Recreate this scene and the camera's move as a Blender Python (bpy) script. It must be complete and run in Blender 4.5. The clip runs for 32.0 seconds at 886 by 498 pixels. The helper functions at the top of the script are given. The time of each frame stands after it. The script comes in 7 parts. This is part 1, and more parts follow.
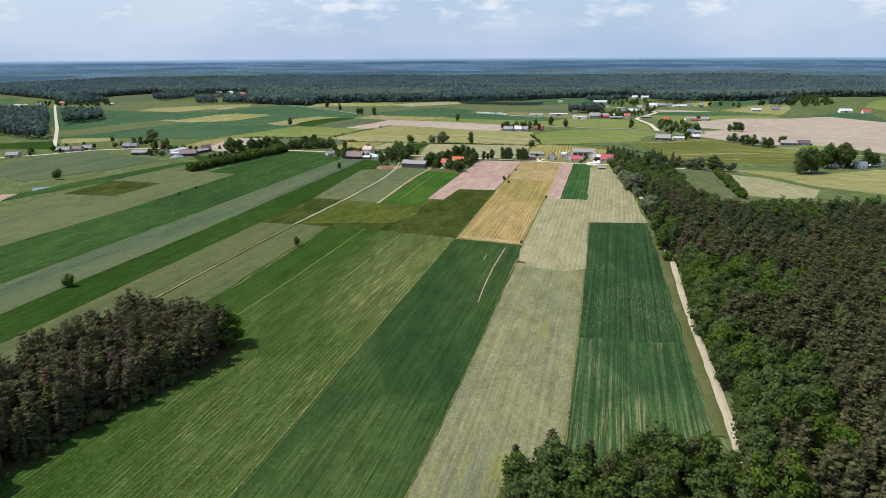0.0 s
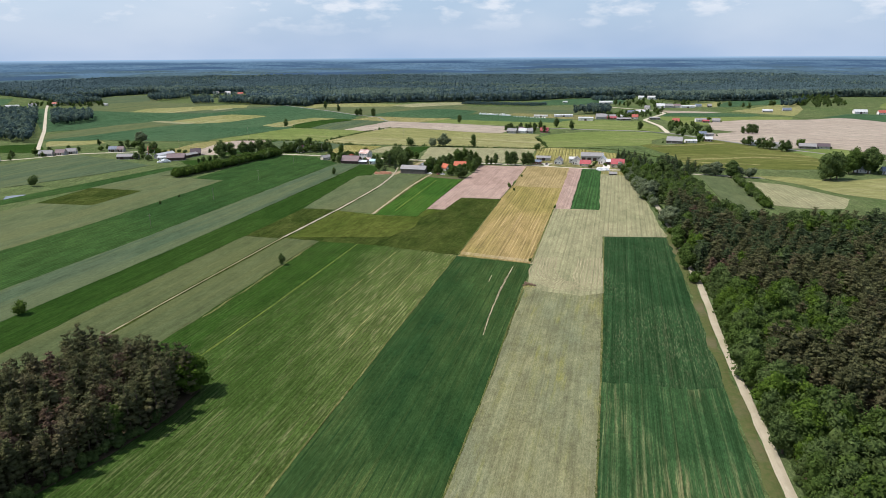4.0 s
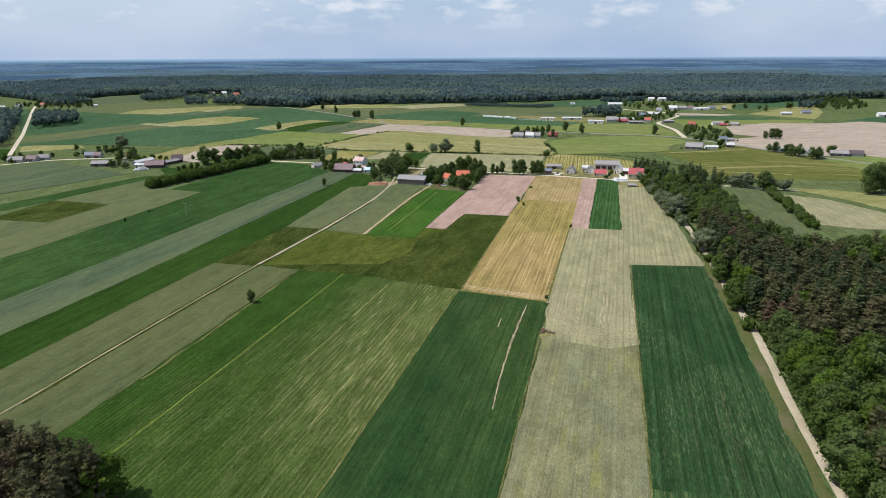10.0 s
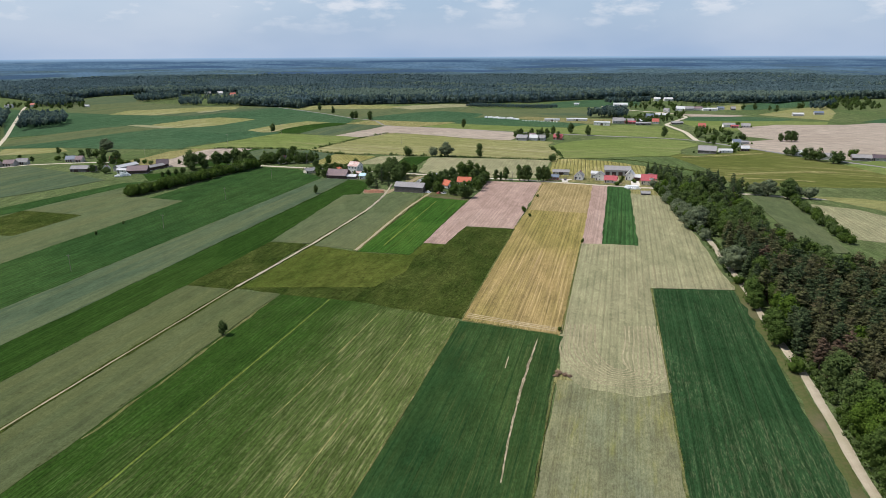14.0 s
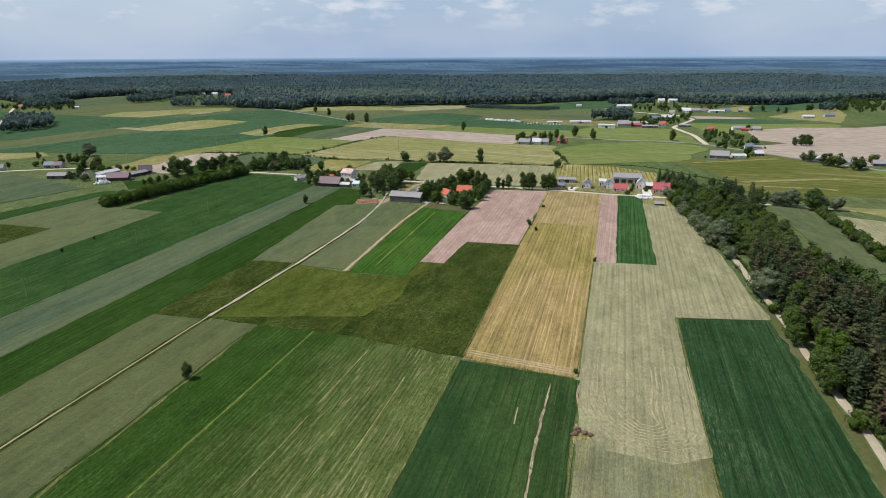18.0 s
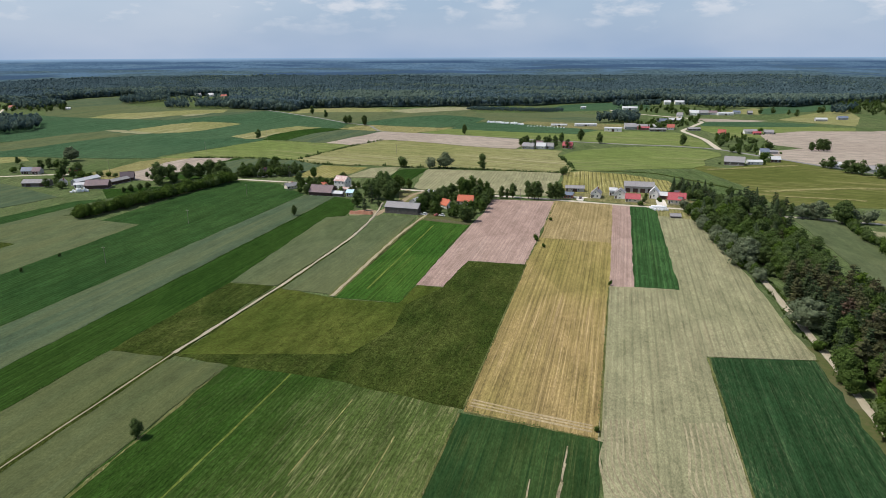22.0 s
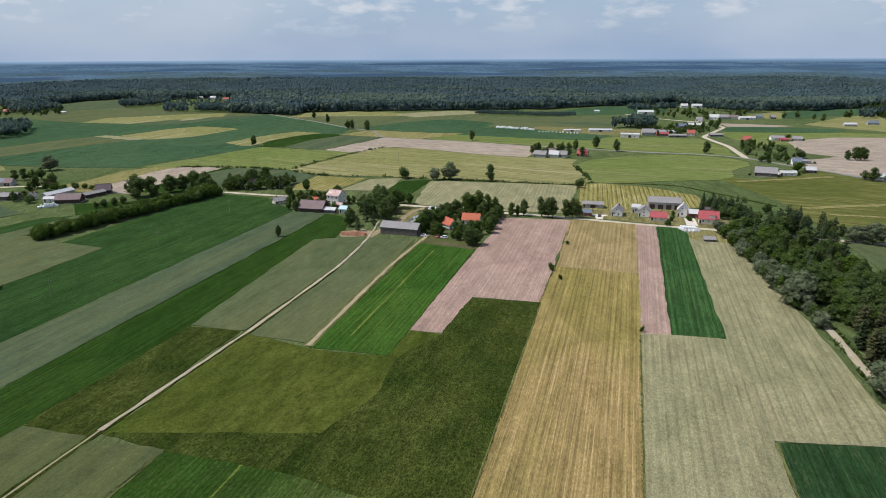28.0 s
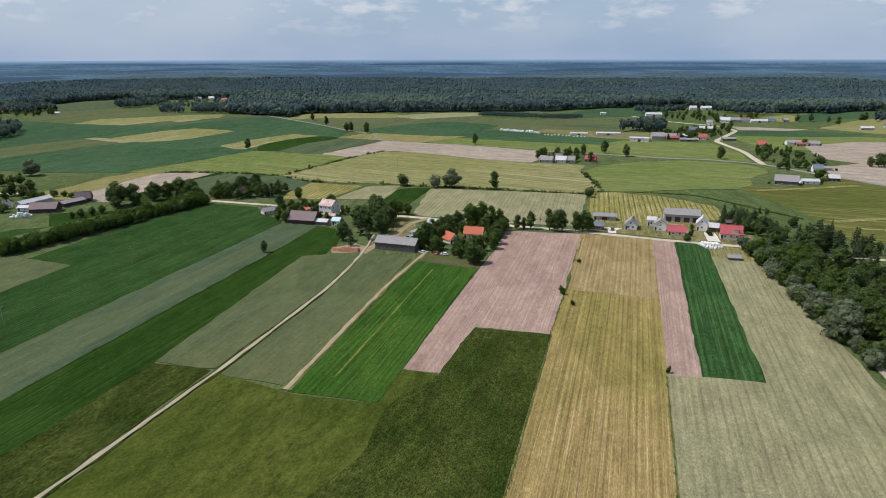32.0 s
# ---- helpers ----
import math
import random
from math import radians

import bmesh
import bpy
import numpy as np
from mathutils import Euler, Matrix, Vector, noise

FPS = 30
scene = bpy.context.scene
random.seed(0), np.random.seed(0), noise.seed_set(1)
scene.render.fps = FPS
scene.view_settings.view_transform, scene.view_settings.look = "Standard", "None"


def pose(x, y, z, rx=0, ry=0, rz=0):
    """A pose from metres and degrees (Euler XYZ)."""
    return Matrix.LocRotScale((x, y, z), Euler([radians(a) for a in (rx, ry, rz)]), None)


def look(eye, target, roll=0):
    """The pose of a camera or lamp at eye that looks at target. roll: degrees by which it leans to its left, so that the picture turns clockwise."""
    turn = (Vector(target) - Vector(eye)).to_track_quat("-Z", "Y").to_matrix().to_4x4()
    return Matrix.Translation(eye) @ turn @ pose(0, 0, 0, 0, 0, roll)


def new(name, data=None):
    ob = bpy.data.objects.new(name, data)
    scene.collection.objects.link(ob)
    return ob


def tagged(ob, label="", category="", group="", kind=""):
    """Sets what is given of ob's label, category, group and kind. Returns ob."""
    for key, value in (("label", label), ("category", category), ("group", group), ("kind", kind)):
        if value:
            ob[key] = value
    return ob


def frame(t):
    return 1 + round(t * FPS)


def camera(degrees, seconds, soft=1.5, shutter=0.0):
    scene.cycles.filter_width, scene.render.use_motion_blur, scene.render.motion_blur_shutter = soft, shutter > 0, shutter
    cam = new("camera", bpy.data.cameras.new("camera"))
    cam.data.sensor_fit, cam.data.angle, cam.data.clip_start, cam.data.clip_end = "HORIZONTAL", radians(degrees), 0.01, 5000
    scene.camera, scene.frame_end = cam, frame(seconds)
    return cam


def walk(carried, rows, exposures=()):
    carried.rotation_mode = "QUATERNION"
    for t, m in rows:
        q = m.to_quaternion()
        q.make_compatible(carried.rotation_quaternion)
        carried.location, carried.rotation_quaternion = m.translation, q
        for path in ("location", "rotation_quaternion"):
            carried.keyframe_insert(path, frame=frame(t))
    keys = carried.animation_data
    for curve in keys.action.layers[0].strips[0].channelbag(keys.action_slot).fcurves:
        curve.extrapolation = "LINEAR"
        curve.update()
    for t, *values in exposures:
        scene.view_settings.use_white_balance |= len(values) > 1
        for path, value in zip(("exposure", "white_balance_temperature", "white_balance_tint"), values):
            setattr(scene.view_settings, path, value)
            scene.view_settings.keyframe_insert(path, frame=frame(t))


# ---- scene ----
cam = camera(68.0, 32.0, soft=0.5)


def drone(x, y, z, yaw, pitch, roll):
    """A pose from the place, the heading (to the left of +y), the tilt and the lean, in degrees."""
    a, b = radians(yaw), radians(pitch)
    ahead = Vector((-math.sin(a) * math.cos(b), math.cos(a) * math.cos(b), math.sin(b)))
    eye = Vector((x, y, z))
    return look(eye, eye + ahead * 100, roll)


PATH = [
    (0.0, drone(0.00, 0.00, 101.82, -0.555, -16.556, -0.316)),
    (1.5, drone(0.45, 13.62, 101.56, -0.495, -16.556, -0.313)),
    (3.5, drone(0.94, 31.73, 101.21, -0.412, -16.580, -0.346)),
    (5.5, drone(1.43, 49.92, 100.84, -0.360, -16.596, -0.330)),
    (7.5, drone(2.03, 68.18, 100.54, -0.308, -16.579, -0.340)),
    (9.5, drone(2.50, 86.45, 100.28, -0.199, -16.596, -0.285)),
    (11.5, drone(2.93, 104.49, 100.03, -0.106, -16.602, -0.260)),
    (13.0, drone(3.28, 117.76, 99.84, -0.094, -16.628, -0.283)),
    (14.5, drone(3.64, 130.79, 99.66, -0.083, -16.659, -0.266)),
    (16.5, drone(3.85, 147.68, 99.59, -0.128, -16.640, -0.235)),
    (18.0, drone(4.06, 160.27, 99.57, -0.138, -16.633, -0.262)),
    (20.0, drone(4.57, 177.15, 99.53, -0.107, -16.634, -0.215)),
    (22.0, drone(5.15, 194.18, 99.49, -0.065, -16.606, -0.179)),
    (24.0, drone(5.90, 211.11, 99.49, 0.008, -16.584, -0.240)),
    (25.5, drone(6.86, 223.65, 99.48, 0.137, -16.541, -0.256)),
    (27.5, drone(8.70, 239.52, 99.29, 0.680, -16.456, -0.262)),
    (29.0, drone(9.48, 251.52, 99.18, 0.839, -16.466, -0.202)),
    (30.5, drone(9.91, 263.41, 99.23, 0.956, -16.467, -0.121)),
    (32.0, drone(10.07, 275.24, 99.42, 1.004, -16.449, -0.120)),
]
walk(cam, PATH, [(0.0, 0.51), (9.0, 0.42), (16.0, 0.3), (23.0, 0.21), (32.0, 0.13)])

# ---- world, sun ----
SUN_EL, SUN_AZ = 58.0, 178.0  # azimuth counter-clockwise from +x
sun_dir = Vector((math.cos(radians(SUN_EL)) * math.cos(radians(SUN_AZ)),
                  math.cos(radians(SUN_EL)) * math.sin(radians(SUN_AZ)), math.sin(radians(SUN_EL))))
sun = new("sun", bpy.data.lights.new("sun", "SUN"))
sun.data.energy, sun.data.angle, sun.data.color = 3.6, radians(0.6), (1.0, 0.95, 0.87)
sun.matrix_basis = look(sun_dir * 900, (0, 0, 0))

world = bpy.data.worlds.new("world")
scene.world = world
world.use_nodes = True
wn, wl = world.node_tree.nodes, world.node_tree.links
wn.clear()
w_out, w_bg = wn.new("ShaderNodeOutputWorld"), wn.new("ShaderNodeBackground")
sky = wn.new("ShaderNodeTexSky")
sky.sky_type, sky.sun_disc = "NISHITA", False
sky.sun_elevation, sky.sun_rotation = radians(SUN_EL), radians(90.0 - SUN_AZ)
sky.air_density, sky.dust_density, sky.ozone_density = 1.0, 1.2, 1.6
w_co = wn.new("ShaderNodeTexCoord")
w_map = wn.new("ShaderNodeMapping")
w_map.inputs["Scale"].default_value = (1.0, 1.0, 2.8)
w_n1, w_n2 = wn.new("ShaderNodeTexNoise"), wn.new("ShaderNodeTexNoise")
w_n1.inputs["Scale"].default_value, w_n1.inputs["Detail"].default_value, w_n1.inputs["Roughness"].default_value = 15.0, 7.0, 0.55
w_n2.inputs["Scale"].default_value, w_n2.inputs["Detail"].default_value = 2.6, 4.0
wl.new(w_co.outputs["Generated"], w_map.inputs["Vector"])
wl.new(w_map.outputs["Vector"], w_n1.inputs["Vector"])
wl.new(w_map.outputs["Vector"], w_n2.inputs["Vector"])
w_r1, w_r2 = wn.new("ShaderNodeMapRange"), wn.new("ShaderNodeMapRange")
for node, lo, hi, top in ((w_r1, 0.49, 0.64, 0.75), (w_r2, 0.42, 0.72, 0.36)):
    node.inputs["From Min"].default_value, node.inputs["From Max"].default_value = lo, hi
    node.inputs["To Max"].default_value = top
wl.new(w_n1.outputs["Fac"], w_r1.inputs["Value"])
wl.new(w_n2.outputs["Fac"], w_r2.inputs["Value"])
w_max = wn.new("ShaderNodeMath")
w_max.operation = "MAXIMUM"
w_sep = wn.new("ShaderNodeSeparateXYZ")
wl.new(w_co.outputs["Generated"], w_sep.inputs["Vector"])
w_up = wn.new("ShaderNodeMapRange")
w_up.inputs["From Min"].default_value, w_up.inputs["From Max"].default_value = 0.02, 0.062
wl.new(w_sep.outputs["Z"], w_up.inputs["Value"])
w_puff = wn.new("ShaderNodeMath")
w_puff.operation = "MULTIPLY"
wl.new(w_r1.outputs["Result"], w_puff.inputs[0])
wl.new(w_up.outputs["Result"], w_puff.inputs[1])
wl.new(w_puff.outputs[0], w_max.inputs[0])
wl.new(w_r2.outputs["Result"], w_max.inputs[1])
w_mix = wn.new("ShaderNodeMix")
w_mix.data_type = "RGBA"
wl.new(w_max.outputs[0], w_mix.inputs["Factor"])
w_mix.inputs["B"].default_value = (6.0, 6.3, 6.9, 1.0)
w_low = wn.new("ShaderNodeMapRange")
for key, value in (("From Min", -0.02), ("From Max", 0.30), ("To Min", 0.88), ("To Max", 0.0)):
    w_low.inputs[key].default_value = value
wl.new(w_sep.outputs["Z"], w_low.inputs["Value"])
w_haze = wn.new("ShaderNodeMix")
w_haze.data_type = "RGBA"
wl.new(w_low.outputs["Result"], w_haze.inputs["Factor"])
wl.new(sky.outputs["Color"], w_haze.inputs["A"])
w_haze.inputs["B"].default_value = (2.95, 4.1, 6.1, 1.0)
wl.new(w_haze.outputs["Result"], w_mix.inputs["A"])
wl.new(w_mix.outputs["Result"], w_bg.inputs["Color"])
w_bg.inputs["Strength"].default_value = 0.10
wl.new(w_bg.outputs["Background"], w_out.inputs["Surface"])

# ---- materials ----
class Shader:
    """A material's node tree, with short ways to add nodes."""

    def __init__(self, name, rough=0.85, spec=0.2):
        self.mat = bpy.data.materials.new(name)
        self.mat.use_nodes = True
        self.tree = self.mat.node_tree
        self.bsdf = self.tree.nodes["Principled BSDF"]
        self.bsdf.inputs["Roughness"].default_value = rough
        self.bsdf.inputs["Specular IOR Level"].default_value = spec
        self.coord = self.tree.nodes.new("ShaderNodeTexCoord").outputs["Object"]

    def put(self, socket, value):
        if isinstance(value, bpy.types.NodeSocket):
            self.tree.links.new(value, socket)
        elif isinstance(value, tuple) and len(value) == 3 and socket.type == "RGBA":
            socket.default_value = (*value, 1.0)
        else:
            socket.default_value = value

    def scaled(self, sx, sy, sz=1.0, turn=0.0):
        node = self.tree.nodes.new("ShaderNodeMapping")
        node.inputs["Scale"].default_value = (sx, sy, sz)
        node.inputs["Rotation"].default_value = (0, 0, radians(turn))
        self.put(node.inputs["Vector"], self.coord)
        return node.outputs["Vector"]

    def noise(self, scale, detail=3.0, rough=0.55, vector=None, warp=0.0):
        node = self.tree.nodes.new("ShaderNodeTexNoise")
        for key, value in (("Scale", scale), ("Detail", detail), ("Roughness", rough), ("Distortion", warp)):
            node.inputs[key].default_value = value
        self.put(node.inputs["Vector"], vector or self.coord)
        return node.outputs["Fac"]

    def bands(self, period, warp=0.4, warp_scale=0.3, vector=None):
        node = self.tree.nodes.new("ShaderNodeTexWave")
        node.bands_direction = "X"
        node.inputs["Scale"].default_value = math.pi / 10 / period
        node.inputs["Distortion"].default_value = warp
        node.inputs["Detail"].default_value = 2.0
        node.inputs["Detail Scale"].default_value = warp_scale
        self.put(node.inputs["Vector"], vector or self.coord)
        return node.outputs["Fac"]

    def ramp(self, value, lo, hi, top=1.0):
        node = self.tree.nodes.new("ShaderNodeMapRange")
        for key, number in (("From Min", lo), ("From Max", hi), ("To Max", top)):
            node.inputs[key].default_value = number
        self.put(node.inputs["Value"], value)
        return node.outputs["Result"]

    def mix(self, factor, a, b, blend="MIX"):
        node = self.tree.nodes.new("ShaderNodeMix")
        node.data_type, node.blend_type = "RGBA", blend
        self.put(node.inputs["Factor"], factor)
        self.put(node.inputs["A"], a)
        self.put(node.inputs["B"], b)
        return node.outputs["Result"]

    def shade(self, factor, colour, low, high):
        """The colour times a grey between low and high."""
        node = self.tree.nodes.new("ShaderNodeMapRange")
        for key, number in (("From Min", 0.0), ("From Max", 1.0), ("To Min", low), ("To Max", high)):
            node.inputs[key].default_value = number
        self.put(node.inputs["Value"], factor)
        grey = self.tree.nodes.new("ShaderNodeCombineColor")
        for key in ("Red", "Green", "Blue"):
            self.put(grey.inputs[key], node.outputs["Result"])
        return self.mix(1.0, colour, grey.outputs["Color"], "MULTIPLY")

    def math(self, op, a, b):
        node = self.tree.nodes.new("ShaderNodeMath")
        node.operation = op
        self.put(node.inputs[0], a)
        self.put(node.inputs[1], b)
        return node.outputs[0]

    def island(self):
        return self.tree.nodes.new("ShaderNodeNewGeometry").outputs["Random Per Island"]

    def chance(self):
        return self.tree.nodes.new("ShaderNodeObjectInfo").outputs["Random"]

    def bump(self, height, strength=0.4, distance=0.2):
        node = self.tree.nodes.new("ShaderNodeBump")
        node.inputs["Strength"].default_value, node.inputs["Distance"].default_value = strength, distance
        self.put(node.inputs["Height"], height)
        self.tree.links.new(node.outputs["Normal"], self.bsdf.inputs["Normal"])

    def done(self, colour):
        self.put(self.bsdf.inputs["Base Color"], colour)
        return self.mat


def crop(name, main, second, streak, streak_amount=0.35, row=1.2, row_amount=0.25, tram=0.0, tram_colour=None,
         patch=0.02, patch_amount=0.5, stretch=0.03, bump=0.5, width=0.8, grain=0.3, lined=0.4, dry=None, lanes=0.0, strand=0.3, tuft=0.0):
    """Crop or meadow: rows along the local y axis, streaks, large uneven patches and a fine grain.
    dry: from where to where across the field the second colour and the streaks take over. strand: how far the fine grain is drawn out along the rows (1: not at all)."""
    s = Shader(name, 0.95, 0.0)
    big = s.noise(patch, 5.0, 0.65, s.scaled(1.0, 0.45))
    spread = s.ramp(big, 0.38, 0.64, patch_amount)
    where = s.ramp(s.noise(patch * 1.3, 4.0, 0.65, s.scaled(1.0, 0.5, 1.0)), 0.42, 0.62)
    if dry:
        apart = s.tree.nodes.new("ShaderNodeSeparateXYZ")
        s.put(apart.inputs["Vector"], s.coord)
        wavy = s.math("ADD", apart.outputs["X"], s.ramp(s.noise(0.03, 4.0, 0.6, s.scaled(1.0, 0.4)), 0.3, 0.7, 26.0))
        across = s.math("MULTIPLY", s.ramp(wavy, dry[0] + 13.0, dry[1] + 13.0), s.math("ADD", s.ramp(apart.outputs["Y"], -22.0, 78.0, 0.65), 0.35))
        spread = s.math("MULTIPLY", s.math("ADD", s.math("MULTIPLY", spread, 0.5), 0.5), across)
        where = s.math("MULTIPLY", s.math("ADD", s.math("MULTIPLY", where, 0.7), 0.3), s.math("ADD", s.math("MULTIPLY", across, 0.9), 0.08))
    c = s.mix(spread, main, second)
    mottle = s.noise(0.11, 5.0, 0.7, s.scaled(1.0, 0.45))
    c = s.shade(s.ramp(mottle, 0.34, 0.66), c, 0.78, 1.2)
    if lanes:
        lane = s.noise(1.0, 3.0, 0.6, s.scaled(1.0 / lanes, 0.05 / lanes))
        c = s.mix(s.ramp(lane, 0.44, 0.6, 0.75), c, streak)
    lines = s.noise(1.0, 5.0, 0.7, s.scaled(1.0 / width, stretch / width))
    c = s.mix(s.math("MULTIPLY", s.ramp(lines, 0.5, 0.66, min(1.0, streak_amount * 1.8)), where), c, streak)
    thin = s.noise(1.0, 4.0, 0.75, s.scaled(1.1, 0.006))
    c = s.shade(s.ramp(thin, 0.38, 0.62), c, 1.0 + 0.7 * lined, 1.0 - 0.8 * lined)
    pale = s.noise(1.0, 3.0, 0.7, s.scaled(1.3, 0.012, 1.0, 0.6))
    c = s.mix(s.ramp(pale, 0.56, 0.7, lined * 0.4), c, streak)
    if row_amount:
        rows = s.bands(row, 1.6, 0.1, s.scaled(1.0, 0.12))
        patchy = s.noise(0.05, 3.0)
        c = s.shade(s.math("MULTIPLY", s.ramp(rows, 0.62, 0.98), s.ramp(patchy, 0.25, 0.55)), c, 1.0 + 0.15 * row_amount, 1.0 - min(0.7, row_amount * 0.9))
    if tram:
        tracks = s.bands(tram, 0.6, 0.05, s.scaled(1.0, 0.3))
        c = s.mix(s.math("MULTIPLY", s.ramp(tracks, 0.93, 1.0, 0.75), s.ramp(s.noise(0.06, 3.0), 0.3, 0.6)), c, tram_colour or streak)
    fine = s.noise(1.0, 5.0, 0.8, s.scaled(2.4, 2.4 * strand))
    c = s.shade(s.ramp(fine, 0.36, 0.64), c, 1.0 + 1.3 * grain, 1.0 - min(0.85, grain * 1.5))
    clods = s.noise(0.7, 4.0, 0.75, s.scaled(1.0, min(1.0, strand * 1.5), 1.0, 2.0))
    c = s.shade(s.ramp(clods, 0.38, 0.62), c, 1.0 - 0.6 * grain, 1.0 + 0.5 * grain)
    if tuft:
        clumps = s.noise(0.34, 5.0, 0.75, s.scaled(1.0, 0.4, 1.0, 12.0))
        c = s.shade(s.ramp(clumps, 0.38, 0.62), c, 1.0 + 0.5 * tuft, 1.0 - 0.75 * tuft)
        bald = s.noise(0.2, 4.0, 0.75, s.scaled(1.0, 0.4, 1.0, 30.0))
        c = s.mix(s.ramp(bald, 0.56, 0.68, tuft), c, streak)
    s.bump(fine, bump, 0.3)
    s.bsdf.inputs["Sheen Weight"].default_value = 0.02
    s.bsdf.inputs["Sheen Roughness"].default_value = 0.45
    s.bsdf.inputs["Sheen Tint"].default_value = (0.8, 0.95, 0.6, 1.0)
    return s.done(c)


def earth(name, main, second, stain, scale=0.25, row=0.0, bump=0.4):
    s = Shader(name, 0.95, 0.0)
    c = s.mix(s.ramp(s.noise(scale, 5.0, 0.65), 0.35, 0.65), main, second)
    c = s.mix(s.ramp(s.noise(0.05, 3.0), 0.5, 0.75, 0.6), c, stain)
    if row:
        c = s.mix(s.ramp(s.bands(row, 1.5, 0.3), 0.4, 0.95, 0.35), c, tuple(v * 0.72 for v in main))
    fine = s.noise(2.5, 5.0, 0.7)
    c = s.mix(s.ramp(fine, 0.35, 0.75, 0.3), c, tuple(v * 0.6 for v in main))
    s.bump(fine, bump, 0.2)
    return s.done(c)


def foliage(name, dark, light, rusty=None, cell=0.16, grain=2.6, sheer=0.4):
    """Leaves: each tuft differs a little, and each tree from its neighbour."""
    s = Shader(name, 0.85, 0.02)
    c = s.mix(s.island(), dark, light)
    c = s.mix(s.ramp(s.noise(cell, 2.0, 0.5), 0.35, 0.7, 0.6), c, tuple(v * 0.6 for v in dark))
    c = s.mix(s.ramp(s.chance(), 0.0, 1.0, 0.35), c, tuple(v * 0.75 for v in light))
    if rusty:
        c = s.mix(s.ramp(s.noise(cell * 0.7, 2.0, 0.5), 0.52, 0.72, 0.6), c, rusty)
    speck = s.noise(grain * 1.4, 4.0, 0.8)
    c = s.mix(s.ramp(speck, 0.43, 0.62, 0.3), c, tuple(v * 0.5 for v in dark))
    s.bump(speck, 0.45, 0.25)
    s.bsdf.inputs["Transmission Weight"].default_value = 0.0
    thin = s.tree.nodes.new("ShaderNodeBsdfTranslucent")
    both = s.tree.nodes.new("ShaderNodeMixShader")
    both.inputs["Fac"].default_value = sheer
    out = s.tree.nodes["Material Output"]
    s.put(s.bsdf.inputs["Base Color"], c)
    s.put(thin.inputs["Color"], c)
    s.tree.links.new(s.bsdf.outputs["BSDF"], both.inputs[1])
    s.tree.links.new(thin.outputs["BSDF"], both.inputs[2])
    s.tree.links.new(both.outputs["Shader"], out.inputs["Surface"])
    return s.mat


def plain(name, main, second, scale=1.5, rough=0.7, spec=0.3, metal=0.0, streak=0.0, ribs=0.0, bump=0.15):
    """Walls, roofs and wood: weathered at two scales, with optional ribs or boards along the local y axis."""
    s = Shader(name, rough, spec)
    s.bsdf.inputs["Metallic"].default_value = metal
    c = s.mix(s.ramp(s.noise(scale, 4.0, 0.6), 0.35, 0.68), main, second)
    if streak:
        c = s.mix(s.ramp(s.noise(1.0, 3.0, 0.6, s.scaled(3.0, 3.0, 0.3)), 0.45, 0.75, streak), c, tuple(v * 0.5 for v in main))
    fine = s.noise(9.0, 4.0, 0.7)
    c = s.mix(s.ramp(fine, 0.4, 0.8, 0.25), c, tuple(v * 0.65 for v in main))
    height = fine
    if ribs:
        band = s.bands(ribs, 0.0)
        c = s.mix(s.ramp(band, 0.75, 1.0, 0.35), c, tuple(v * 0.55 for v in main))
        height = band
    s.bump(height, bump, 0.05)
    return s.done(c)


M = {}
# crops and meadows
M["grass"] = crop("rough_grass", (0.0733, 0.108, 0.0391), (0.122, 0.138, 0.0633), (0.196, 0.188, 0.115), 0.25, 2.0, 0.1, patch=0.012, lined=0.3, strand=0.8, tuft=0.25)
M["dark_crop"] = crop("dark_green_cereal", (0.01593, 0.04294, 0.01461), (0.04437, 0.07565, 0.02184), (0.1737, 0.1719, 0.06201), 0.17, 1.6, 0.0, 4.1, (0.012, 0.034, 0.012), patch=0.013, patch_amount=0.85, stretch=0.02, width=0.5, lined=0.18, grain=0.18, strand=0.3)
M["dark_crop_east"] = crop("dark_green_flecked_cereal", (0.01812, 0.04659, 0.01774), (0.02714, 0.06125, 0.02252), (0.1975, 0.198, 0.1108), 0.22, 1.6, 0.0, 5.2, (0.01, 0.026, 0.01), patch=0.018, stretch=0.12, width=0.45, lined=0.35, grain=0.2)
M["dark_crop_thin"] = crop("thin_green_cereal", (0.0245, 0.06, 0.0225), (0.048, 0.087, 0.031), (0.24, 0.225, 0.112), 0.42, 1.6, 0.0, patch=0.02, stretch=0.03, lined=0.4, grain=0.2)
M["rye"] = crop("pale_rye", (0.225, 0.221, 0.128), (0.25, 0.236, 0.145), (0.30, 0.26, 0.16), 0.35, 2.7, 0.2, patch=0.02, lined=0.12, grain=0.2, strand=0.5)
M["rye_low"] = crop("uneven_rye", (0.189, 0.1852, 0.1007), (0.1225, 0.1377, 0.08683), (0.1852, 0.1843, 0.05044), 0.5, 1.3, 0.0, patch=0.03, patch_amount=0.85, width=3.0, stretch=0.12, lined=0.2, grain=0.17, strand=0.4, tuft=0.1)
M["rye_green"] = crop("green_rye", (0.07888, 0.1017, 0.04752), (0.09521, 0.1146, 0.06023), (0.1017, 0.115, 0.05322), 0.25, 3.0, 0.0, patch=0.02, patch_amount=0.8, lined=0.08, grain=0.13, lanes=14.0, strand=0.6, tuft=0.08)
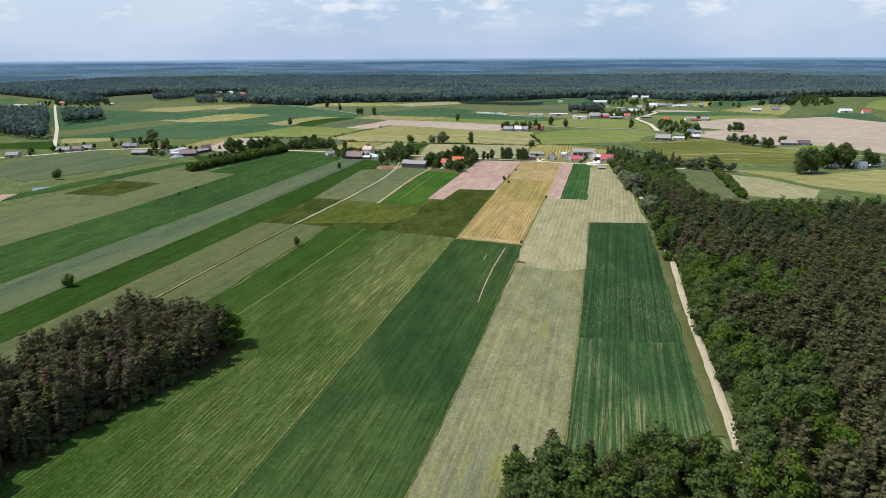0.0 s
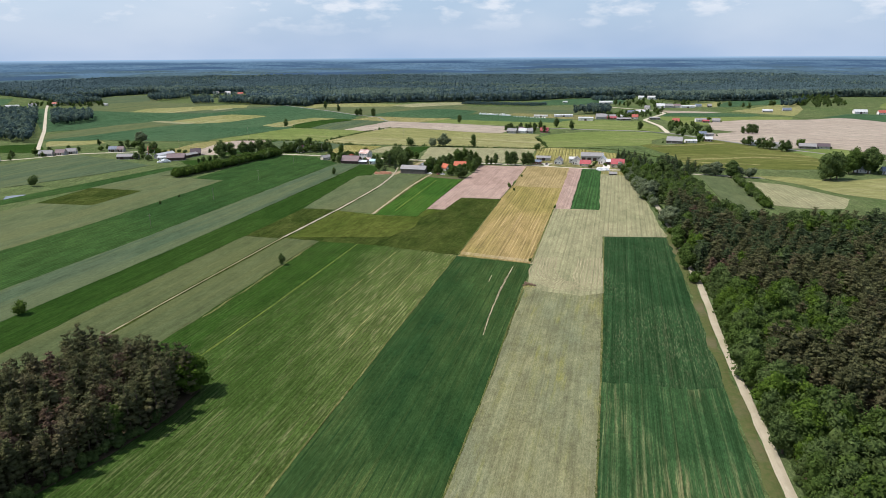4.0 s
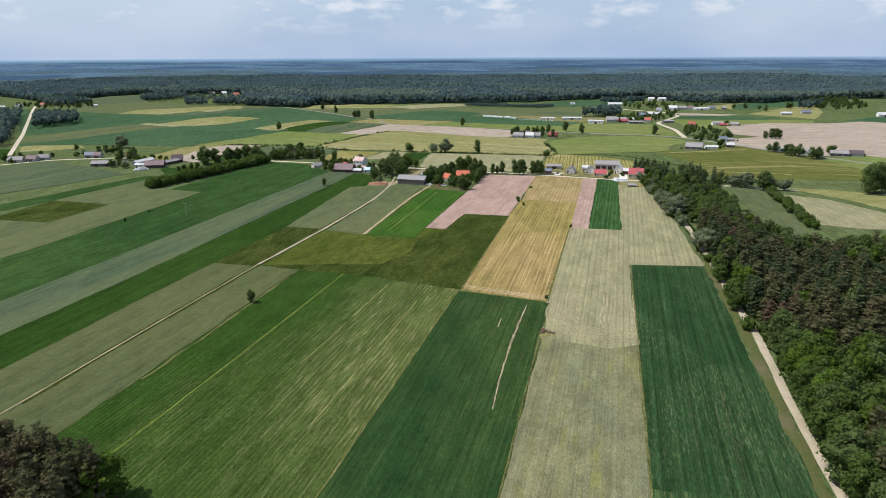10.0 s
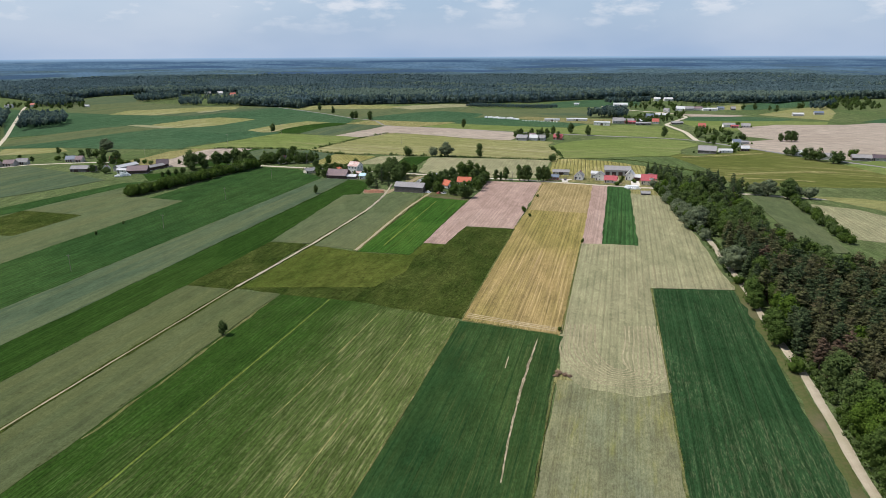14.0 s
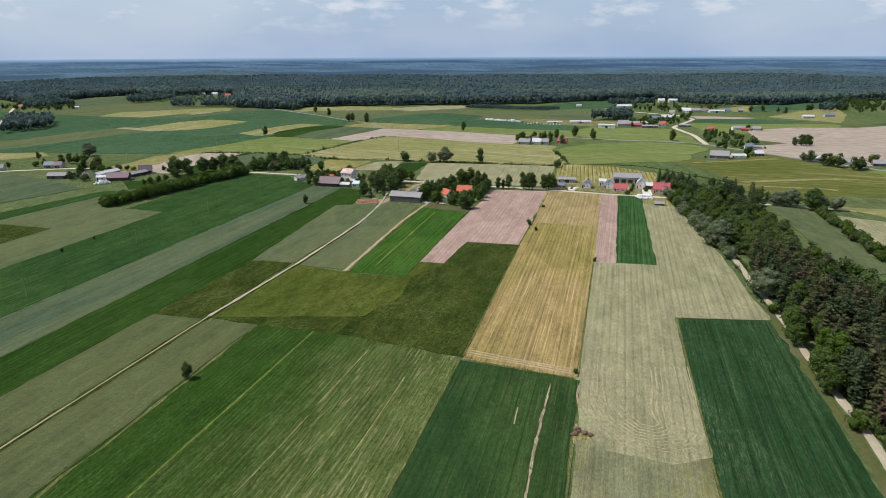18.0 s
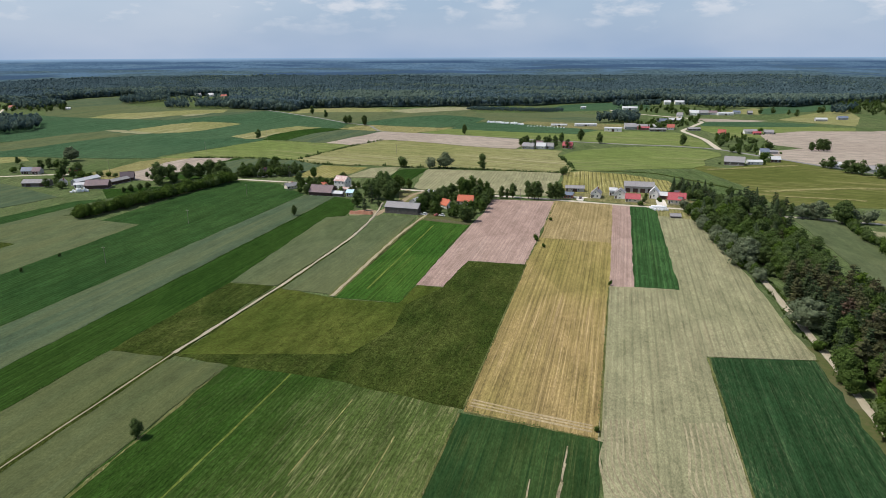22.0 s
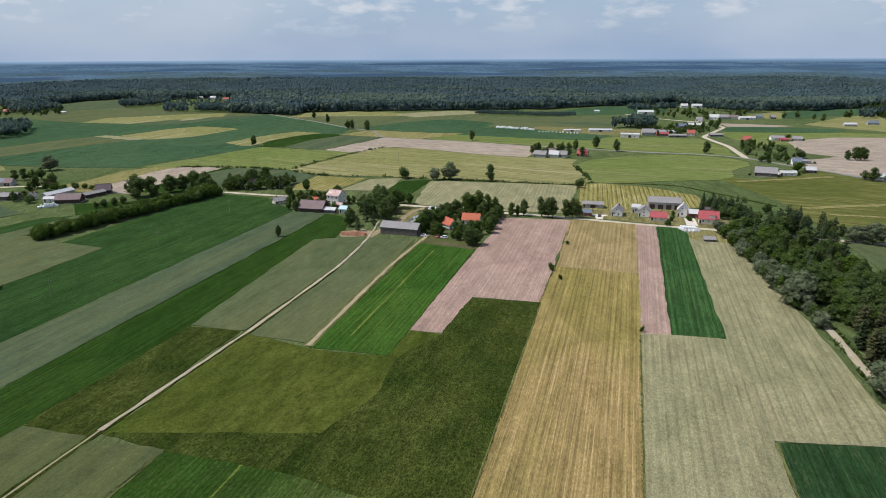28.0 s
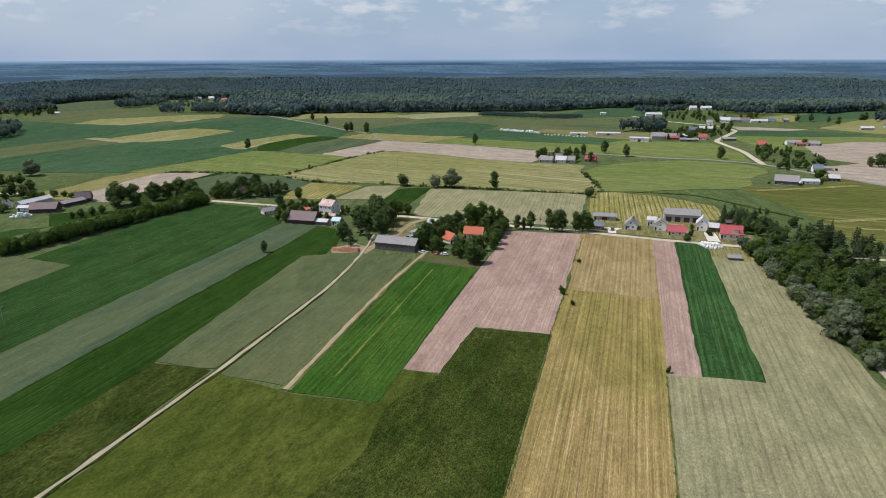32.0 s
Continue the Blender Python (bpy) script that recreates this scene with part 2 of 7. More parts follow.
M["rye_olive"] = crop("olive_green_rye", (0.06438, 0.08439, 0.03654), (0.08178, 0.09744, 0.04611), (0.09135, 0.1044, 0.0435), 0.2, 3.0, 0.0, patch=0.03, patch_amount=0.9, lined=0.1, grain=0.16, lanes=9.0, strand=0.6, tuft=0.12)
M["rye_grey"] = crop("grey_green_rye", (0.05688, 0.08687, 0.04916), (0.076, 0.1, 0.062), (0.092, 0.112, 0.056), 0.25, 2.5, 0.0, patch=0.02, patch_amount=0.6, lined=0.12, grain=0.14, lanes=8.0, strand=0.6, tuft=0.1)
M["bright"] = crop("bright_green_crop", (0.028, 0.075, 0.0125), (0.042, 0.092, 0.016), (0.085, 0.13, 0.025), 0.4, 1.8, 0.14, patch=0.025, patch_amount=0.9, lined=0.25, grain=0.25, strand=0.35)
M["green"] = crop("green_crop", (0.01814, 0.04464, 0.007905), (0.02697, 0.05673, 0.01116), (0.03992, 0.06922, 0.01682), 0.3, 1.5, 0.22, patch=0.018, patch_amount=0.8, lined=0.3, grain=0.22, strand=0.25)
M["deep"] = crop("deep_green_crop", (0.02147, 0.05293, 0.01546), (0.03588, 0.07402, 0.02008), (0.05066, 0.0828, 0.02436), 0.3, 2.0, 0.3, patch=0.012, patch_amount=0.9, lined=0.28, grain=0.2, strand=0.25)
M["deep_far"] = crop("rich_green_crop", (0.0391, 0.0828, 0.0414), (0.0563, 0.1023, 0.0517), (0.0828, 0.1323, 0.0633), 0.25, 3.0, 0.2, patch=0.008, patch_amount=0.8, lined=0.3)
M["meadow"] = crop("mown_meadow", (0.024, 0.055, 0.0098), (0.088, 0.112, 0.034), (0.29, 0.265, 0.14), 0.85, 1.5, 0.26, patch=0.02, patch_amount=0.9, stretch=0.06, width=0.8, lined=0.16, grain=0.3, dry=(-30, 28), strand=0.35)
M["meadow_dark"] = crop("long_grass_meadow", (0.02484, 0.04057, 0.008), (0.0494, 0.06348, 0.0149), (0.07429, 0.08259, 0.02434), 0.35, 3.0, 0.0, patch=0.06, patch_amount=1.0, lined=0.06, grain=0.48, strand=0.45, tuft=0.25)
M["pasture"] = crop("grazed_pasture", (0.048, 0.068, 0.0125), (0.08, 0.094, 0.02), (0.031, 0.046, 0.009), 0.5, 5.0, 0.0, patch=0.03, patch_amount=1.0, stretch=0.7, width=3.5, lined=0.03, grain=0.26, strand=0.45, tuft=0.25)
M["olive"] = crop("olive_hay_meadow", (0.1855, 0.1897, 0.0742), (0.2311, 0.2162, 0.106), (0.3191, 0.283, 0.1728), 0.5, 6.0, 0.1, patch=0.008, width=5.0, stretch=0.015, lined=0.3, grain=0.15)
M["lime"] = crop("light_green_meadow", (0.121, 0.16, 0.0468), (0.16, 0.18, 0.065), (0.223, 0.214, 0.117), 0.4, 6.0, 0.1, patch=0.01, width=5.0, stretch=0.015, lined=0.3, grain=0.15)
M["stubble"] = crop("golden_stubble", (0.2042, 0.1757, 0.057), (0.2612, 0.1947, 0.0836), (0.4074, 0.3007, 0.1552), 0.55, 1.9, 0.22, patch=0.012, patch_amount=1.0, stretch=0.012, width=0.6, lined=0.3, grain=0.2, strand=0.3)
M["stubble_brown"] = crop("brown_stubble", (0.25, 0.195, 0.092), (0.295, 0.225, 0.115), (0.37, 0.29, 0.165), 0.4, 2.3, 0.18, patch=0.02, stretch=0.02, width=0.5, lined=0.22, grain=0.2, strand=0.3)
M["striped"] = crop("striped_green_meadow", (0.085, 0.1, 0.026), (0.125, 0.128, 0.04), (0.25, 0.215, 0.1), 0.5, 6.0, 0.1, patch=0.01, width=5.0, stretch=0.01, lined=0.2, grain=0.15)
M["hay_rows"] = crop("raked_hay_meadow", (0.2, 0.187, 0.064), (0.24, 0.215, 0.083), (0.4, 0.35, 0.18), 0.6, 3.4, 0.55, patch=0.02, stretch=0.02, lined=0.3)
M["ploughed"] = crop("ploughed_pink_soil", (0.3, 0.212, 0.18), (0.345, 0.252, 0.212), (0.38, 0.29, 0.25), 0.35, 2.2, 0.09, patch=0.02, stretch=0.015, lined=0.14, grain=0.13, strand=0.2)
M["ploughed_far"] = crop("harrowed_pale_soil", (0.3, 0.25, 0.208), (0.345, 0.295, 0.245), (0.38, 0.335, 0.275), 0.4, 6.0, 0.15, patch=0.012, grain=0.12, lined=0.15)
M["dry_grass"] = crop("dry_grass", (0.22, 0.2, 0.085), (0.15, 0.155, 0.06), (0.33, 0.29, 0.15), 0.4, 2.0, 0.2, patch=0.06)
M["broken"] = crop("broken_soil_streak", (0.24, 0.21, 0.13), (0.34, 0.285, 0.2), (0.07, 0.095, 0.03), 1.0, 1.0, 0.0, patch=0.3, patch_amount=1.0, stretch=0.5, width=1.6, lined=0.3)
M["lime_line"] = crop("yellow_green_line", (0.1, 0.135, 0.028), (0.13, 0.155, 0.038), (0.16, 0.17, 0.05), 0.4, 1.0, 0.0, patch=0.2, lined=0.1)
M["swath"] = crop("pale_straw_swath", (0.31, 0.25, 0.15), (0.36, 0.29, 0.185), (0.42, 0.34, 0.22), 0.4, 1.0, 0.0, patch=0.2, lined=0.1, grain=0.2)
M["rye_swath"] = crop("pale_rye_swath", (0.27, 0.24, 0.15), (0.3, 0.262, 0.168), (0.36, 0.3, 0.2), 0.4, 1.0, 0.0, patch=0.2, lined=0.1, grain=0.2)
M["margin"] = crop("dry_field_margin", (0.125, 0.128, 0.048), (0.085, 0.1, 0.032), (0.22, 0.195, 0.11), 0.7, 1.0, 0.0, patch=0.15, patch_amount=0.9, stretch=0.3, lined=0.2)
M["farm_grass"] = crop("trodden_farm_grass", (0.15, 0.15, 0.06), (0.2, 0.18, 0.085), (0.26, 0.21, 0.13), 0.5, 2.0, 0.0, patch=0.08, patch_amount=0.9, stretch=0.6, width=3.0, lined=0.1, strand=0.8, tuft=0.4)
# bare ground
M["sand"] = earth("sandy_track", (0.345, 0.3, 0.225), (0.41, 0.36, 0.275), (0.27, 0.25, 0.15))
M["road"] = earth("gravel_road", (0.45, 0.4, 0.32), (0.52, 0.47, 0.39), (0.38, 0.33, 0.25))
M["asphalt"] = earth("worn_asphalt", (0.2, 0.2, 0.19), (0.25, 0.245, 0.23), (0.17, 0.165, 0.15))
M["verge"] = earth("reddish_verge", (0.1, 0.1, 0.042), (0.066, 0.09, 0.03), (0.17, 0.13, 0.1), 0.7)
M["brush"] = foliage("dead_brushwood", (0.26, 0.18, 0.13), (0.42, 0.3, 0.22))
M["path"] = earth("trodden_path", (0.3, 0.26, 0.17), (0.37, 0.32, 0.22), (0.2, 0.19, 0.1), 0.5)
M["yard"] = earth("farmyard_soil", (0.33, 0.26, 0.18), (0.24, 0.2, 0.12), (0.13, 0.15, 0.05), 0.3)
M["duff"] = earth("pine_needle_floor", (0.06, 0.048, 0.03), (0.085, 0.062, 0.042), (0.04, 0.05, 0.022), 0.3)
M["concrete"] = earth("pale_concrete", (0.58, 0.55, 0.5), (0.64, 0.61, 0.56), (0.5, 0.47, 0.42), 0.5)
# leaves and bark
M["leaf"] = foliage("broadleaf_foliage", (0.0638, 0.108, 0.0253), (0.13, 0.194, 0.0506))
M["leaf_fresh"] = foliage("fresh_foliage", (0.068, 0.122, 0.02), (0.135, 0.21, 0.034))
M["leaf_dark"] = foliage("dark_foliage", (0.077, 0.1188, 0.0396), (0.1408, 0.1958, 0.066))
M["leaf_willow"] = foliage("silver_willow_foliage", (0.125, 0.16, 0.09), (0.225, 0.265, 0.16))
M["pine"] = foliage("pine_needles", (0.09149, 0.1001, 0.04629), (0.1883, 0.1916, 0.09255), (0.2001, 0.1556, 0.09785))
M["pine_rust"] = foliage("rusty_pine_needles", (0.14, 0.097, 0.066), (0.22, 0.157, 0.112))
M["spruce"] = foliage("spruce_needles", (0.0638, 0.0935, 0.0462), (0.1155, 0.1562, 0.0726))
# the wood_* leaves carry the blue-grey of distance haze in their base colours
M["wood_far"] = foliage("hazed_far_woodland", (0.07728, 0.1282, 0.1484), (0.136, 0.2009, 0.2195), cell=0.012, grain=0.3, sheer=0.42)
M["wood_mid"] = foliage("hazed_mixed_foliage", (0.11, 0.1571, 0.1336), (0.1917, 0.2592, 0.2042), cell=0.03, grain=0.6, sheer=0.42)
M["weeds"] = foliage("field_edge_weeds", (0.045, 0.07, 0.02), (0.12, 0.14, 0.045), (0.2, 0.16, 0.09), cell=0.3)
M["wood_far_dark"] = foliage("hazed_dark_woodland", (0.05637, 0.09965, 0.1022), (0.1049, 0.1573, 0.1547), cell=0.012, grain=0.3, sheer=0.42)
M["green_strip"] = crop("dark_leafy_crop", (0.03, 0.075, 0.024), (0.042, 0.092, 0.03), (0.07, 0.12, 0.04), 0.3, 2.4, 0.25, patch=0.03, lined=0.4)
M["leaf_hedge"] = foliage("hedge_foliage", (0.055, 0.098, 0.02), (0.11, 0.17, 0.036))
M["bark"] = plain("brown_bark", (0.12, 0.09, 0.065), (0.17, 0.13, 0.1), 2.0, 0.95, 0.1, streak=0.4)
M["bark_pine"] = plain("pine_bark", (0.12, 0.08, 0.056), (0.085, 0.066, 0.054), 1.0, 0.95, 0.1, streak=0.4)
# buildings
M["white_wall"] = plain("white_render", (0.8, 0.78, 0.74), (0.72, 0.7, 0.66), 0.8, 0.85, 0.2, streak=0.2)
M["cream_wall"] = plain("cream_render", (0.76, 0.68, 0.55), (0.7, 0.62, 0.5), 0.8, 0.85, 0.2, streak=0.2)
M["grey_wall"] = plain("grey_block_wall", (0.38, 0.37, 0.35), (0.46, 0.45, 0.42), 0.9, 0.9, 0.15, streak=0.3)
M["brick_wall"] = plain("red_brick_wall", (0.3, 0.12, 0.085), (0.36, 0.16, 0.11), 1.4, 0.9, 0.15, streak=0.2)
M["board_wall"] = plain("weathered_boards", (0.13, 0.115, 0.105), (0.19, 0.17, 0.155), 1.2, 0.9, 0.15, streak=0.6)
M["dark_wall"] = plain("dark_board_wall", (0.075, 0.05, 0.045), (0.1, 0.07, 0.06), 1.2, 0.9, 0.15, streak=0.5)
M["red_roof"] = plain("red_tile_roof", (0.36, 0.09, 0.07), (0.42, 0.12, 0.09), 1.1, 0.6, 0.3, ribs=0.35)
M["orange_roof"] = plain("orange_tile_roof", (0.5, 0.14, 0.075), (0.43, 0.12, 0.07), 1.1, 0.7, 0.3, ribs=0.35)
M["pink_roof"] = plain("crimson_sheet_roof", (0.36, 0.07, 0.085), (0.42, 0.1, 0.11), 1.1, 0.6, 0.3, ribs=0.35)
M["grey_roof"] = plain("grey_cement_roof", (0.26, 0.25, 0.26), (0.32, 0.31, 0.31), 0.7, 0.8, 0.25, streak=0.3, ribs=0.6)
M["purple_roof"] = plain("purplish_old_roof", (0.2, 0.155, 0.165), (0.26, 0.19, 0.19), 0.6, 0.8, 0.2, streak=0.4, ribs=0.6)
M["light_roof"] = plain("light_sheet_roof", (0.5, 0.51, 0.53), (0.58, 0.58, 0.59), 0.6, 0.5, 0.4, streak=0.2, ribs=0.5)
M["patchy_roof"] = plain("flaking_red_white_roof", (0.62, 0.56, 0.52), (0.42, 0.16, 0.13), 0.55, 0.7, 0.3, streak=0.2, ribs=0.5)
M["blue_roof"] = plain("pale_blue_sheet_roof", (0.42, 0.6, 0.7), (0.48, 0.65, 0.74), 0.7, 0.5, 0.4, ribs=0.5)
M["slate_roof"] = plain("blue_grey_roof", (0.13, 0.16, 0.22), (0.17, 0.2, 0.26), 0.7, 0.6, 0.3, ribs=0.4)
M["dark_roof"] = plain("dark_roof", (0.09, 0.07, 0.085), (0.12, 0.09, 0.1), 0.7, 0.7, 0.3, ribs=0.4)
M["frame"] = plain("white_frame", (0.75, 0.75, 0.74), (0.7, 0.7, 0.69), 2.0, 0.5)
M["timber"] = plain("reddish_stacked_timber", (0.42, 0.2, 0.13), (0.5, 0.28, 0.19), 1.5, 0.85, 0.15)
M["pole"] = plain("grey_pole", (0.22, 0.19, 0.16), (0.28, 0.25, 0.21), 2.0, 0.9)
M["wrap"] = plain("white_bale_wrap", (0.82, 0.83, 0.84), (0.76, 0.77, 0.79), 1.0, 0.4, 0.5)
M["porcelain"] = plain("brown_insulator", (0.12, 0.06, 0.04), (0.14, 0.07, 0.05), 2.0, 0.3, 0.5)
glass = Shader("window_glass", 0.08, 0.6)
M["glass"] = glass.done(glass.mix(glass.noise(0.7), (0.03, 0.04, 0.05), (0.06, 0.075, 0.09)))
water = Shader("pond_water", 0.05, 0.6)
water.bump(water.noise(1.5, 3.0), 0.1, 0.05)
M["water"] = water.done(water.mix(water.noise(0.2), (0.05, 0.06, 0.05), (0.09, 0.1, 0.09)))


# ---- mesh helpers ----
def mesh_of(name, verts, faces, mats=(), index=None):
    me = bpy.data.meshes.new(name)
    me.from_pydata([tuple(v) for v in verts], [], [tuple(f) for f in faces])
    for m in mats:
        me.materials.append(m)
    if index is not None:
        me.polygons.foreach_set("material_index", index)
    me.update()
    return me


def big_mesh(name, verts, faces, mats, index):
    """A mesh from numpy arrays of vertices and triangles."""
    me = bpy.data.meshes.new(name)
    n = len(faces)
    me.vertices.add(len(verts))
    me.vertices.foreach_set("co", np.asarray(verts, np.float32).ravel())
    me.loops.add(3 * n)
    me.loops.foreach_set("vertex_index", np.asarray(faces, np.int32).ravel())
    me.polygons.add(n)
    me.polygons.foreach_set("loop_start", np.arange(0, 3 * n, 3, dtype=np.int32))
    me.polygons.foreach_set("loop_total", np.full(n, 3, np.int32))
    for m in mats:
        me.materials.append(m)
    me.polygons.foreach_set("material_index", np.asarray(index, np.int32))
    me.update(calc_edges=True)
    me.validate()
    return me


def part(name, bm, material, parent=None, label=""):
    """Links a bmesh as one mesh object under a thing or a part."""
    me = bpy.data.meshes.new(name)
    bm.to_mesh(me)
    bm.free()
    me.materials.append(material)
    ob = new(name, me)
    ob.parent = parent
    return tagged(ob, label)


def part_data(name, me, parent, label=""):
    ob = new(name, me)
    ob.parent = parent
    return tagged(ob, label)


def box(bm, x0, y0, z0, x1, y1, z1, bevel=0.0):
    made = bmesh.ops.create_cube(bm, size=1.0, matrix=Matrix.Translation(((x0 + x1) / 2, (y0 + y1) / 2, (z0 + z1) / 2))
                                 @ Matrix.Diagonal((abs(x1 - x0), abs(y1 - y0), abs(z1 - z0), 1)))
    if bevel:
        edges = list({e for v in made["verts"] for e in v.link_edges})
        bmesh.ops.bevel(bm, geom=edges, offset=bevel, segments=1, affect="EDGES")
    return bm


def tube(bm, a, b, r0, r1, sides=8, caps=True):
    a, b = Vector(a), Vector(b)
    turn = (b - a).to_track_quat("Z", "Y").to_matrix().to_4x4()
    bmesh.ops.create_cone(bm, cap_ends=caps, segments=sides, radius1=r0, radius2=max(r1, 0.001), depth=(b - a).length,
                          matrix=Matrix.Translation((a + b) / 2) @ turn)
    return bm


def hill(x, y):
    """Height of the land: flat fields, then low hills towards the horizon."""
    r = math.hypot(x, y - 140)
    k = min(max((r - 1900) / 3000, 0.0), 1.0)
    wave = math.sin(math.atan2(x, y) * 9.0 + r * 0.0016) * 4.0 + math.sin(math.atan2(x, y) * 23.0 - r * 0.003) * 2.0
    return 61.0 * k ** 1.25 + wave * min(k * 3, 1.0) * (1.0 - k) * 1.5


# ---- ground ----
rings = [0, 60, 140, 260, 420, 640, 900, 1200, 1500, 1800, 2000, 2150, 2300, 2450]
turns = 96
gv, gf = [(0.0, 140.0, 0.0)], []
for r in rings[1:]:
    for k in range(turns):
        a = 2 * math.pi * k / turns
        x, y = r * math.sin(a), 140 + r * math.cos(a)
        gv.append((x, y, hill(x, y)))
for k in range(turns):
    gf.append((0, 1 + (k + 1) % turns, 1 + k))
    for j in range(len(rings) - 2):
        p, q = 1 + j * turns + k, 1 + j * turns + (k + 1) % turns
        gf.append((p, q, q + turns, p + turns))
tagged(new("ground", mesh_of("ground", gv, gf, (M["grass"],))), "wide flat rough green grassland", "ground", kind="structure")

# far hills up to the horizon: a glowing sheet with distance haze painted in
far_rings = [2450, 2550, 2700, 2850, 3000, 3150, 3350, 3600, 3850, 4100, 4350, 4600, 4800, 4900]
fv, ff = [], []
steps = 240
for r in far_rings:
    for k in range(steps):
        a = 2 * math.pi * k / steps
        x, y = r * math.sin(a), 140 + r * math.cos(a)
        fv.append((x, y, hill(x, y) + (9.0 if r > 2450 else 0.0)))
for j in range(len(far_rings) - 1):
    for k in range(steps):
        p, q = j * steps + k, j * steps + (k + 1) % steps
        ff.append((p, q, q + steps, p + steps))
s = Shader("glowing_blue_haze", 1.0, 0.0)
apart = s.tree.nodes.new("ShaderNodeSeparateXYZ")
s.put(apart.inputs["Vector"], s.coord)
ahead = s.math("SUBTRACT", apart.outputs["Y"], 140.0)
bearing = s.math("ARCTAN2", apart.outputs["X"], ahead)
reach = s.math("SQRT", s.math("ADD", s.math("MULTIPLY", apart.outputs["X"], apart.outputs["X"]), s.math("MULTIPLY", ahead, ahead)), 0.0)


def spread(across, deep):
    """Places by bearing and nearness, so that stands of trees keep their look towards the horizon."""
    join = s.tree.nodes.new("ShaderNodeCombineXYZ")
    s.put(join.inputs["X"], s.math("MULTIPLY", bearing, across))
    s.put(join.inputs["Y"], s.math("DIVIDE", deep, reach))
    return join.outputs["Vector"]


band = s.noise(1.0, 4.0, 0.6, spread(9.0, 24000.0))
fine = s.noise(1.0, 3.0, 0.7, spread(170.0, 90000.0))
# cloud shadows over the far woods, painted as dark blue bands
shade = s.ramp(s.noise(1.0, 3.0, 0.5, spread(3.4, 19000.0)), 0.53, 0.575)
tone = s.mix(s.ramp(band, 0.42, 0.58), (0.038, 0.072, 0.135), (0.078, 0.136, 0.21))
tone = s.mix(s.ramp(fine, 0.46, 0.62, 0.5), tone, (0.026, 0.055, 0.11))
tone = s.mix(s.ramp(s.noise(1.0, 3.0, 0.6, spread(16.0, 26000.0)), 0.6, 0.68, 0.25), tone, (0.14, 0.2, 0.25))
green = s.mix(s.ramp(fine, 0.4, 0.64), (0.03, 0.05, 0.054), (0.072, 0.106, 0.106))
flat = s.tree.nodes.new("ShaderNodeVectorMath")
flat.operation = "LENGTH"
s.put(flat.inputs[0], s.scaled(1.0, 1.0, 0.0))
# painted haze: green gives way to blue, then to pale blue at the horizon
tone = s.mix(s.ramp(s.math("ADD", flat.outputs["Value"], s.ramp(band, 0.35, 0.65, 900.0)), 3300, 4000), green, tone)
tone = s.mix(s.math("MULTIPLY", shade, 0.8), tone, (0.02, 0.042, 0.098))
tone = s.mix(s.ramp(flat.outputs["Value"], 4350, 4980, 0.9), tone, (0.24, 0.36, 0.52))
# the painted tone glows by itself, though nothing here is a lamp
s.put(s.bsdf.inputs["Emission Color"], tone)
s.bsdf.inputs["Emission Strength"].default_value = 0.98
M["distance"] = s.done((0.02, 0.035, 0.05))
tagged(new("backdrop", mesh_of("backdrop", fv, ff, (M["distance"],))), "glowing wooded hills along the horizon, painted with blue haze", "hills", kind="structure")

ROWS = -15.0
slabs = []


def field(pts, height, material, label, turn=ROWS, name="crop_field", rough=0.15):
    """A field: a slab as high as what grows on it, with a slightly uneven edge and its rows along the local y axis."""
    cx, cy = sum(p[0] for p in pts) / len(pts), sum(p[1] for p in pts) / len(pts)
    slabs.append(name)
    if cy > 640:
        height = height * 0.2 + 0.0037 * (len(slabs) % 60)
    else:
        height = height * 0.45 + 0.002 * (len(slabs) % 60)
    inv = Matrix.Rotation(-radians(turn), 2)
    rim = []
    rnd = random.Random(int(cx * 7 + cy * 13))
    loop = [*pts[1:], pts[0]]
    turning = 1.0 if sum(x0 * y1 - x1 * y0 for (x0, y0), (x1, y1) in zip(pts, loop)) > 0 else -1.0
    step = 3.0 if cy < 700 else 9.0
    swell, grow = (0.7, 0.3) if cy < 700 else (2.5, 0.8)
    for (x0, y0), (x1, y1) in zip(pts, loop):
        long = math.hypot(x1 - x0, y1 - y0)
        n = max(1, int(long / step))
        out = Vector(((y1 - y0) / long, (x0 - x1) / long)) * turning
        for k in range(n):
            x, y = x0 + (x1 - x0) * k / n, y0 + (y1 - y0) * k / n
            push = grow + swell * (noise.noise(Vector((x * 0.07, y * 0.07, 1.0))) + 0.5 * noise.noise(Vector((x * 0.3, y * 0.3, 5.0)))) + rnd.uniform(-rough, rough)
            rim.append(inv @ Vector((x - cx + out.x * push, y - cy + out.y * push)))
    bm = bmesh.new()
    low = [bm.verts.new((v.x, v.y, -0.05)) for v in rim]
    top = [bm.verts.new((v.x, v.y, height)) for v in rim]
    n = len(rim)
    for k in range(n):
        bm.faces.new((low[k], low[(k + 1) % n], top[(k + 1) % n], top[k]))
    bm.faces.new(top)
    bmesh.ops.triangulate(bm, faces=[f for f in bm.faces if len(f.verts) > 4])
    bmesh.ops.recalc_face_normals(bm, faces=bm.faces)
    ob = part(name, bm, M[material])
    ob.matrix_basis = pose(cx, cy, 0, 0, 0, turn)
    return tagged(ob, label, name.replace("_", " "), kind="structure")


